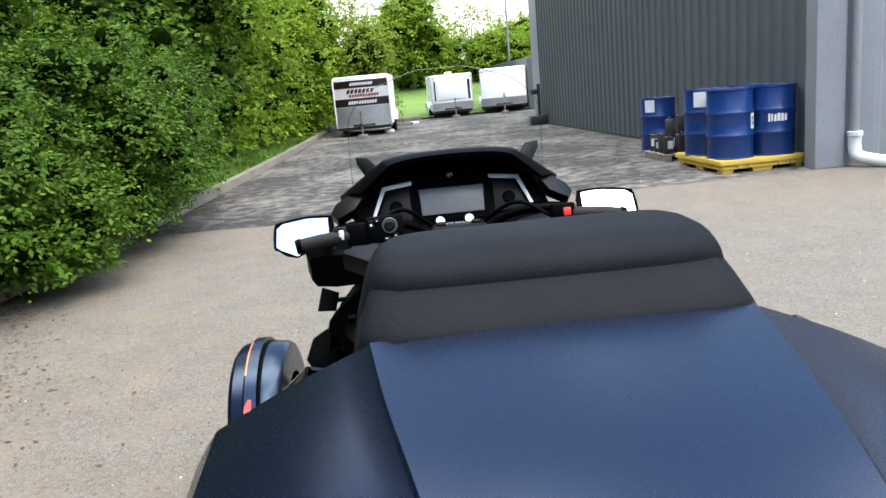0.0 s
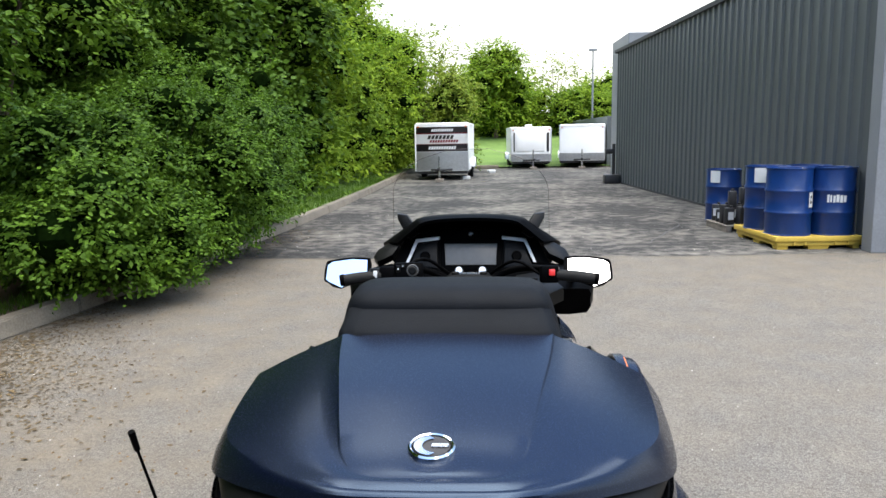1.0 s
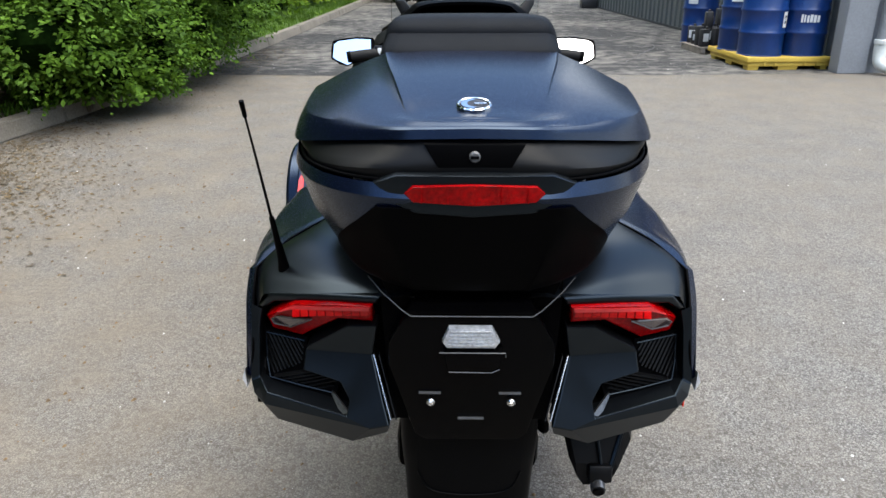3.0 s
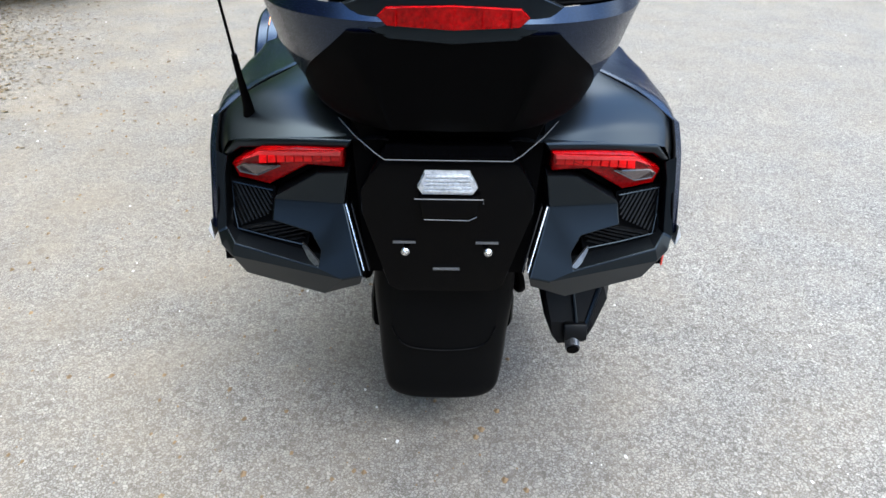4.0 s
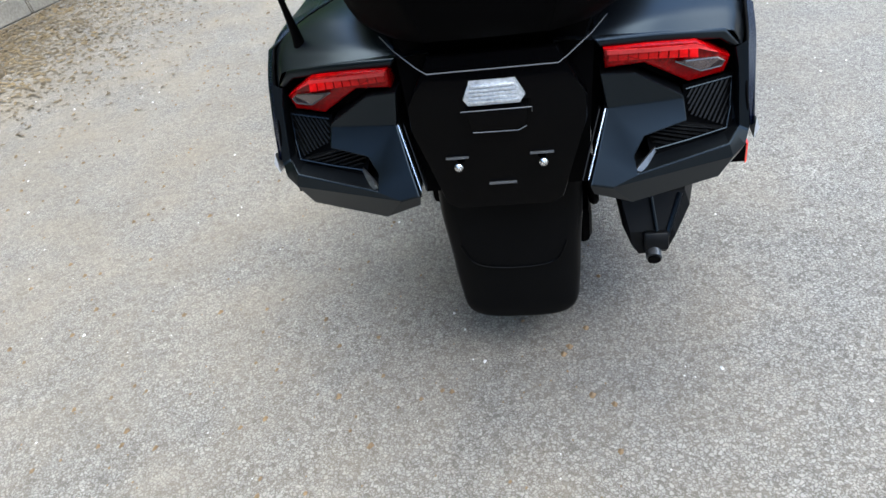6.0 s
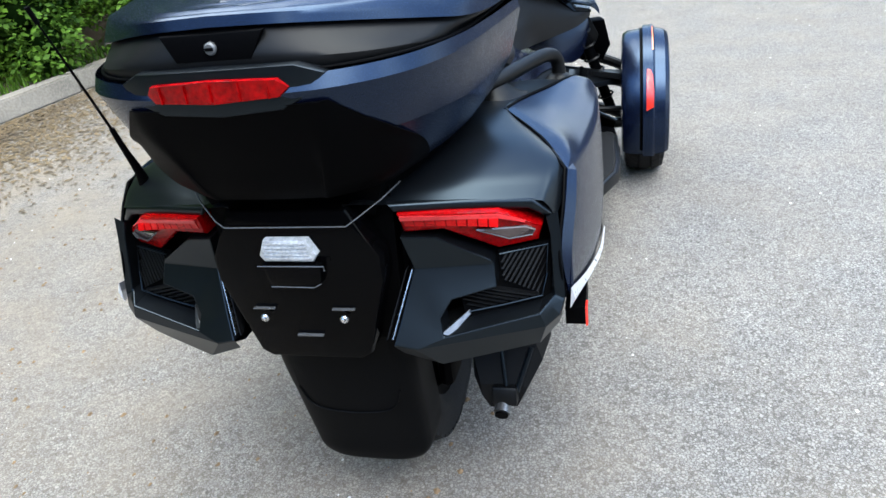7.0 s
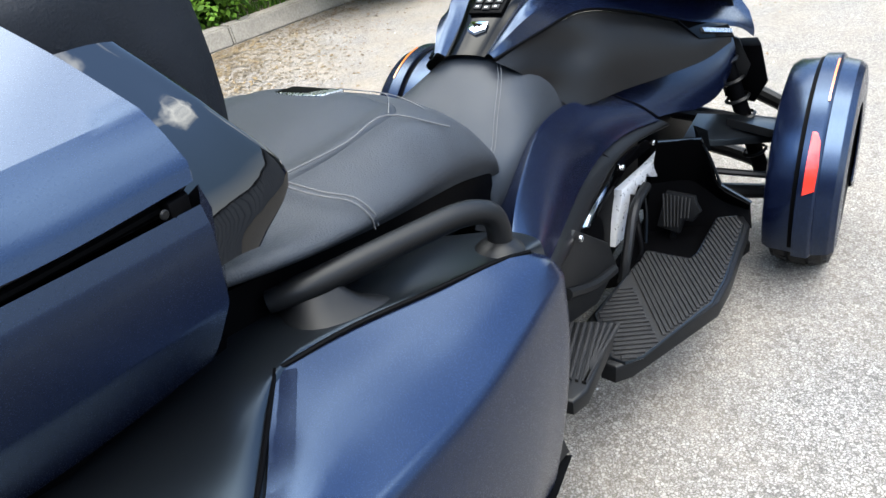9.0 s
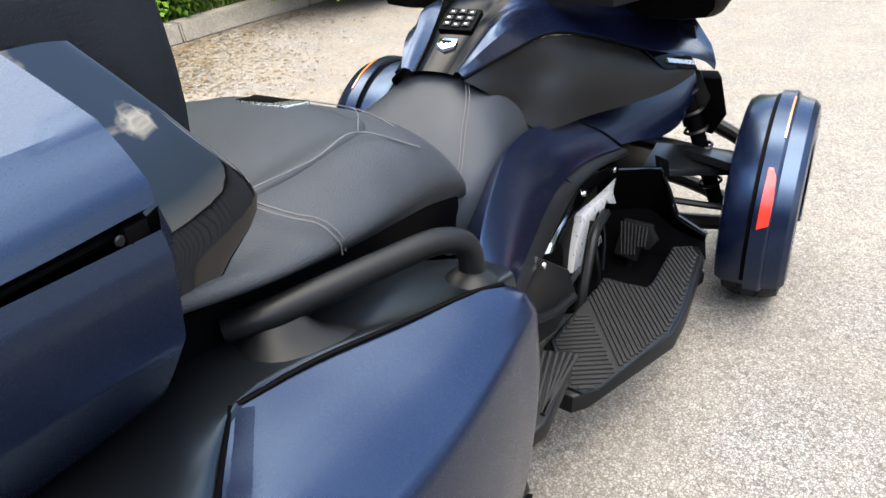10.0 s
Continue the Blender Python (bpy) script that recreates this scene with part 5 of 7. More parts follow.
part("emblem_plate", slab(q, [(x, y, z - 0.006) for x, y, z in q], 0.001), BLACK, pseat)
q = [(-0.040, 0.446, 0.9665), (0.020, 0.450, 0.9665), (0.040, 0.480, 0.9630), (0.062, 0.484, 0.9620), (0.052, 0.442, 0.9665), (0.0, 0.438, 0.9668)]
part("seat_emblem", slab(q, [(x, y, z - 0.006) for x, y, z in q], 0.001), STEEL, pseat, "small silver emblem")

rows = [seat_row(0.62, 0.19, 0.80, 0.765, 0.66, 0.012), seat_row(0.66, 0.205, 0.775, 0.745, 0.64, 0.012), seat_row(0.74, 0.206, 0.765, 0.735, 0.635, 0.012), seat_row(0.84, 0.198, 0.79, 0.75, 0.64, 0.018),
        seat_row(0.92, 0.176, 0.83, 0.762, 0.65, 0.03), seat_row(0.975, 0.160, 0.858, 0.765, 0.66, 0.04), seat_row(1.02, 0.152, 0.855, 0.755, 0.66, 0.05)]
# the front edge sweeps forward on both sides of the tank
rows = [[(x, y + max(0, y - 0.9) * 8.5 * max(0, abs(x) - 0.05), z - max(0, y - 0.9) * 4.0 * max(0, abs(x) - 0.06)) for x, y, z in r] for r in rows]
dseat = part("driver_seat", skin(rows, 4, 4), VINYL, bike, "smooth dark grey vinyl driver seat", angle=70)
part("seam", tube([(0.060, 0.975, 0.860), (0.090, 0.92, 0.832), (0.118, 0.84, 0.790), (0.158, 0.74, 0.757), (0.155, 0.70, 0.758), (0.12, 0.675, 0.766)], 0.0008, 6, 5), THREAD, dseat)
part("seam", tube([(0.067, 0.975, 0.859), (0.097, 0.92, 0.830), (0.125, 0.84, 0.788), (0.165, 0.735, 0.754), (0.158, 0.69, 0.757), (0.12, 0.665, 0.770)], 0.0007, 6, 5), THREAD, dseat)

# -- tank and console --
con = [both([(0, 0.952, 0.868), (0.028, 0.952, 0.867), (0.046, 0.952, 0.864)]), both([(0, 1.04, 0.912), (0.034, 1.04, 0.911), (0.054, 1.04, 0.907)]),
       both([(0, 1.12, 0.952), (0.045, 1.12, 0.951), (0.068, 1.12, 0.947)]), both([(0, 1.22, 0.99), (0.06, 1.22, 0.989), (0.095, 1.22, 0.982)]), both([(0, 1.36, 1.01), (0.08, 1.36, 1.01), (0.12, 1.36, 1.0)])]
console = part("console", skin(con, 3, 4), GLOSS, bike, "gloss black console strip on the tank")
q = [(-0.020, 1.030, 0.9125), (0.020, 1.030, 0.9125), (0.022, 1.012, 0.9035), (0, 1.000, 0.8975), (-0.022, 1.012, 0.9035)]
crest = part("crest", slab([(x, y, z + 0.003) for x, y, z in q], [(x, y, z - 0.004) for x, y, z in q], 0.001), CHROME, console, "small silver shield emblem")
q = [(-0.012, 1.022, 0.9125), (0.012, 1.022, 0.9125), (0.005, 1.013, 0.9080), (0.0, 1.018, 0.9105), (-0.006, 1.012, 0.9075)]
part("crest_mark", slab(q, [(x, y, z - 0.004) for x, y, z in q]), BLACK, crest)
slope = math.degrees(math.atan2(0.04, 0.08))
pad = part("button_pad", moved(box(-0.040, 0.040, -0.034, 0.034, -0.004, 0.005, 0.004), pose(0, 1.085, 0.938, slope)), BLACK, console, "keypad with grey buttons")
for i, (u, v) in enumerate(((-0.022, 0.018), (0, 0.021), (0.022, 0.018), (-0.024, 0), (0, 0), (0.024, 0), (-0.022, -0.018), (0, -0.021), (0.022, -0.018))):
    part("button", moved(box(u - 0.009, u + 0.009, v - 0.007, v + 0.007, 0.002, 0.009, 0.002), pose(0, 1.085, 0.938, slope)), MATTE, pad)
    part("button_mark", moved(box(u - 0.003, u + 0.003, v - 0.0015, v + 0.0015, 0.009, 0.0095), pose(0, 1.085, 0.938, slope)), PAPER, pad)
for u in (-0.055, -0.02, 0.02, 0.055):
    part("console_button", moved(disc(0.012, 0.008, Matrix.Identity(4), 18, 0.002), pose(u, 1.185, 0.978, 20)), BLACK, console)
for s in (1, -1):
    rows = [[(0.046, 0.95, 0.864), (0.055, 0.945, 0.872), (0.066, 0.94, 0.874), (0.066, 0.94, 0.874), (0.074, 0.938, 0.868), (0.078, 0.938, 0.862)],
            [(0.054, 1.04, 0.907), (0.08, 1.035, 0.922), (0.104, 1.043, 0.919), (0.104, 1.043, 0.919), (0.11, 1.069, 0.894), (0.112, 1.08, 0.877)],
            [(0.068, 1.12, 0.947), (0.104, 1.124, 0.955), (0.117, 1.211, 0.929), (0.117, 1.211, 0.929), (0.134, 1.241, 0.895), (0.142, 1.243, 0.88)],
            [(0.094, 1.221, 0.982), (0.104, 1.342, 0.947), (0.153, 1.394, 0.904), (0.153, 1.394, 0.904), (0.195, 1.378, 0.859), (0.207, 1.378, 0.841)],
            [(0.099, 1.418, 0.99), (0.117, 1.598, 0.912), (0.235, 1.566, 0.849), (0.235, 1.566, 0.849), (0.289, 1.534, 0.796), (0.301, 1.518, 0.779)],
            [(0.104, 1.828, 0.925), (0.198, 1.78, 0.866), (0.317, 1.728, 0.787), (0.317, 1.728, 0.787), (0.379, 1.679, 0.744), (0.391, 1.663, 0.728)],
            [(0.222, 1.922, 0.866), (0.316, 1.851, 0.813), (0.399, 1.78, 0.738), (0.399, 1.78, 0.738), (0.42, 1.745, 0.703), (0.423, 1.728, 0.684)]]
    part("tank_cover", flip(skin(rows, 4, 4), s), BLUE, bike, "satin dark blue tank cover", angle=45)
    rows = [[(0.07, 0.936, 0.862), (0.085, 0.94, 0.855), (0.11, 0.971, 0.828), (0.119, 1.056, 0.766), (0.168, 1.102, 0.704)],
            [(0.111, 1.076, 0.874), (0.116, 1.111, 0.856), (0.136, 1.156, 0.809), (0.168, 1.162, 0.762), (0.196, 1.173, 0.696)],
            [(0.14, 1.243, 0.877), (0.159, 1.246, 0.866), (0.189, 1.25, 0.822), (0.213, 1.257, 0.765), (0.224, 1.272, 0.689)],
            [(0.204, 1.378, 0.839), (0.222, 1.378, 0.829), (0.251, 1.378, 0.806), (0.277, 1.378, 0.754), (0.288, 1.378, 0.689)],
            [(0.299, 1.518, 0.777), (0.312, 1.515, 0.77), (0.333, 1.51, 0.75), (0.349, 1.503, 0.732), (0.354, 1.495, 0.693)],
            [(0.364, 1.63, 0.74), (0.37, 1.627, 0.736), (0.381, 1.622, 0.725), (0.389, 1.614, 0.729), (0.392, 1.606, 0.706)]]
    part("knee_pad", flip(skin(rows, 4, 4), s), MATTE, bike, "matte black knee panel beside the tank", angle=45)
    top_edge = [(0.18, 1.260, 0.684), (0.215, 1.382, 0.670), (0.27, 1.541, 0.662), (0.33, 1.670, 0.680), (0.362, 1.72, 0.712)]
    low_edge = [(0.272, 1.381, 0.583), (0.295, 1.472, 0.563), (0.325, 1.582, 0.535), (0.356, 1.672, 0.545), (0.374, 1.73, 0.600)]
    rows = [[Vector(p) + Vector((-0.02, 0.005, -0.004)), Vector(p), Vector(p), Vector(p).lerp(Vector(q), 0.5) + Vector((0.012, -0.006, 0.0)), Vector(q), Vector(q), Vector(q) + Vector((-0.04, 0.01, -0.002))] for p, q in zip(top_edge, low_edge)]
    part("pad_seam", flip(tube([(0.076, 0.936, 0.864), (0.112, 1.078, 0.878), (0.141, 1.243, 0.881), (0.207, 1.378, 0.842), (0.301, 1.518, 0.78), (0.367, 1.634, 0.742)], 0.0035, 8, 5), s), BLACK, bike)
    part("lower_fairing", flip(skin(rows, 4, 4), s), BLUE, bike, "dark blue lower fairing side", angle=50)
    q = [(0.281, 1.479, 0.791), (0.367, 1.634, 0.74), (0.389, 1.614, 0.714), (0.331, 1.503, 0.739)]
    part("fairing_badge", flip(slab([(x + 0.010, y - 0.006, z + 0.006) for x, y, z in q], q, 0.002), s), GLOSS, bike)
    q = [(0.327, 1.526, 0.76), (0.379, 1.617, 0.732), (0.382, 1.614, 0.723), (0.335, 1.521, 0.751)]
    part("badge_mark", flip(slab([(x + 0.012, y - 0.007, z + 0.007) for x, y, z in q], q), s), STEEL, bike)
    # side cover: a broad blue arch between the seat and the engine
    outer = [(0.175, 1.27, 0.678), (0.165, 1.133, 0.709), (0.17, 1.024, 0.733), (0.2, 0.857, 0.757), (0.225, 0.743, 0.741), (0.25, 0.645, 0.716), (0.27, 0.58, 0.683)]
    inner = [(0.275, 1.388, 0.572), (0.235, 1.265, 0.584), (0.215, 1.145, 0.58), (0.235, 0.98, 0.589), (0.26, 0.846, 0.593), (0.285, 0.731, 0.6), (0.31, 0.623, 0.61)]
    rows = []
    for p, q in zip(outer, inner):
        p, q = Vector(p), Vector(q)
        m = p.lerp(q, 0.5) + Vector((0.016, -0.004, 0.008))
        lip = p + Vector((-0.05, 0.004, -0.05))
        rows.append([lip, p + Vector((-0.006, 0, -0.004)), p.lerp(q, 0.07) + Vector((0.004, -0.002, 0.005)), m, q.lerp(p, 0.1) + Vector((0.005, 0, 0.002)), q, q + Vector((-0.03, 0.004, -0.004))])
    part("side_cover", flip(skin(rows, 4, 4), s), BLUE, bike, "dark blue arched side cover", angle=50)
    part("cover_seam", flip(tube([Vector(outer[0]) + Vector((0.004, -0.002, 0.004)), Vector(outer[0]).lerp(Vector(inner[0]), 0.5) + Vector((0.017, -0.004, 0.009)), Vector(inner[0]) + Vector((0.004, 0, 0.003))], 0.0026, 6, 4), s), BLACK, bike)
    # black inner edge of the arch
    edge_in = [(0.285, 1.435, 0.54), (0.255, 1.293, 0.555), (0.235, 1.175, 0.547), (0.245, 1.029, 0.536), (0.27, 0.871, 0.541), (0.3, 0.728, 0.563), (0.32, 0.622, 0.585)]
    rows = [[Vector(p) + Vector((-0.01, 0.002, 0.004)), Vector(p).lerp(Vector(q), 0.5) + Vector((0.004, -0.001, 0.003)), Vector(q), Vector(q) + Vector((-0.05, 0.01, -0.02))] for p, q in zip(inner, edge_in)]
    part("cover_trim", flip(skin(rows, 4, 4), s), MATTE, bike, "matte black inner edge of the side cover", angle=50)
    part("trim_joint", flip(tube([(0.217, 1.148, 0.579), (0.228, 1.160, 0.565), (0.237, 1.172, 0.548)], 0.0016, 6, 2), s), BLACK, bike)
    # engine behind it
    eng = part("engine_cover", flip(merge(box(0.06, 0.205, 0.60, 1.46, 0.24, 0.56, 0.03), moved(disc(0.09, 0.03, Matrix.Identity(4), 28, 0.01), pose(0.20, 1.02, 0.40, 0, 90, 0))), s), BLACK, bike, "black engine side")
    rows = [[(0.237, 1.172, 0.545), (0.240, 1.190, 0.530), (0.240, 1.212, 0.509)], [(0.246, 1.080, 0.539), (0.248, 1.10, 0.527), (0.247, 1.115, 0.510)],
            [(0.252, 0.985, 0.535), (0.256, 1.005, 0.525), (0.255, 1.025, 0.513)], [(0.270, 0.873, 0.540), (0.274, 0.888, 0.535), (0.275, 0.902, 0.528)]]
    part("chrome_trim", flip(skin(rows, 4, 4, thick=-0.004), s), CHROME, eng, "curved polished trim on the engine cover")
    rows = [[(0.237, 1.178, 0.545), (0.240, 1.194, 0.530), (0.240, 1.214, 0.509)], [(0.251, 1.250, 0.551), (0.255, 1.275, 0.534), (0.255, 1.295, 0.514)], [(0.264, 1.322, 0.546), (0.268, 1.342, 0.532), (0.268, 1.366, 0.516)]]
    part("gloss_strip", flip(skin(rows, 4, 4, thick=-0.004), s), PIANO, eng, "gloss black strip over the polished trim")
    for x, y, z in ((0.243, 1.196, 0.527), (0.268, 1.352, 0.527), (0.294, 0.806, 0.559)):
        part("bolt", flip(disc(0.007, 0.006, pose(x, y, z, 0, 90, 0), 12, 0.001), s), STEEL, eng)
    q = [(1.24, 0.420), (1.242, 0.442), (1.284, 0.443), (1.389, 0.446), (1.495, 0.456), (1.528, 0.441), (1.50, 0.412), (1.464, 0.402), (1.44, 0.424), (1.432, 0.394), (1.394, 0.410), (1.374, 0.428), (1.356, 0.398), (1.328, 0.418), (1.310, 0.397), (1.287, 0.411), (1.28, 0.389), (1.248, 0.30), (1.203, 0.298), (1.216, 0.36)]
    part("heat_shield", flip(slab([(0.226 + 0.165 * (y - 1.24), y, z) for y, z in q], [(0.206 + 0.165 * (y - 1.24), y, z) for y, z in q], 0.002), s), SILVER, eng, "pale finned metal shield")
    part("frame_tube", flip(tube([(0.262, 1.324, 0.419), (0.262, 1.224, 0.40), (0.268, 1.150, 0.32), (0.265, 1.12, 0.25)], 0.013, 10, 4), s), MATTE, eng)
    lc = [(0.805, 0.577), (0.98, 0.45), (1.03, 0.36), (0.90, 0.34), (0.72, 0.40), (0.66, 0.55)]
    part("lower_cover", flip(slab([(0.288, y, z) for y, z in lc], [(0.22, y, z) for y, z in lc], 0.006), s), MATTE, eng, "black lower engine cover")
    part("cover_rib", flip(tube([(0.290, 0.74, 0.47), (0.294, 0.86, 0.415), (0.292, 0.99, 0.375)], 0.012, 8, 4), s), MATTE, eng)
    part("hose", flip(tube([(0.255, 1.26, 0.37), (0.275, 1.22, 0.34), (0.285, 1.20, 0.29), (0.26, 1.18, 0.25)], 0.007, 8, 4), s), BLACK, eng)
    part("hose", flip(tube([(0.250, 1.34, 0.38), (0.262, 1.32, 0.33), (0.27, 1.29, 0.27)], 0.006, 8, 4), s), GLOSS, eng)

    # footboard
    o = [(0.419, 1.48), (0.462, 1.504), (0.487, 1.458), (0.5, 1.19), (0.495, 1.09), (0.386, 0.823), (0.36, 0.793), (0.328, 0.798), (0.245, 0.929), (0.281, 1.262), (0.344, 1.256), (0.387, 1.256), (0.406, 1.29)]
    o = [(x * 1.012, y) for x, y in o]
    fb = part("footboard", flip(slab([(x, y, 0.270) for x, y in o], [(x, y - 0.006, 0.232) for x, y in o], 0.006, 3), s), MATTE, bike, "black driver footboard with rubber ribs")
    mid_o = (0.395, 1.10)
    inn = [(x + 0.014 * (1 if x < mid_o[0] else -1) * (0.3 if y > 1.25 and x < 0.42 else 1), y + (0.016 if y < 0.95 else -0.016)) for x, y in o]
    border = [Vector((x, y, 0.272)) for x, y in inn]
    part("board_rim", flip(tube(border + border[:1], 0.0035, 6, 1), s), GREY_PLASTIC, fb)
    part("rubber_mat", flip(slab([(x, y, 0.275) for x, y in inn], [(x, y, 0.266) for x, y in inn], 0.002, 1), s), RUBBER, fb)

    def inside(x, y):
        c = False
        for (xa, ya), (xb, yb) in zip(inn, inn[1:] + inn[:1]):
            if (ya > y) != (yb > y) and x < (xb - xa) * (y - ya) / (yb - ya) + xa:
                c = not c
        return c

    def rib_run(p, d, z):
        """Where a line crosses the mat."""
        ts = [t for t in np.arange(-0.5, 0.5, 0.004) if inside(p[0] + d[0] * t, p[1] + d[1] * t)]
        return (min(ts) + 0.006, max(ts) - 0.006) if len(ts) > 6 else None

    for i, front in [(k, False) for k in range(20)] + [(k, True) for k in range(3, 42)]:
        y = 0.80 + i * 0.0205 if front else 0.80 + i * 0.017
        d = Vector((0.536, -0.844, 0)) if front else Vector((0.88, 0.475, 0))
        p = Vector((0.40, y + (0.06 if front else 0), 0))
        run = rib_run(p, d, 0.27)
        if not run:
            continue
        a, b = p + d * run[0], p + d * run[1]
        if not front:
            cut = [t for t in np.arange(run[0], run[1], 0.004) if (p + d * t).y < 1.088 - 1.575 * ((p + d * t).x - 0.30)]
            if len(cut) < 5:
                continue
            a, b = p + d * cut[0], p + d * cut[-1]
        else:
            cut = [t for t in np.arange(run[0], run[1], 0.004) if (p + d * t).y > 1.106 - 1.575 * ((p + d * t).x - 0.30)]
            if len(cut) < 5:
                continue
            a, b = p + d * cut[0], p + d * cut[-1]
        w = Vector((-d.y, d.x, 0)) * 0.004
        quad = [(*(a + w)[:2], 0.280), (*(b + w)[:2], 0.280), (*(b - w)[:2], 0.280), (*(a - w)[:2], 0.280)]
        part("rubber_rib", flip(slab(quad, [(x, yy, 0.274) for x, yy, _ in quad], 0.001, 1), s), RUBBER, fb)
    # passenger footboard
    o = [(0.262, 0.762), (0.362, 0.80), (0.375, 0.745), (0.388, 0.585), (0.375, 0.548), (0.340, 0.545), (0.27, 0.60)]
    pf = part("passenger_footboard", flip(slab([(x, y, 0.385) for x, y in o], [(x, y, 0.355) for x, y in o], 0.008, 3), s), MATTE, bike, "small black passenger footboard")
    for i in range(9):
        x = 0.272 + i * 0.0125
        quad = [(x, 0.757 + i * 0.0035, 0.391), (x + 0.006, 0.757 + i * 0.0035, 0.391), (min(x + 0.042, 0.379), 0.60, 0.391), (min(x + 0.036, 0.373), 0.60, 0.391)]
        part("rubber_rib", flip(slab(quad, [(a, b, 0.383) for a, b, _ in quad], 0.001, 1), s), RUBBER, pf)
    # deflector ahead of the footboard: a black well with a rounded bright edge
    rim_line = [(0.27, 1.385, 0.516), (0.365, 1.43, 0.514), (0.388, 1.45, 0.450), (0.41, 1.476, 0.368), (0.488, 1.480, 0.324)]
    foot_line = [(0.22, 1.42, 0.225), (0.30, 1.47, 0.225), (0.36, 1.50, 0.225), (0.43, 1.51, 0.225), (0.492, 1.50, 0.235)]
    rows = [[Vector(p), Vector(p).lerp(Vector(q), 0.5) + Vector((-0.01, 0.04, 0)), Vector(q)] for p, q in zip(rim_line, foot_line)]
    part("foot_deflector", flip(skin(rows, 1, 4, thick=0.008), s), BLACK, bike, "black plastic foot deflector", angle=20)
    part("deflector_edge", flip(tube([Vector(p) + Vector((0.002, -0.002, 0)) for p in rim_line], 0.0042, 8, 1), s), GREY_PLASTIC, bike)
    part("deflector_fin", flip(slab([(0.362, 1.43, 0.516), (0.372, 1.36, 0.575), (0.385, 1.42, 0.540), (0.388, 1.45, 0.47)], [(0.352, 1.44, 0.512), (0.362, 1.37, 0.572), (0.375, 1.43, 0.536), (0.378, 1.46, 0.47)]), s), GREY_PLASTIC, bike)
    # black slab added to hide the ground where the well looks dark
    part("dark_well_fill", flip(slab([(0.20, 1.15, 0.226), (0.28, 1.20, 0.226), (0.42, 1.20, 0.226), (0.50, 1.44, 0.226), (0.46, 1.52, 0.226), (0.20, 1.52, 0.226)], [(0.20, 1.15, 0.20), (0.28, 1.20, 0.20), (0.42, 1.20, 0.20), (0.50, 1.44, 0.20), (0.46, 1.52, 0.20), (0.20, 1.52, 0.20)]), s), BLACK, bike)
    # front arms, shock and nuts
    part("arm_cover", flip_wide(slab([(0.30, 1.50, 0.475), (0.40, 1.60, 0.445), (0.545, 1.715, 0.432), (0.545, 1.79, 0.432), (0.40, 1.74, 0.46), (0.30, 1.66, 0.49)], [(0.30, 1.50, 0.455), (0.40, 1.60, 0.425), (0.545, 1.715, 0.402), (0.545, 1.79, 0.405), (0.40, 1.74, 0.43), (0.30, 1.66, 0.46)], 0.005), s), GREY_PLASTIC, bike, "flat dark grey cover on the suspension arm")
    part("upper_arm", flip_wide(merge(tube([(0.22, 1.70, 0.48), (0.40, 1.74, 0.44), (0.56, 1.80, 0.41)], [0.024, 0.022, 0.02], 10, 3), tube([(0.22, 1.98, 0.50), (0.42, 1.92, 0.46), (0.56, 1.84, 0.42)], [0.028, 0.022, 0.02], 10, 3)), s), MATTE, bike, "black suspension arm")
    part("lower_arm", flip_wide(merge(tube([(0.20, 1.66, 0.25), (0.40, 1.72, 0.23), (0.56, 1.82, 0.20)], 0.022, 10, 3), tube([(0.20, 2.02, 0.25), (0.40, 1.96, 0.23), (0.56, 1.86, 0.20)], 0.022, 10, 3)), s), MATTE, bike)
    upper = [(0.310, 0.802), (0.355, 0.790), (0.364, 0.750), (0.320, 0.743)] if s > 0 else [(0.400, 0.776), (0.455, 0.800), (0.480, 0.719), (0.418, 0.715)]
    lower = [(0.343, 0.688), (0.381, 0.671), (0.416, 0.600), (0.404, 0.563), (0.337, 0.568)] if s > 0 else [(0.440, 0.660), (0.462, 0.652), (0.508, 0.624), (0.539, 0.552), (0.521, 0.514), (0.450, 0.513), (0.430, 0.560)]
    part("air_flap", flip(slab([(x, 1.751, z) for x, z in upper], [(x, 1.760, z) for x, z in upper], 0.002), s), MATTE, bike, "small black air flap")
    part("air_flap", flip(slab([(x, 1.751, z) for x, z in lower], [(x, 1.760, z) for x, z in lower], 0.002), s), MATTE, bike, "black air flap below the fairing")
    if s < 0:
        part("flap_stay", flip(merge(tube([(0.28, 1.77, 0.75), (0.43, 1.764, 0.75)], 0.008, 8, 1), tube([(0.28, 1.77, 0.58), (0.47, 1.764, 0.575)], 0.008, 8, 1)), s), MATTE, bike)
        cheek = [(0.30, 0.84), (0.385, 0.775), (0.420, 0.742), (0.430, 0.706), (0.396, 0.680), (0.385, 0.620), (0.350, 0.575), (0.30, 0.60)]
        part("fairing_cheek", flip(slab([(x, 1.55, z) for x, z in cheek], [(x * 0.97, 1.66, z) for x, z in cheek], 0.012), s), BLACK, bike, "black cheek of the lower fairing")
    part("tie_rod", flip_wide(tube([(0.20, 1.63, 0.33), (0.55, 1.70, 0.30)], 0.010, 8, 1), s), MATTE, bike)
    part("fender_stay", flip_wide(slab([(0.38, 1.66, 0.48), (0.56, 1.62, 0.46), (0.56, 1.70, 0.40), (0.38, 1.80, 0.42)], [(0.38, 1.66, 0.455), (0.56, 1.62, 0.435), (0.56, 1.70, 0.375), (0.38, 1.80, 0.395)], 0.004), s), MATTE, bike)
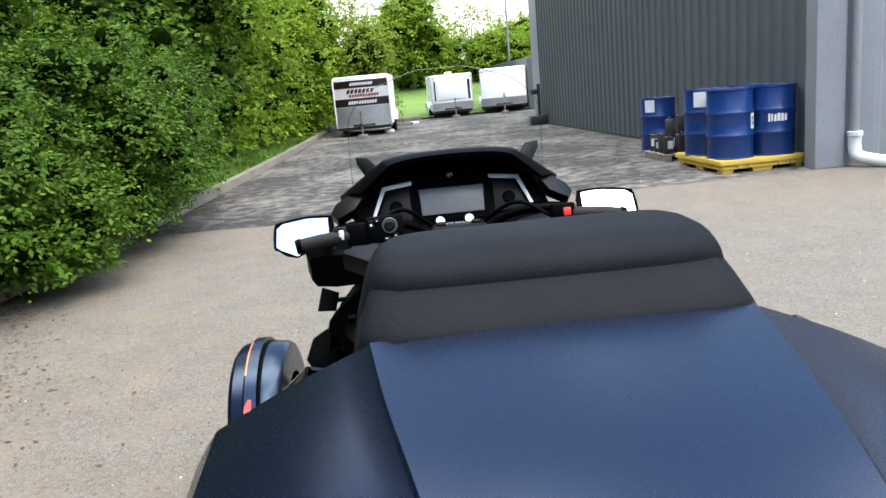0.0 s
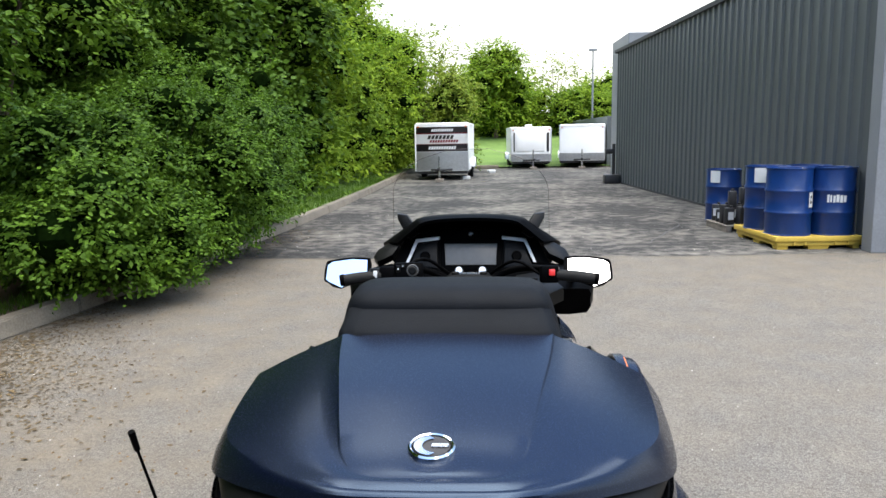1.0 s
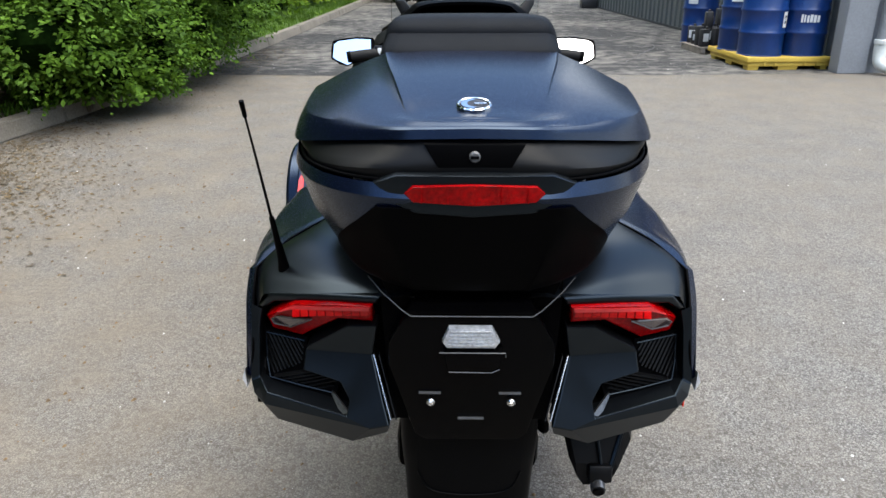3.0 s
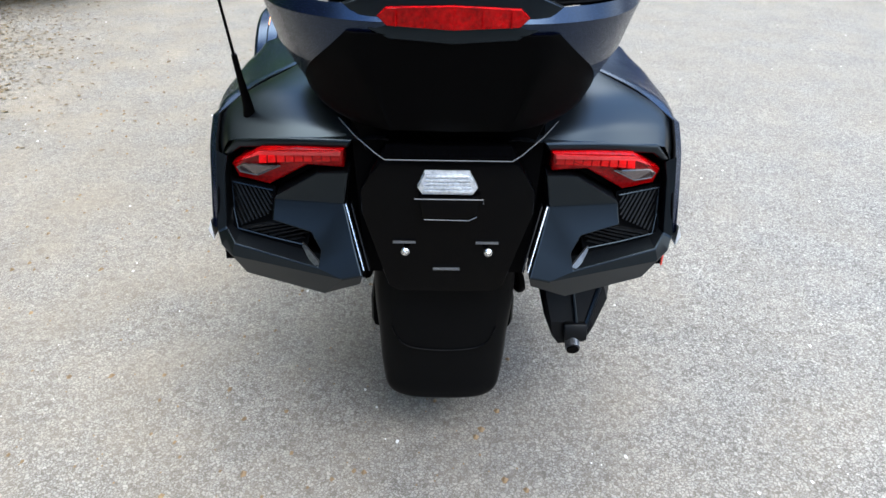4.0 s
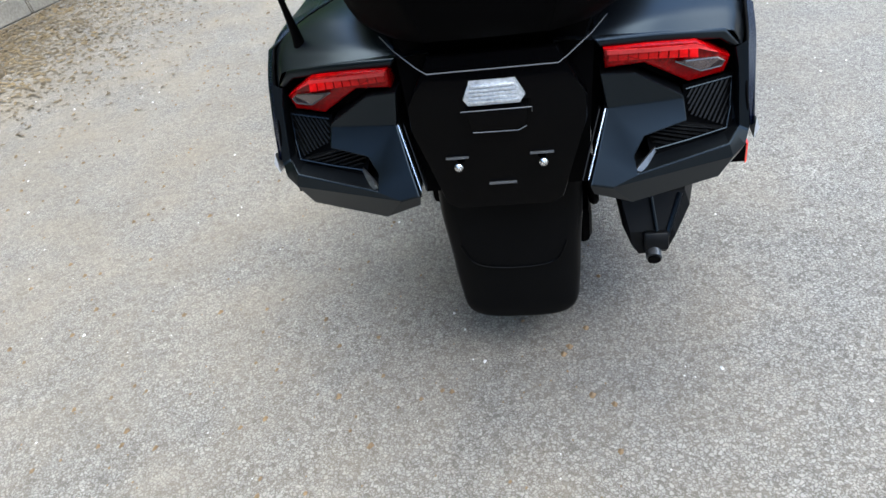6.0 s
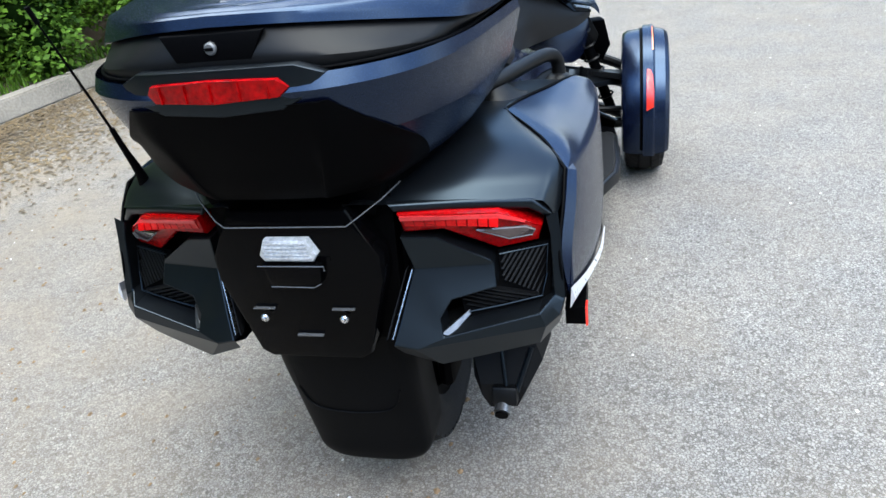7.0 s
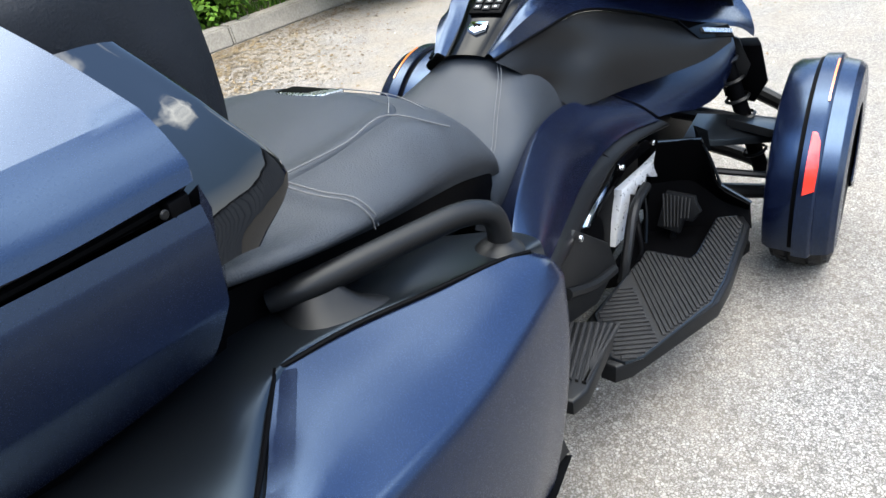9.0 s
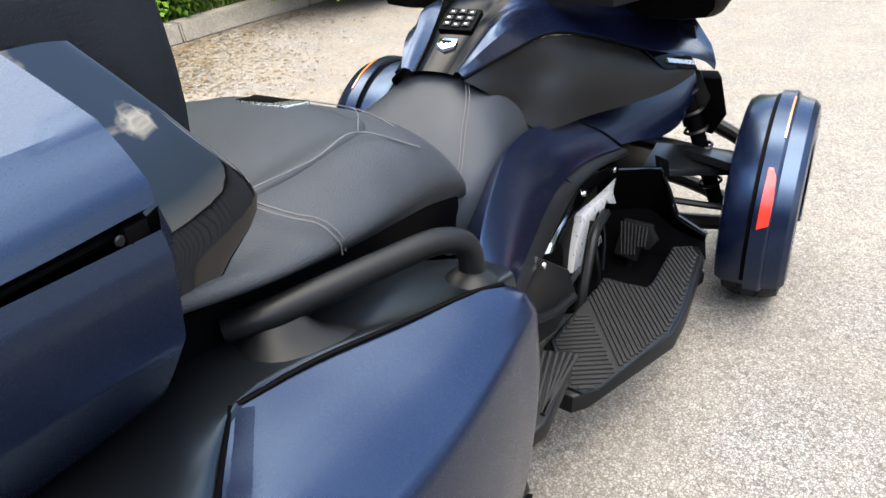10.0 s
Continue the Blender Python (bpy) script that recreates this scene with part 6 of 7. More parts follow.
    sh = part("shock_absorber", flip(tube([(0.32, 1.72, 0.72), (0.46, 1.78, 0.28)], 0.022, 12, 1), s), BLACK, bike)
    for i in range(7):
        part("spring_coil", flip(moved(lathe([(-0.006, 0.030), (0, 0.036), (0.006, 0.030)], 18, axis="z"), Matrix.Translation(Vector((0.335, 1.728, 0.67)).lerp(Vector((0.44, 1.772, 0.34)), i / 6)) @ Vector((0.14, 0.06, -0.44)).to_track_quat("Z", "Y").to_matrix().to_4x4()), s), MATTE, sh)
    part("air_duct", flip(slab([(0.343, 1.763, 0.647), (0.443, 1.739, 0.659), (0.466, 1.751, 0.554), (0.431, 1.774, 0.483), (0.343, 1.809, 0.483)], [(0.320, 1.833, 0.647), (0.419, 1.809, 0.659), (0.443, 1.821, 0.554), (0.408, 1.833, 0.483), (0.320, 1.880, 0.483)], 0.008), s), BLACK, bike)
    part("frame_side", flip(box(0.05, 0.22, 1.52, 2.05, 0.22, 0.64, 0.04), s), BLACK, bike)

# brake pedal
pq = [(0.29, 1.4, 0.371), (0.364, 1.4, 0.365), (0.368, 1.398, 0.347), (0.382, 1.394, 0.325), (0.362, 1.388, 0.295), (0.340, 1.388, 0.296), (0.331, 1.380, 0.259), (0.272, 1.380, 0.273)]
ped = part("brake_pedal", slab(pq, [(x, y + 0.018, z - 0.006) for x, y, z in pq], 0.004), MATTE, bike, "ribbed rubber brake pedal")
for i in range(8):
    a, b = Vector((0.284 + i * 0.0098, 1.3955, 0.364 - i * 0.0008)), Vector((0.277 + i * 0.0085 + 0.016, 1.3790 + 0.002 * (i > 5), 0.276 + i * 0.001 + (0.026 if i > 4 else 0)))
    part("rubber_rib", tube([a, b], 0.0024, 6, 1), RUBBER, ped)
part("pedal_arm", tube([(0.318, 1.405, 0.27), (0.306, 1.41, 0.22), (0.30, 1.42, 0.19)], 0.009, 8, 3), MATTE, ped)

# -- front wheels with their fenders --
for s in (1, -1):
    # each side's offset is placed to fit the camera's view
    fw = wheel("front_wheel", FX if s > 0 else -0.702, FA if s > 0 else FA + 0.03, 0.281, 0.160, 0.19, bike)
    a0, a1 = radians(-35), radians(204)
    prof = [(-0.090, 0.19), (-0.092, 0.27), (-0.087, 0.292), (-0.070, 0.303), (-0.012, 0.308), (-0.010, 0.308), (-0.008, 0.321), (0.030, 0.322), (0.036, 0.317), (0.038, 0.310), (0.076, 0.302), (0.091, 0.288), (0.095, 0.265), (0.093, 0.19)]
    bm = flip(lathe(prof, 60, a0, a1), s)
    bmesh.ops.solidify(bm, geom=bm.faces[:], thickness=0.004)
    fe = part("fender", bm, BLUE, fw, "satin dark blue front fender with a raised band", angle=28)
    fe.location = (0, 0, 0)

    def arc(x0, x1, r, b0, b1, n=10, t=0.006):
        return flip(lathe([(x0, r - t), (x0, r), (x1, r), (x1, r - t)], n, radians(b0), radians(b1)), s)
    rq = [(0.006, 139.5), (0.018, 139.5), (0.029, 144), (0.033, 155), (0.032, 166), (0.004, 168.5), (0.005, 155)]
    rq = [(a, radians(b)) for a, b in rq]
    part("reflector", flip(slab([(a, 0.3255 * math.cos(b), 0.3255 * math.sin(b)) for a, b in rq], [(a, 0.312 * math.cos(b), 0.312 * math.sin(b)) for a, b in rq], 0.001), s), RED_REFLECTOR, fw, "red reflector on the fender's rear")
    part("marker", arc(0.027, 0.032, 0.3245, 92, 124), AMBER, fw, "thin amber marker strip")
    part("band_groove", arc(-0.020, -0.010, 0.3105, -30, 200, 40), BLACK, fw)

# -- cockpit --
def dash_row(y, w, zt, drop, xo, zo):
    return both([(0, y, zt), (w * 0.6, y, zt - 0.003), (w, y, zt - drop * 0.25), (w + 0.03, y + 0.01, zt - drop * 0.6), (xo, y + 0.05, zo)])


rows = [dash_row(1.545, 0.165, 1.212, 0.05, 0.27, 1.118), dash_row(1.60, 0.185, 1.218, 0.05, 0.31, 1.112), dash_row(1.70, 0.19, 1.205, 0.05, 0.35, 1.09), dash_row(1.84, 0.17, 1.13, 0.05, 0.36, 1.04), dash_row(2.00, 0.14, 1.0, 0.05, 0.32, 0.92), dash_row(2.2, 0.1, 0.82, 0.04, 0.25, 0.76)]
visor = part("dash_visor", skin(rows, 4, 4, thick=-0.012), BLACK, bike, "matte black instrument visor", angle=50)
def dash_y(z):
    """The dash face leans back under the visor."""
    return 1.622 + 0.45 * (z - 1.0)


def on_dash(pts, out=0.0):
    return [(x, dash_y(z) - out, z) for x, z in pts]


face_q = [(-0.26, 1.125), (-0.15, 1.165), (0.15, 1.165), (0.26, 1.125), (0.305, 1.03), (0.28, 0.94), (-0.28, 0.94), (-0.305, 1.03)]
dash = part("dashboard", slab(on_dash(face_q), on_dash(face_q, -0.1), 0.0), BLACK, bike, "black dashboard with display and speakers")
q = [(-0.103, 1.108), (0.103, 1.108), (0.098, 1.030), (-0.098, 1.030)]
disp = part("display", slab(on_dash(q, 0.010), on_dash(q, -0.01), 0.003), SCREEN, dash, "wide display screen, painted grey for reflected sky")
q = [(-0.122, 1.128), (0.122, 1.128), (0.118, 1.008), (-0.118, 1.008)]
part("display_frame", slab(on_dash(q, 0.006), on_dash(q, -0.01), 0.004), BLACK, dash)
part("dash_emblem", disc(0.010, 0.004, pose(0, dash_y(1.145) - 0.004, 1.145, 66), 20, 0.001), STEEL, dash)
for s in (1, -1):
    q = [(0.130, 1.118), (0.205, 1.108), (0.236, 1.03), (0.130, 1.018)]
    sp = part("speaker", flip(slab(on_dash(q, 0.008), on_dash(q, -0.01), 0.003), s), MATTE, dash, "black speaker grille")
    part("speaker_cone", flip(disc(0.020, 0.006, pose(0.178, dash_y(1.062) - 0.008, 1.062, 66), 24, 0.004), s), BLACK, sp)
    # white paint stands in for the sky mirrored in the silver trim
    q = [(0.122, 1.136), (0.216, 1.126), (0.253, 1.040), (0.242, 1.040), (0.207, 1.115), (0.122, 1.125)]
    part("silver_trim", flip(slab(on_dash(q, 0.016), on_dash(q, -0.01), 0.001), s), WHITE_PAINT, dash, "trim strip round the speaker, painted white for reflected sky")
    part("wind_deflector", flip(slab([(0.195, 1.62, 1.158), (0.250, 1.67, 1.222), (0.290, 1.69, 1.226), (0.288, 1.68, 1.205), (0.262, 1.65, 1.165), (0.235, 1.63, 1.130)], [(0.195, 1.65, 1.158), (0.250, 1.70, 1.222), (0.290, 1.72, 1.226), (0.288, 1.71, 1.205), (0.262, 1.68, 1.165), (0.235, 1.66, 1.130)], 0.004), s), MATTE, bike, "small black wind deflector")
    part("fairing_lip", flip(slab([(0.275, 1.60, 1.112), (0.30, 1.66, 1.128), (0.37, 1.68, 1.085), (0.385, 1.66, 1.06), (0.36, 1.60, 1.05), (0.30, 1.58, 1.08)], [(0.275, 1.66, 1.10), (0.30, 1.72, 1.10), (0.37, 1.74, 1.05), (0.385, 1.70, 1.03), (0.36, 1.64, 1.02), (0.30, 1.64, 1.05)], 0.006), s), MATTE, bike)
    # inner fairing below the mirrors
    rows = [[(0.24, 1.40, 0.985), (0.33, 1.38, 0.985), (0.436, 1.487, 0.962), (0.442, 1.49, 0.92), (0.428, 1.475, 0.877), (0.30, 1.45, 0.88), (0.24, 1.44, 0.91)],
            [(0.25, 1.48, 1.01), (0.35, 1.47, 1.01), (0.446, 1.54, 0.978), (0.454, 1.54, 0.93), (0.438, 1.54, 0.868), (0.30, 1.52, 0.86), (0.24, 1.52, 0.91)],
            [(0.26, 1.62, 1.04), (0.36, 1.62, 1.03), (0.452, 1.64, 0.985), (0.462, 1.64, 0.93), (0.44, 1.64, 0.86), (0.30, 1.64, 0.84), (0.25, 1.64, 0.90)],
            [(0.22, 1.95, 0.95), (0.30, 1.95, 0.94), (0.36, 1.95, 0.90), (0.37, 1.95, 0.85), (0.34, 1.95, 0.78), (0.26, 1.95, 0.76), (0.20, 1.95, 0.80)]]
    part("inner_fairing", flip(skin(rows, 2, 3, ring=True, caps=True), s), BLACK, bike, "black inner fairing box", angle=40)
    q = [(0.105, 1.275, 0.992), (0.26, 1.30, 0.978), (0.335, 1.385, 0.990), (0.27, 1.50, 1.030), (0.17, 1.42, 1.030)]
    vp = part("vent_panel", flip(slab(q, [(x, y + 0.01, z - 0.05) for x, y, z in q], 0.004), s), MATTE, bike, "black panel with slots beside the bar")
    for k in range(5):
        a, b = Vector((0.135 + 0.012 * k, 1.300 + 0.022 * k, 0.9975 + 0.006 * k)), Vector((0.195 + 0.012 * k, 1.308 + 0.022 * k, 0.9935 + 0.006 * k))
        part("slot", flip(tube([a, b], 0.0035, 6, 1), s), BLACK, vp)
    vent = part("knee_vent", flip(slab([(0.20, 1.43, 0.995), (0.29, 1.46, 1.02), (0.28, 1.40, 0.985), (0.22, 1.36, 0.965)], [(0.20, 1.43, 0.975), (0.29, 1.46, 1.0), (0.28, 1.40, 0.965), (0.22, 1.36, 0.945)], 0.003), s), BLACK, bike)
    for i in range(5):
        part("vent_slat", flip(moved(box(0.215, 0.275, -0.003, 0.003, -0.003, 0.004), pose(0.0 + 0.004 * i, 1.375 + i * 0.014, 0.974 + i * 0.0075)), s), MATTE, vent)
    # mirror on its stalk beside the grip
    off = -0.008 if s > 0 else 0.008
    glass = [(0.352, 1.104), (0.41, 1.107), (0.480, 1.098), (0.497, 1.086), (0.499, 1.036), (0.486, 1.026), (0.440, 1.006), (0.350, 1.052)]

    def mirror_ring(k, y, lean):
        return [(0.43 + off + (x - 0.43) * k, y + 0.045 + lean * (z - 1.055), 1.051 + (z - 1.055) * k * 0.92) for x, z in glass]
    mr = part("mirror_housing", flip(skin([mirror_ring(0.98, 1.306, 0.62), mirror_ring(1.08, 1.303, 0.62), mirror_ring(1.07, 1.325, 0.5), mirror_ring(0.8, 1.375, 0.2), mirror_ring(0.4, 1.385, 0.0)], 2, 2, ring=True, caps=True), s), BLACK, bike, "black side mirror housing")
    g = mirror_ring(0.97, 1.302, 0.62)
    part("mirror_glass", flip(slab(g, [(x, y + 0.003, z) for x, y, z in g]), s), MIRROR, mr, "mirror glass reflecting the sky")
    part("mirror_arm", flip(tube([(0.42 + off, 1.41, 1.05), (0.39 + off, 1.45, 1.02), (0.36, 1.52, 1.0)], [0.014, 0.016, 0.02], 10, 4), s), BLACK, mr)

# handlebar
bar = part("handlebar", tube([(-0.31, 1.285, 1.060), (-0.24, 1.33, 1.070), (-0.15, 1.40, 1.05), (-0.06, 1.42, 1.01), (0.06, 1.42, 1.01), (0.15, 1.40, 1.05), (0.24, 1.33, 1.070), (0.31, 1.285, 1.055)], 0.012, 12, 5), BLACK, bike, "black handlebar with rubber grips")
part("bar_clamp", merge(box(-0.08, 0.08, 1.38, 1.45, 0.985, 1.035, 0.012), disc(0.014, 0.01, pose(-0.05, 1.41, 1.033), 14, 0.002), disc(0.014, 0.01, pose(0.05, 1.41, 1.033), 14, 0.002)), MATTE, bar)
part("clamp_plate", box(-0.05, 0.05, 1.405, 1.418, 1.034, 1.040, 0.001), STEEL, bar)
for s, dy in ((1, 0.0), (-1, 0.0)):
    grip = part("grip", flip(tube([(0.300, 1.283, 1.055), (0.37, 1.274, 1.050), (0.425, 1.266, 1.044)], [0.0185, 0.0195, 0.019], 16, 3), s), RUBBER, bar, "ribbed black rubber grip")
    part("grip_end", flip(tube([(0.425, 1.266, 1.044), (0.440, 1.264, 1.042)], [0.0215, 0.0195], 14, 1), s), BLACK, grip)
    sw = part("switch_housing", flip(moved(box(-0.032, 0.032, -0.028, 0.022, -0.03, 0.03, 0.008), pose(0.275, 1.295, 1.055, -10)), s), BLACK, bar, "black switch housing")
    part("lever", flip(tube([(0.29, 1.33, 1.04), (0.36, 1.335, 1.03), (0.43, 1.32, 1.02)], 0.007, 8, 3), s), BLACK, bar)
    if s > 0:
        part("red_kill_switch", moved(box(-0.010, 0.010, -0.006, 0.006, -0.011, 0.011, 0.003), pose(0.282, 1.265, 1.066, -10)), RED_SWITCH, sw, "red stop switch")
    else:
        cl = part("switch_pod", moved(box(-0.050, 0.050, -0.022, 0.022, -0.036, 0.034, 0.010), pose(-0.205, 1.285, 1.066, -12, 0, 8)), BLACK, bar, "black switch pod with a joystick")
        part("joystick", disc(0.014, 0.012, pose(-0.190, 1.266, 1.076, 80), 18, 0.003), MATTE, cl)
        part("joystick_ring", moved(lathe([(0, 0.014), (0.003, 0.019), (0, 0.021)], 20, axis="z"), pose(-0.190, 1.265, 1.076, 80)), EDGE_GREY, cl)
        for x, z, w, h in ((-0.238, 1.082, 0.007, 0.012), (-0.222, 1.092, 0.006, 0.005), (-0.236, 1.050, 0.008, 0.010), (-0.200, 1.044, 0.010, 0.005), (-0.176, 1.050, 0.006, 0.006)):
            part("button", box(x - w, x + w, 1.257, 1.264, z - h, z + h, 0.002), MATTE, cl)
            part("button_mark", box(x - w * 0.4, x + w * 0.4, 1.2562, 1.2574, z - h * 0.2, z + h * 0.3), PAPER, cl)
for a, b, c in (((-0.25, 1.31, 1.05), (-0.16, 1.36, 1.10), (-0.06, 1.44, 1.02)), ((0.25, 1.31, 1.05), (0.16, 1.36, 1.09), (0.06, 1.44, 1.02)), ((-0.26, 1.32, 1.04), (-0.20, 1.40, 1.03), (-0.10, 1.48, 0.98))):
    part("cable", tube([a, b, c], 0.006, 8, 6), BLACK, bar)
part("switch_block", moved(box(-0.022, 0.022, -0.02, 0.02, -0.03, 0.03, 0.006), pose(-0.318, 1.29, 1.05, -10)), MATTE, bar)
part("toggle", box(-0.325, -0.312, 1.262, 1.27, 1.05, 1.075, 0.002), PAPER, bar)
part("centre_knob", disc(0.016, 0.012, pose(-0.045, 1.60, 1.012, 66), 16, 0.003), STEEL, dash)
part("centre_knob", disc(0.016, 0.012, pose(0.045, 1.60, 1.012, 66), 16, 0.003), STEEL, dash)
kq = [(-0.016, 1.195, 1.016), (0.002, 1.20, 1.012), (0.022, 1.205, 0.955), (0.010, 1.200, 0.948), (-0.010, 1.195, 0.985)]
key = part("key_tag", slab(kq, [(x, y + 0.002, z) for x, y, z in kq]), YELLOW_TAG, bike, "yellow paper key tag")
part("key", tube([(-0.005, 1.205, 1.018), (0.02, 1.20, 1.005), (0.055, 1.20, 0.970)], 0.0035, 6, 2), STEEL, key)
part("key_ring", moved(lathe([(-0.0012, 0.011), (0, 0.0125), (0.0012, 0.011)], 18, axis="z"), pose(-0.004, 1.205, 1.022, 60)), STEEL, key)

# windscreen: a clear bowed sheet with a fine edge
def ws(u, v):
    """u from -1 to 1 across, v from 0 to 1 up."""
    w = 0.315 * (1 - 0.05 * v) * math.sqrt(max(0.0, 1 - max(0, (v - 0.55) / 0.45) ** 2.6 * 0.93))
    x = u * w
    return (x, 1.80 - 0.10 * v - 0.35 * x * x, 1.09 + 0.385 * v - 0.02 * v * (x / 0.3) ** 2)


rows = [[ws(u, v) for u in np.linspace(-1, 1, 21)] for v in np.linspace(0, 1, 15)]
screen = part("windscreen", skin(rows, 1, 1), WINDSCREEN, bike, "clear curved windscreen")
rimline = [ws(-1, v) for v in np.linspace(0, 1, 14)] + [ws(u, 1) for u in np.linspace(-0.8, 0.8, 7)] + [ws(1, v) for v in np.linspace(1, 0, 14)]
part("screen_edge", tube(rimline, 0.0008, 6, 2), SMOKE_LENS, screen)


# ---- drums, pallets and bottles by the wall ----
def build_drum(label, x, y, z, turn, sheen=None):
    e = thing("oil_drum", label, "drum", "blue drums by the wall", at=pose(x, y, z, 0, 0, turn))
    r, h = 0.286, 0.88
    prof = [(0.0, 0.0), (0.0, r - 0.01), (0.004, r + 0.004), (0.016, r + 0.004), (0.022, r - 0.004)]
    for zc in (0.30, 0.585):
        prof += [(zc - 0.030, r - 0.004), (zc - 0.014, r + 0.006), (zc, r + 0.010), (zc + 0.014, r + 0.006), (zc + 0.030, r - 0.004)]
    prof += [(h - 0.022, r - 0.004), (h - 0.016, r + 0.004), (h - 0.002, r + 0.004), (h, r - 0.002), (h - 0.004, r - 0.012), (h - 0.018, r - 0.014), (h - 0.020, 0.0)]
    part("drum_body", lathe(prof, 48, axis="z"), DRUM_BLUE, e)
    part("rim", lathe([(h - 0.004, r - 0.008), (h + 0.003, r - 0.003), (h + 0.001, r + 0.006), (h - 0.010, r + 0.007)], 48, axis="z"), STEEL if sheen else DRUM_BLUE, e, "worn bare rim")
    part("bung", disc(0.03, 0.012, pose(0.18, 0, h - 0.02), 12, 0.003), STEEL, e)
    part("bung", disc(0.016, 0.012, pose(-0.2, 0, h - 0.02), 12, 0.003), STEEL, e)
    return e


def wrap(r, a0, a1, z0, z1, n=10):
    """A label bent round a drum, facing -y at angle 270."""
    bm = bmesh.new()
    rows = [[bm.verts.new((r * math.cos(radians(a)), r * math.sin(radians(a)), z)) for z in (z0, z1)] for a in np.linspace(a0, a1, n)]
    for a, b in zip(rows, rows[1:]):
        bm.faces.new((a[0], b[0], b[1], a[1]))
    return bm


PZ = 0.162   # top of the spill pallet's deck
d1 = build_drum("blue steel drum with a white label on a yellow pallet", 4.14, 8.72, PZ, 0)
lb = part("paper_label", wrap(0.2885, 305, 325, 0.37, 0.57), PAPER, d1, "white paper label with a dark sign")
part("label_sign", wrap(0.2895, 310, 319, 0.42, 0.52), CRATE_BLACK, lb)
part("label_sign_middle", wrap(0.2900, 312, 317, 0.45, 0.49), PAPER, lb)
d2 = build_drum("blue steel drum with plain white lettering shapes", 4.70, 8.74, PZ, 0)
lb = None
for k, (a0, a1) in enumerate(((236, 241), (243, 247), (250, 255), (257, 264), (266, 273), (275, 282))):
    part("white_mark", wrap(0.2885, a0, a1, 0.435 + 0.004 * (k % 2), 0.535 - 0.006 * (k % 3)), PAPER, d2, "white painted mark")
d3 = build_drum("blue steel drum with a pale label behind the others", 4.09, 9.34, PZ, 0)
part("paper_label", wrap(0.2885, 215, 250, 0.66, 0.86), PAPER, d3)
d4 = build_drum("plain blue steel drum against the wall", 4.66, 9.36, PZ, 0)
d5 = build_drum("blue steel drum with a pale label standing on the asphalt", 4.28, 11.75, 0.004, 0)
part("paper_label", wrap(0.2885, 205, 240, 0.66, 0.86), PAPER, d5)

pal = thing("spill_pallet", "yellow plastic spill pallet carrying four drums", "pallet", at=pose(4.42, 9.06, 0.004, 0, 0, 2.4))
W2, D2 = 0.585, 0.68
part("deck", box(-W2, W2, -D2, D2, 0.118, 0.162, 0.012), YELLOW, pal)
part("rim", merge(box(-W2 - 0.015, W2 + 0.015, -D2 - 0.015, -D2 + 0.02, 0.105, 0.172, 0.008), box(-W2 - 0.015, W2 + 0.015, D2 - 0.02, D2 + 0.015, 0.105, 0.172, 0.008),
                  box(-W2 - 0.015, -W2 + 0.02, -D2, D2, 0.105, 0.172, 0.008), box(W2 - 0.02, W2 + 0.015, -D2, D2, 0.105, 0.172, 0.008)), YELLOW, pal)
for x0, x1 in ((-0.57, -0.40), (-0.17, 0.12), (0.40, 0.57)):
    for y0, y1 in ((-0.665, -0.48), (-0.12, 0.12), (0.48, 0.665)):
        part("foot", skin([[(x0 + 0.02, y0 + 0.02, 0), (x1 - 0.02, y0 + 0.02, 0), (x1 - 0.02, y1 - 0.02, 0), (x0 + 0.02, y1 - 0.02, 0)], [(x0, y0, 0.12), (x1, y0, 0.12), (x1, y1, 0.12), (x0, y1, 0.12)]], 1, 1, ring=True, caps=True), YELLOW, pal)
for x in (-0.36, -0.22, 0.17, 0.33):
    part("rib", box(x, x + 0.03, -D2 - 0.003, -D2 + 0.06, 0.055, 0.12, 0.004), YELLOW, pal)
part("skirt", box(-0.56, 0.56, -D2 + 0.012, -D2 + 0.05, 0.05, 0.12, 0.004), YELLOW, pal)
part("skirt", box(-W2 + 0.012, -W2 + 0.05, -0.66, 0.66, 0.05, 0.12, 0.004), YELLOW, pal)

wp = thing("wooden_pallet", "small weathered wooden pallet on the asphalt", "pallet", at=pose(4.15, 10.55, 0.004, 0, 0, 3))
for i in range(5):
    part("board", box(-0.38, 0.38, -0.42 + i * 0.18, -0.29 + i * 0.18, 0.085, 0.105, 0.003), WOOD_GREY, wp)
for x in (-0.36, -0.04, 0.28):
    part("bearer", box(x, x + 0.08, -0.42, 0.43, 0.0, 0.085, 0.004), WOOD_GREY, wp)
random.seed(5)
for i in range(13):
    x, y = 3.88 + 0.18 * (i % 4), 10.22 + 0.2 * (i // 4)
    h = random.uniform(0.2, 0.3)
    z = 0.109 if i < 9 else 0.109
    e = thing("oil_bottle", "black plastic oil bottle with a white label on a wooden pallet", "bottle", "bottles on the wooden pallet", at=pose(x, y, z, 0, 0, random.uniform(-30, 30)))
    part("bottle_body", box(-0.07, 0.07, -0.05, 0.05, 0, h, 0.02), CRATE_BLACK, e)
    part("bottle_cap", disc(0.022, 0.035, pose(0.03, 0, h - 0.002), 12, 0.004), CRATE_BLACK, e)
    if i % 3 != 1:
        part("bottle_label", box(-0.045, 0.045, -0.0525, -0.0505, h * 0.3, h * 0.75), PAPER, e)
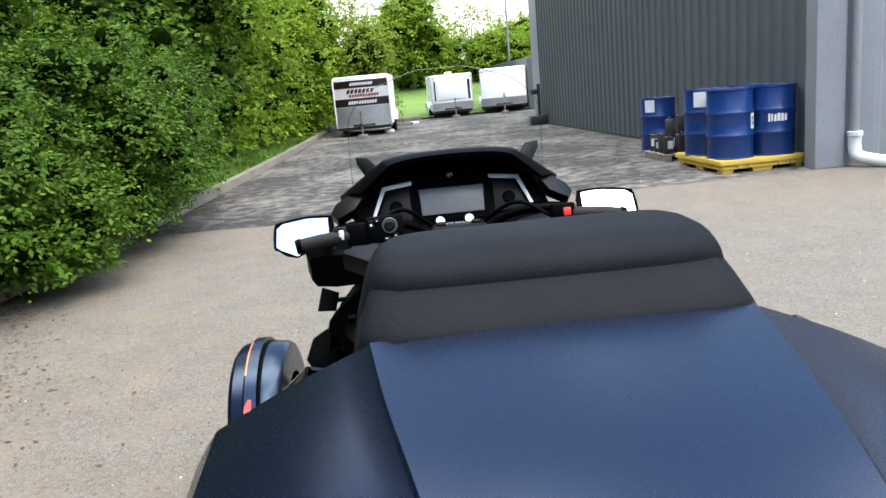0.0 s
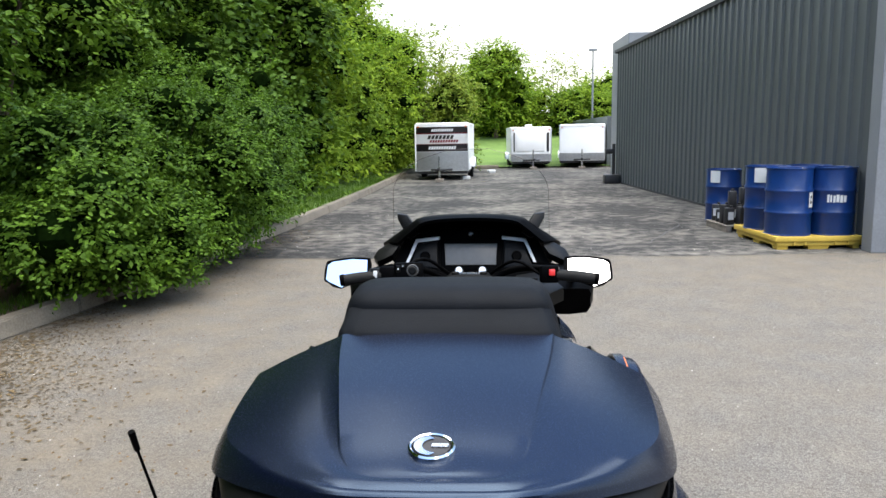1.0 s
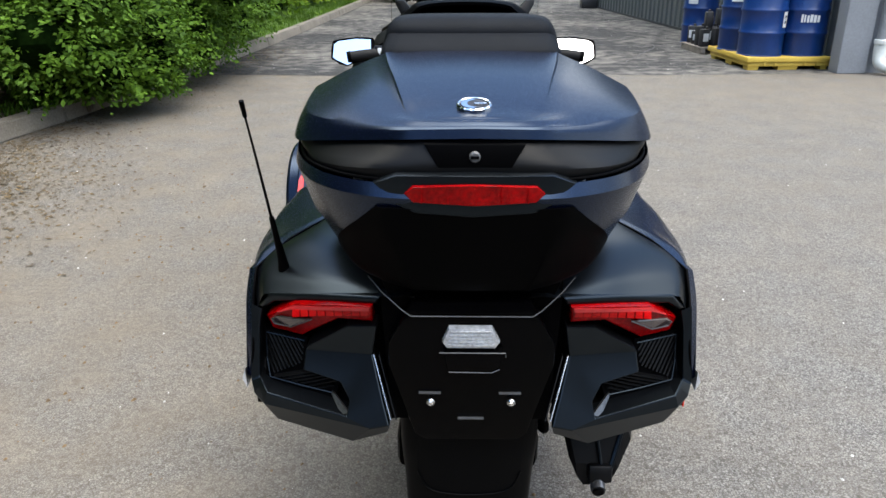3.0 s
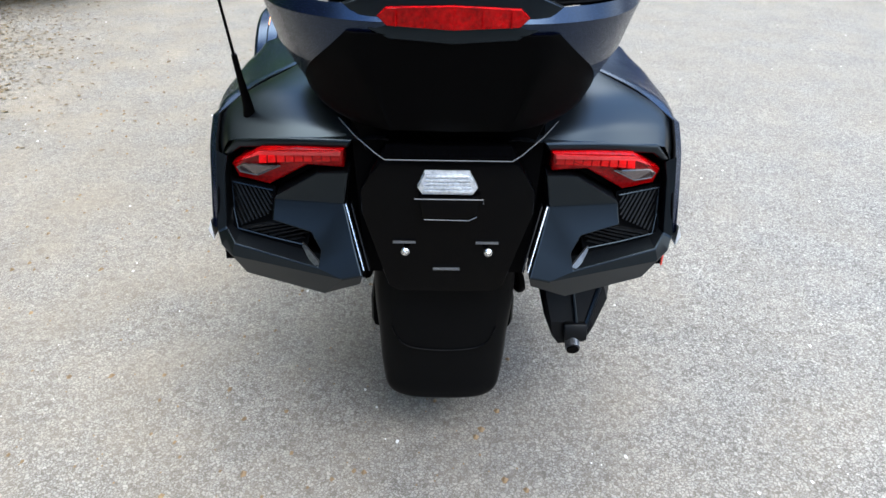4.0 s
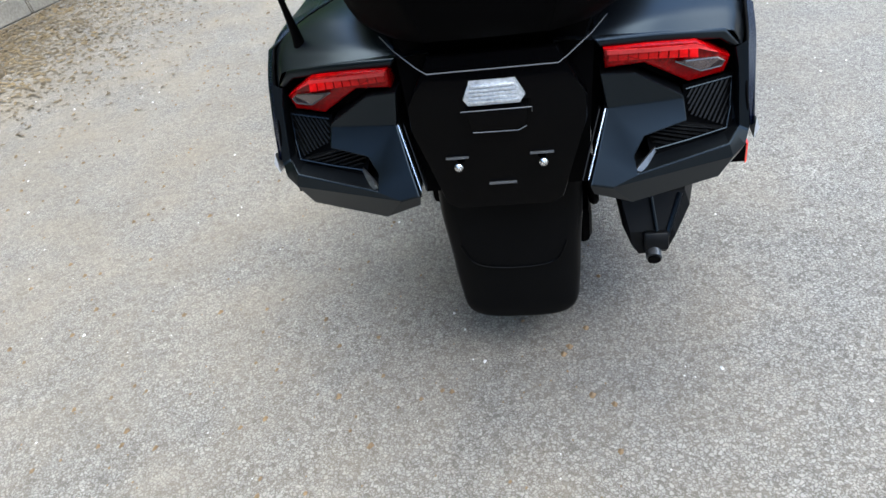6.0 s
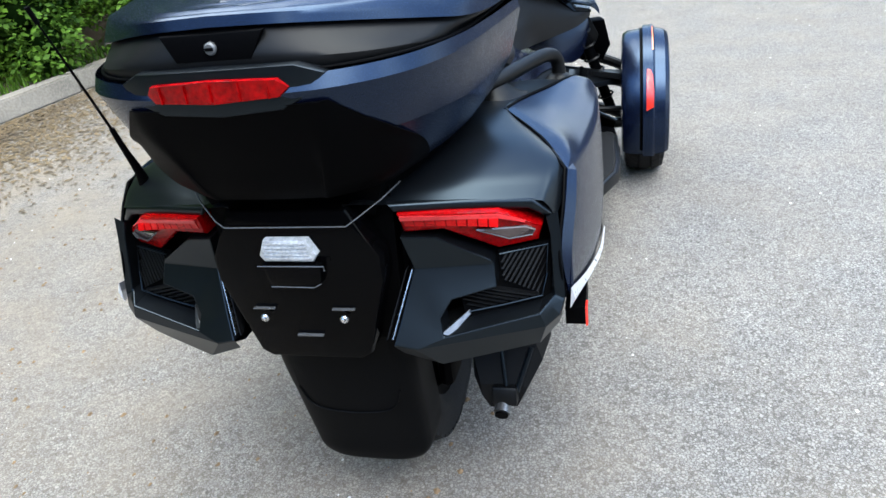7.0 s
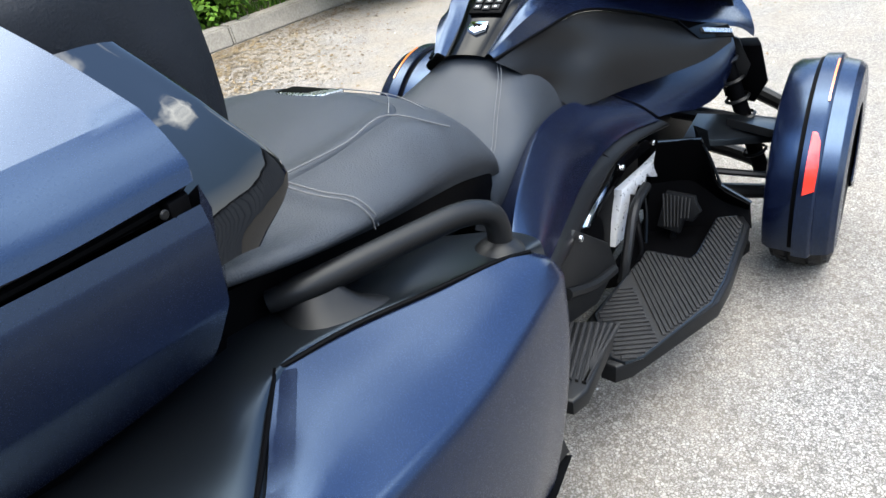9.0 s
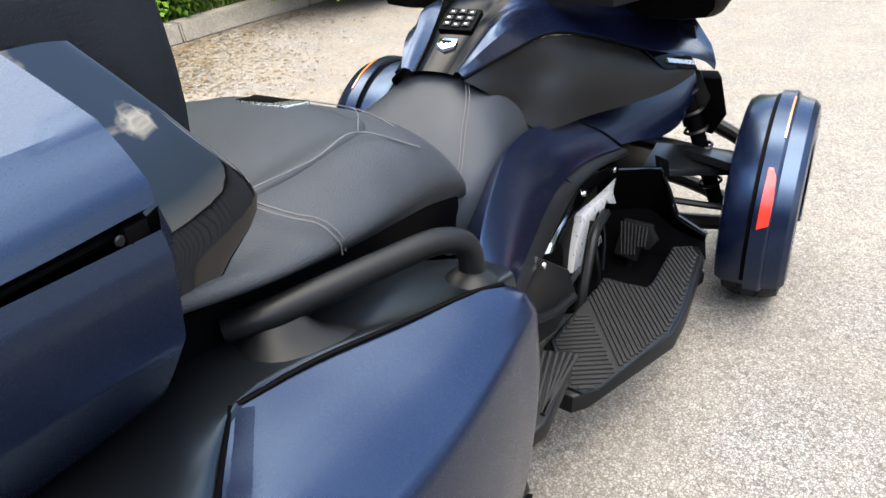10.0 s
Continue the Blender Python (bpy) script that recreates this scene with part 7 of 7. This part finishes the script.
for x, y, h in ((3.98, 10.4, 0.26), (4.2, 10.55, 0.30), (4.40, 10.42, 0.24)):
    e = thing("oil_bottle", "black plastic oil canister stacked on the bottles", "bottle", "bottles on the wooden pallet", at=pose(x, y, 0.109 + 0.245, 0, 0, 20 * x))
    part("bottle_body", box(-0.075, 0.075, -0.06, 0.06, 0, h, 0.02), CRATE_BLACK, e)
    part("bottle_cap", disc(0.022, 0.03, pose(0.03, 0, h - 0.002), 12, 0.004), CRATE_BLACK, e)
    part("bottle_label", box(-0.05, 0.05, -0.0625, -0.0605, h * 0.35, h * 0.8), PAPER, e)

# black block at the wall's far corner
blk = thing("bollard_base", "black weighted post base by the wall's corner", "post", at=pose(4.12, 21.6, 0.004))
part("foot", box(-0.24, 0.24, -0.2, 0.2, 0, 0.28, 0.04), CRATE_BLACK, blk)
part("pole", tube([(0.05, 0, 0.27), (0.05, 0, 1.2)], 0.05, 12, 1), CRATE_BLACK, blk)
part("arm", box(-0.20, 0.05, -0.04, 0.04, 0.9, 1.05, 0.02), CRATE_BLACK, blk)


# ---- trailers ----
def build_trailer(label, x, y, w, length, h, turn, wrapped=False, vee=0.0, slope=0.0):
    """A closed box trailer; its front, with the drawbar, faces -y."""
    e = thing("cargo_trailer", label, "trailer", "parked trailers", at=pose(x, y, 0.004, 0, 0, turn))
    z0, hw = 0.32, w / 2
    front = [(-hw, 0.0), (-hw * 0.86, -0.06), (0, -0.06 - vee), (hw * 0.86, -0.06), (hw, 0.0)]
    plan = front + [(hw, length), (-hw, length)]
    body = slab([(a, b + slope * (b < 0.1), h) for a, b in plan], [(a, b, z0) for a, b in plan], 0.05, 3)
    part("trailer_box", body, WHITE_PAINT, e)
    part("roof_edge", slab([(a * 1.008, b * 1.0 - 0.012 * (b < 0.1) + slope * (b < 0.1), h - 0.03) for a, b in plan], [(a * 1.008, b - 0.012 * (b < 0.1) + slope * (b < 0.1), h - 0.10) for a, b in plan]), WHITE_PAINT, e)

    def panel(z_lo, z_hi, out, a=0.98):
        def yy(z):
            return slope * (z - z0) / (h - z0)
        lo = [(-hw * a, -0.012 - out + yy(z_lo), z_lo), (-hw * 0.86, -0.06 - out + yy(z_lo), z_lo), (0, -0.06 - vee - out + yy(z_lo), z_lo), (hw * 0.86, -0.06 - out + yy(z_lo), z_lo), (hw * a, -0.012 - out + yy(z_lo), z_lo)]
        hi = [(p, q - yy(z_lo) + yy(z_hi), z_hi) for p, q, _ in lo]
        bm = bmesh.new()
        u, v = [bm.verts.new(p) for p in lo], [bm.verts.new(p) for p in hi]
        for i in range(4):
            bm.faces.new((u[i], u[i + 1], v[i + 1], v[i]))
        bmesh.ops.solidify(bm, geom=bm.faces[:], thickness=0.004)
        return bm
    part("stone_guard", panel(z0 + 0.02, z0 + (0.66 if wrapped else 0.34), 0.008, 1.0), ALU, e, "bright chequered aluminium stone guard")
    if wrapped:
        part("black_band", panel(1.0, 1.24, 0.012), BLACK_VINYL, e, "black printed band")
        part("white_band", panel(1.245, 1.60, 0.012), WHITE_PAINT, e)
        part("black_band", panel(1.61, 1.84, 0.012), BLACK_VINYL, e, "black printed band")
        part("red_line", panel(1.595, 1.63, 0.016), RED_VINYL, e)
        part("red_line", panel(1.235, 1.255, 0.016), RED_VINYL, e)

        def bars(z, hgt, x0, x1, n, material, lean=0.03, name="lettering_bar"):
            for i in range(n):
                a = x0 + (x1 - x0) * i / n
                b = a + (x1 - x0) / n * 0.74
                ya, yb = (-0.06 - 0.02 - vee * (1 - abs(q) / (hw * 0.86)) + slope * (z - z0) / (h - z0) for q in (a, b))
                quad = [(a, ya, z), (b, yb, z), (b + lean, yb, z + hgt), (a + lean, ya, z + hgt)]
                part(name, slab(quad, [(p, q + 0.006, r) for p, q, r in quad]), material, e)
        bars(1.68, 0.085, -0.36, 0.40, 10, PAPER)
        bars(1.42, 0.13, -0.50, 0.42, 7, BLACK_VINYL, 0.05)
        bars(1.30, 0.09, -0.42, 0.58, 11, RED_VINYL, 0.03)
        bars(1.07, 0.10, -0.46, 0.50, 11, PAPER)
    for s in (-1, 1):
        part("corner_post", box(s * hw - 0.02, s * hw + 0.02, -0.02, 0.03, z0, h - 0.05, 0.008), ALU if not wrapped else WHITE_PAINT, e)
        wy = length * 0.58
        for dy in (0,) if length < 3.6 else (-0.42, 0.42):
            part("tyre", moved(lathe([(-0.1, 0.19), (-0.1, 0.28), (-0.08, 0.32), (0.08, 0.32), (0.1, 0.28), (0.1, 0.19), (-0.1, 0.19)], 28), pose(s * (hw - 0.05), wy + dy, 0.32)), RUBBER, e)
        part("mudguard", moved(lathe([(-0.12, 0.39), (0.12, 0.39)], 14, radians(5), radians(175)), pose(s * (hw + 0.03), wy, 0.36)), ALU, e)
        part("marker_light", box(s * hw * 0.9 - 0.03, s * hw * 0.9 + 0.03, slope - 0.055 - 0.03, slope - 0.03, h - 0.16, h - 0.12, 0.005), AMBER, e)
    for s in (-1, 1):
        part("drawbar", tube([(s * 0.45, 0.2, 0.36), (0.0, -1.0 - vee, 0.40)], 0.04, 8, 1), CRATE_BLACK, e)
    part("coupler", box(-0.05, 0.05, -1.25 - vee, -0.95 - vee, 0.38, 0.48, 0.015), CRATE_BLACK, e)
    part("jack", tube([(0, -0.85 - vee, 0.02), (0, -0.85 - vee, 0.85)], 0.035, 10, 1), STEEL, e)
    part("jack_foot", box(-0.14, 0.14, -0.97 - vee, -0.72 - vee, 0.0, 0.10, 0.01), WOOD_GREY, e)
    part("chassis", box(-hw + 0.05, hw - 0.05, 0.0, length - 0.1, z0 - 0.10, z0 + 0.01), CRATE_BLACK, e)
    return e


build_trailer("white box trailer with a black and white printed front", -1.20, 24.6, 1.84, 3.4, 1.98, -3, True, 0.10, 0.10)
t2 = build_trailer("white box trailer with a metal lower front", 2.45, 32.6, 1.80, 3.0, 1.86, 2, False, 0.04, 0.04)
part("front_panel", box(-0.66, 0.62, -0.115, -0.095, 0.78, 1.66, 0.004), WHITE_PAINT, t2, "plain white front panel")
part("side_window", box(0.70, 0.80, -0.075, -0.055, 0.75, 1.60), BLACK_VINYL, t2)
part("side_window", box(-0.80, -0.74, -0.075, -0.055, 0.75, 1.60), BLACK_VINYL, t2)
part("roof_vent", box(-0.15, 0.15, 1.0, 1.4, 1.84, 1.98, 0.03), WHITE_PAINT, t2)
build_trailer("plain white V-nosed box trailer turned aside", 4.75, 32.7, 2.0, 4.2, 1.95, -8, False, 0.22, 0.0)
for x, y in ((0.6, 29.3), (-0.4, 24.9)):
    e = thing("wheel_chock", "small pale block lying on the asphalt", "block", at=pose(x, y, 0.004, 0, 0, 25))
    part("block", box(-0.15, 0.15, -0.1, 0.1, 0, 0.12, 0.02), PAPER, e)
mp = thing("lamp_post", "thin grey lamp post behind the hedge", "lamp post", at=pose(7.2, 46.0, 1.4))
part("pole", tube([(0, 0, 0), (0, 0, 5.2)], [0.07, 0.05], 10, 1), TRIM_GREY, mp)
part("lamp_head", box(-0.25, 0.25, -0.1, 0.1, 5.15, 5.3, 0.03), TRIM_GREY, mp)
tagged(part("far_building", box(6.0, 40.0, 33.5, 50.0, 0, 2.3, 0.02), WALL_GREY, None, smooth=False), "dark low wall beyond the trailers", "wall", kind="structure")


# ---- plants ----
rng = np.random.default_rng(7)


def leaf_cloud(lumps, count, size, droop=0.25, shell=0.45):
    """Leaves, each a small folded blade, set on both sides of short twigs that grow out of many lumps (x, y, z, rx, ry, rz)."""
    L = np.array(lumps, float)
    area = (L[:, 3] * L[:, 4] * L[:, 5]) ** (2 / 3)
    per = 9
    twigs = max(1, count // per)
    pick = rng.choice(len(L), twigs, p=area / area.sum())
    d = rng.normal(size=(twigs, 3))
    d /= np.linalg.norm(d, axis=1)[:, None]
    r = shell + (1.12 - shell) * rng.random(twigs) ** 0.7
    base = L[pick, :3] + d * r[:, None] * L[pick, 3:]
    # twigs reach out and up, then bow
    way = d + rng.normal(size=(twigs, 3)) * 0.5 + np.array([0, 0, 0.45])
    way /= np.linalg.norm(way, axis=1)[:, None]
    reach = size * (2.6 + 3.2 * rng.random(twigs))
    f = np.tile((np.arange(per) + 0.6) / per, twigs)
    k = np.repeat(np.arange(twigs), per)
    c = base[k] + way[k] * (reach[k] * f)[:, None]
    c[:, 2] -= 0.35 * reach[k] * f * f
    c += rng.normal(size=c.shape) * size * 0.12
    side = np.cross(way, np.array([0, 0, 1.0]) + rng.normal(size=(twigs, 3)) * 0.35)
    side /= np.linalg.norm(side, axis=1)[:, None] + 1e-9
    hand = np.where(np.arange(len(k)) % 2 == 0, 1.0, -1.0)[:, None]
    a = side[k] * hand * 0.9 + way[k] * 0.55 + rng.normal(size=c.shape) * 0.28
    a /= np.linalg.norm(a, axis=1)[:, None]
    a[:, 2] -= droop
    n = np.array([0, 0, 0.9]) + d[k] * 0.7 + rng.normal(size=c.shape) * 0.4
    b = np.cross(n, a)
    b /= np.linalg.norm(b, axis=1)[:, None]
    n = np.cross(a, b)
    s = size * (0.55 + 0.7 * rng.random(len(k)))[:, None]
    v = np.stack([c, c + a * s * 0.5 + b * s * 0.30 + n * s * 0.06, c + a * s, c + a * s * 0.5 - b * s * 0.30 + n * s * 0.06], 1)
    v = v[v[:, :, 2].min(1) > 0.02].reshape(-1, 3)
    return v, np.arange(len(v)).reshape(-1, 4)


def crown(name, lumps, count, size, material, parent, label="", **kw):
    v, q = leaf_cloud(lumps, count, size, **kw)
    me = bpy.data.meshes.new(name)
    me.vertices.add(len(v))
    me.vertices.foreach_set("co", v.ravel())
    me.loops.add(q.size)
    me.loops.foreach_set("vertex_index", q.ravel())
    me.polygons.add(len(q))
    me.polygons.foreach_set("loop_start", np.arange(0, q.size, 4))
    me.update(calc_edges=True)
    me.materials.append(material)
    ob = new(name, me)
    ob.parent = parent
    ob["kind"] = "stuff"
    return ob


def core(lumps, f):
    """A near-black uneven mass that paints in the shade between the leaves."""
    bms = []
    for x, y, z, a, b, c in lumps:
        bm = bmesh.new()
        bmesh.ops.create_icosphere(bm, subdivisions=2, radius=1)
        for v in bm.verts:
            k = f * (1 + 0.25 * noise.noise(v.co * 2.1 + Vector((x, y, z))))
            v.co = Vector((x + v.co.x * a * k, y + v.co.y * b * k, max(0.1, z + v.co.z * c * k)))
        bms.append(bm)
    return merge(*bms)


def lumps_of(x, y, z0, z1, rx, ry, n, r):
    out = []
    for i in range(n):
        a, t = 2 * math.pi * rng.random(), rng.random()
        k = math.sqrt(rng.random()) * (1 - 0.45 * abs(2 * t - 0.9))
        rr = r * (0.5 + 1.0 * rng.random())
        out.append((x + rx * k * math.cos(a), y + ry * k * math.sin(a), z0 + (z1 - z0) * t, rr, rr, rr * 0.85))
    return out


def plant(name, label, category, x, y, z, h, rx, ry, n, r, leaves, size, material, group="", low=0.35, fill=0.72, trunk=0.07, inner=True, shell=0.4):
    e = thing(name, label, category, group, at=pose(x, y, z))
    lumps = lumps_of(0, 0, low, h - r * 0.6, rx, ry, n, r)
    crown("crown", lumps, leaves, size, material, e, shell=shell)
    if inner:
        # opaque dark cores stand in for shade between the leaves
        part("painted_crown_shade", core(lumps, fill), CROWN_SHADE, e)
    stems = []
    for i in range(5 if trunk < 0.05 else 1):
        a = rng.random() * 6.28
        stems.append(tube([(0.05 * math.cos(a), 0.05 * math.sin(a), -0.1), (0.12 * math.cos(a), 0.12 * math.sin(a), h * 0.35), (0.3 * rx * math.cos(a), 0.3 * ry * math.sin(a), h * 0.75)], [trunk, trunk * 0.75, trunk * 0.3], 8, 3))
    part("trunk" if trunk >= 0.05 else "stem", merge(*stems), BARK, e)
    for lx, ly, lz, *_ in lumps[:6]:
        part("limb", tube([(0, 0, h * 0.3), (lx * 0.5, ly * 0.5, (lz + h * 0.3) / 2 + 0.1), (lx, ly, lz)], [trunk * 0.5, trunk * 0.35, trunk * 0.12], 6, 3), BARK, e)
    return e


# shrubs that hang over the kerb
for i, (y, out, h, rr) in enumerate(((-4.5, 0.9, 1.5, 0.9), (-2.6, 1.0, 1.7, 0.9), (-0.8, 0.9, 1.5, 0.9), (0.9, 0.95, 1.5, 0.85), (2.4, 0.85, 1.35, 0.8), (3.8, 0.95, 1.6, 0.9), (5.6, 0.05, 1.75, 0.95), (7.0, 0.0, 2.0, 1.0), (8.7, 0.30, 2.4, 1.1), (10.4, 0.75, 2.5, 1.15))):
    plant("bush", "dense green leafy shrub hanging over the kerb", "bush", kerb_x(y) - out, y, 0.12, h, rr, rr * 1.15, 52, 0.25, 52000 if 2 < y < 9.5 else 14000, 0.056 if 2 < y < 9.5 else 0.09, LEAF_BUSH, "shrubs along the kerb", low=0.05, fill=0.70, trunk=0.025)
# taller growth behind; beyond y 17 the leaves are painted brighter as if sunlit
for i, (y, out, h, rr) in enumerate(((-4.0, 3.4, 5.5, 1.9), (-0.5, 3.3, 5.8, 1.9), (2.5, 3.0, 5.2, 1.8), (5.2, 2.5, 4.6, 1.6), (7.6, 2.3, 5.4, 1.6), (10.2, 2.6, 5.6, 1.6), (12.8, 2.3, 6.2, 1.7), (15.4, 2.0, 6.2, 1.7), (18.2, 1.9, 6.4, 1.7), (21.2, 1.9, 6.4, 1.7), (24.3, 1.9, 6.2, 1.7), (27.5, 1.5, 5.6, 1.7), (30.5, 0.9, 5.4, 1.7), (33.5, 1.6, 6.4, 1.8))):
    plant("tree", "leafy green roadside tree with foliage down to the ground", "tree", kerb_x(y) - out, y, 0.2, h, rr, rr * 1.1, 80, 0.40, 48000 if 0 < y < 12 else 26000, 0.085 if y < 12 else 0.15, LEAF_SUNLIT if y > 17 else LEAF_TREE if i % 3 else LEAF_BUSH, "trees behind the kerb", low=0.3, fill=0.68, trunk=0.09)
# further back row closes the gaps; its unseen tops are raised to block sky light
for i, y in enumerate(np.arange(-6, 34, 3.6)):
    plant("tree", "green tree in the back row, its unseen top raised to block sky", "tree", kerb_x(float(y)) - 5.8 + 0.5 * math.sin(i * 2.1), float(y), 0.3, 10.6 + 1.2 * math.sin(i * 1.7), 2.3, 2.4, 56, 0.85, 17000, 0.26, LEAF_TREE, "trees of the back row", low=1.0, fill=0.76, trunk=0.13)
# behind the trailers
plant("tree", "young yellow-green tree behind the printed trailer", "tree", -1.1, 30.5, 0.0, 4.3, 0.9, 0.9, 30, 0.42, 12000, 0.15, LEAF_LIGHT, low=0.6, fill=0.6, trunk=0.07)
plant("tree", "light green tree with thin open crown", "tree", -2.5, 34.5, 0.1, 7.2, 1.7, 1.5, 26, 0.5, 3600, 0.15, LEAF_LIGHT, low=3.2, inner=False, trunk=0.1)
plant("tree", "round green tree on the lawn", "tree", 1.2, 46.0, 1.3, 5.6, 2.3, 2.0, 70, 0.62, 26000, 0.20, LEAF_SUNLIT, low=1.6, fill=0.5, trunk=0.14)
plant("tree", "pale tree with a thin spring crown", "tree", 5.7, 54.0, 1.4, 5.6, 2.4, 1.6, 26, 0.5, 1500, 0.22, LEAF_LIGHT, low=2.6, inner=False, trunk=0.1)
plant("tree", "green tree at the corner of the building", "tree", 8.5, 52.0, 1.4, 3.9, 1.8, 1.6, 30, 0.7, 6000, 0.26, LEAF_SUNLIT, low=1.2, trunk=0.12)
for i, x in enumerate(np.arange(-10.0, 16.0, 2.3)):
    plant("hedge_bush", "rounded green hedge bush along the lawn", "bush", float(x), 47.5 + 0.6 * math.sin(i * 2.3), 1.30, 2.75 + 0.3 * math.sin(i * 1.3), 1.8, 0.9, 50, 0.48, 12000, 0.18, LEAF_SUNLIT, "hedge behind the lawn", low=0.2, fill=0.6, trunk=0.04)
for i, x in enumerate(np.arange(-24.0, 60.0, 7.0)):
    plant("tree", "distant green tree beyond the lawn", "tree", float(x), 75.0 + 4 * math.sin(i), -0.05, 5.5 + 0.8 * math.sin(i * 2.2), 3.6, 2.4, 26, 1.1, 3000, 0.5, LEAF_TREE, "distant trees", low=1.0, trunk=0.2)


# grass blades along the strip behind the kerb and at the soil's edge
def blades(name, n, x0, x1, y0, y1, hgt, label, material):
    y = rng.uniform(y0, y1, n)
    x = np.array([kerb_x(float(t)) for t in y]) - rng.uniform(x0, x1, n)
    a = rng.uniform(0, 6.28, n)
    hh = hgt * (0.5 + rng.random(n))
    w = 0.006
    base = np.stack([x, y, np.full(n, 0.125)], 1)
    side = np.stack([np.cos(a) * w, np.sin(a) * w, np.zeros(n)], 1)
    tip = base + np.stack([np.sin(a) * hh * 0.4, -np.cos(a) * hh * 0.4, hh], 1)
    v = np.stack([base - side, base + side, tip], 1).reshape(-1, 3)
    me = raw_mesh(name, v.tolist(), np.arange(len(v)).reshape(-1, 3).tolist(), material)
    return tagged(new(name, me), label, "grass", kind="stuff")


blades("grass_blades", 14000, 0.17, 2.0, 11.0, 26.0, 0.10, "short mown grass blades behind the kerb", LEAF_TREE)
blades("weeds", 2500, 0.17, 0.5, 1.0, 9.0, 0.10, "weeds between the kerb and the shrubs", LEAF_BUSH)

# dry leaves and twigs blown along the kerb
n = 19000
heaped = rng.random(n)
y = np.where(heaped < 0.5, rng.normal(2.3, 0.75, n), np.where(heaped < 0.75, rng.normal(1.6, 1.4, n), rng.uniform(-2, 11, n)))
x = np.array([kerb_x(float(t)) for t in y]) + np.abs(rng.normal(0, 1.0, n)) * np.where(heaped < 0.5, 0.66, 0.34) + 0.02
a = rng.uniform(0, 6.28, n)
s = rng.uniform(0.006, 0.022, n)
c = np.stack([x, y, np.full(n, 0.006)], 1)
u = np.stack([np.cos(a), np.sin(a), rng.uniform(-0.2, 0.2, n)], 1) * s[:, None]
w = np.stack([-np.sin(a), np.cos(a), rng.uniform(0, 0.5, n)], 1) * s[:, None] * 0.5
v = np.stack([c - u, c + w, c + u, c - w * np.array([1, 1, 0])], 1).reshape(-1, 3)
v[:, 2] = np.maximum(v[:, 2], 0.002)
LITTER = mat("dry_leaves", (0.045, 0.030, 0.016), 0.9, 0, 0.5, 3, 60, second=(0.150, 0.100, 0.042))
tagged(new("leaf_litter", raw_mesh("leaf_litter", v.tolist(), np.arange(len(v)).reshape(-1, 4).tolist(), LITTER)), "dry brown leaves and twigs along the kerb", "leaf litter", kind="stuff")
# loose chips and crumbs on the paving
def crumbs(name, n, x0, x1, y0, y1, size, material, label):
    k = rng.random((n, 2))
    px, py = x0 + (x1 - x0) * k[:, 0], y0 + (y1 - y0) * k[:, 1] ** 1.2
    rad = size * (0.35 + rng.random(n) ** 3)
    turn = rng.random(n) * 6.28
    verts, faces = [], []
    for x, y, r, a in zip(px, py, rad, turn):
        b = len(verts)
        for q in range(5):
            verts.append((x + r * math.cos(a + q * 1.2566) * (0.7 + 0.3 * math.sin(q * 2 + a)), y + r * math.sin(a + q * 1.2566), 0.0005))
        verts.append((x + 0.2 * r, y, 0.0005 + r * 0.7))
        faces += [(b + q, b + (q + 1) % 5, b + 5) for q in range(5)]
    return tagged(new(name, raw_mesh(name, verts, faces, material)), label, name.replace("_", " "), kind="stuff")


CRUMB_PALE = mat("pale_stone_chips", (0.42, 0.41, 0.39), 0.9, 0, 0.4, 3, 60)
CRUMB_BROWN = mat("brown_crumbs", (0.13, 0.085, 0.045), 0.95, 0, 0.5, 3, 60)
crumbs("loose_chips", 1000, -3.8, 4.5, -2.5, 7.8, 0.006, CRUMB_PALE, "loose pale stone chips on the chip seal")
crumbs("brown_crumbs", 3600, -4.2, 0.2, -1.0, 8.0, 0.009, CRUMB_BROWN, "brown bits of bark and leaf on the chip seal")
crumbs("grey_chips", 700, -2.8, 4.4, 8.2, 20.0, 0.014, CRUMB_PALE, "loose pale stones on the old asphalt")

# an unseen wall added behind the camera, to keep low sky off rear faces
build_wall("sky_block_wall", (-14.0, -7.0), (22.0, -7.0), 3.8, 0.40, 0.03, SKY_BLOCKER, "unseen dark ribbed wall added behind the camera to block sky light")
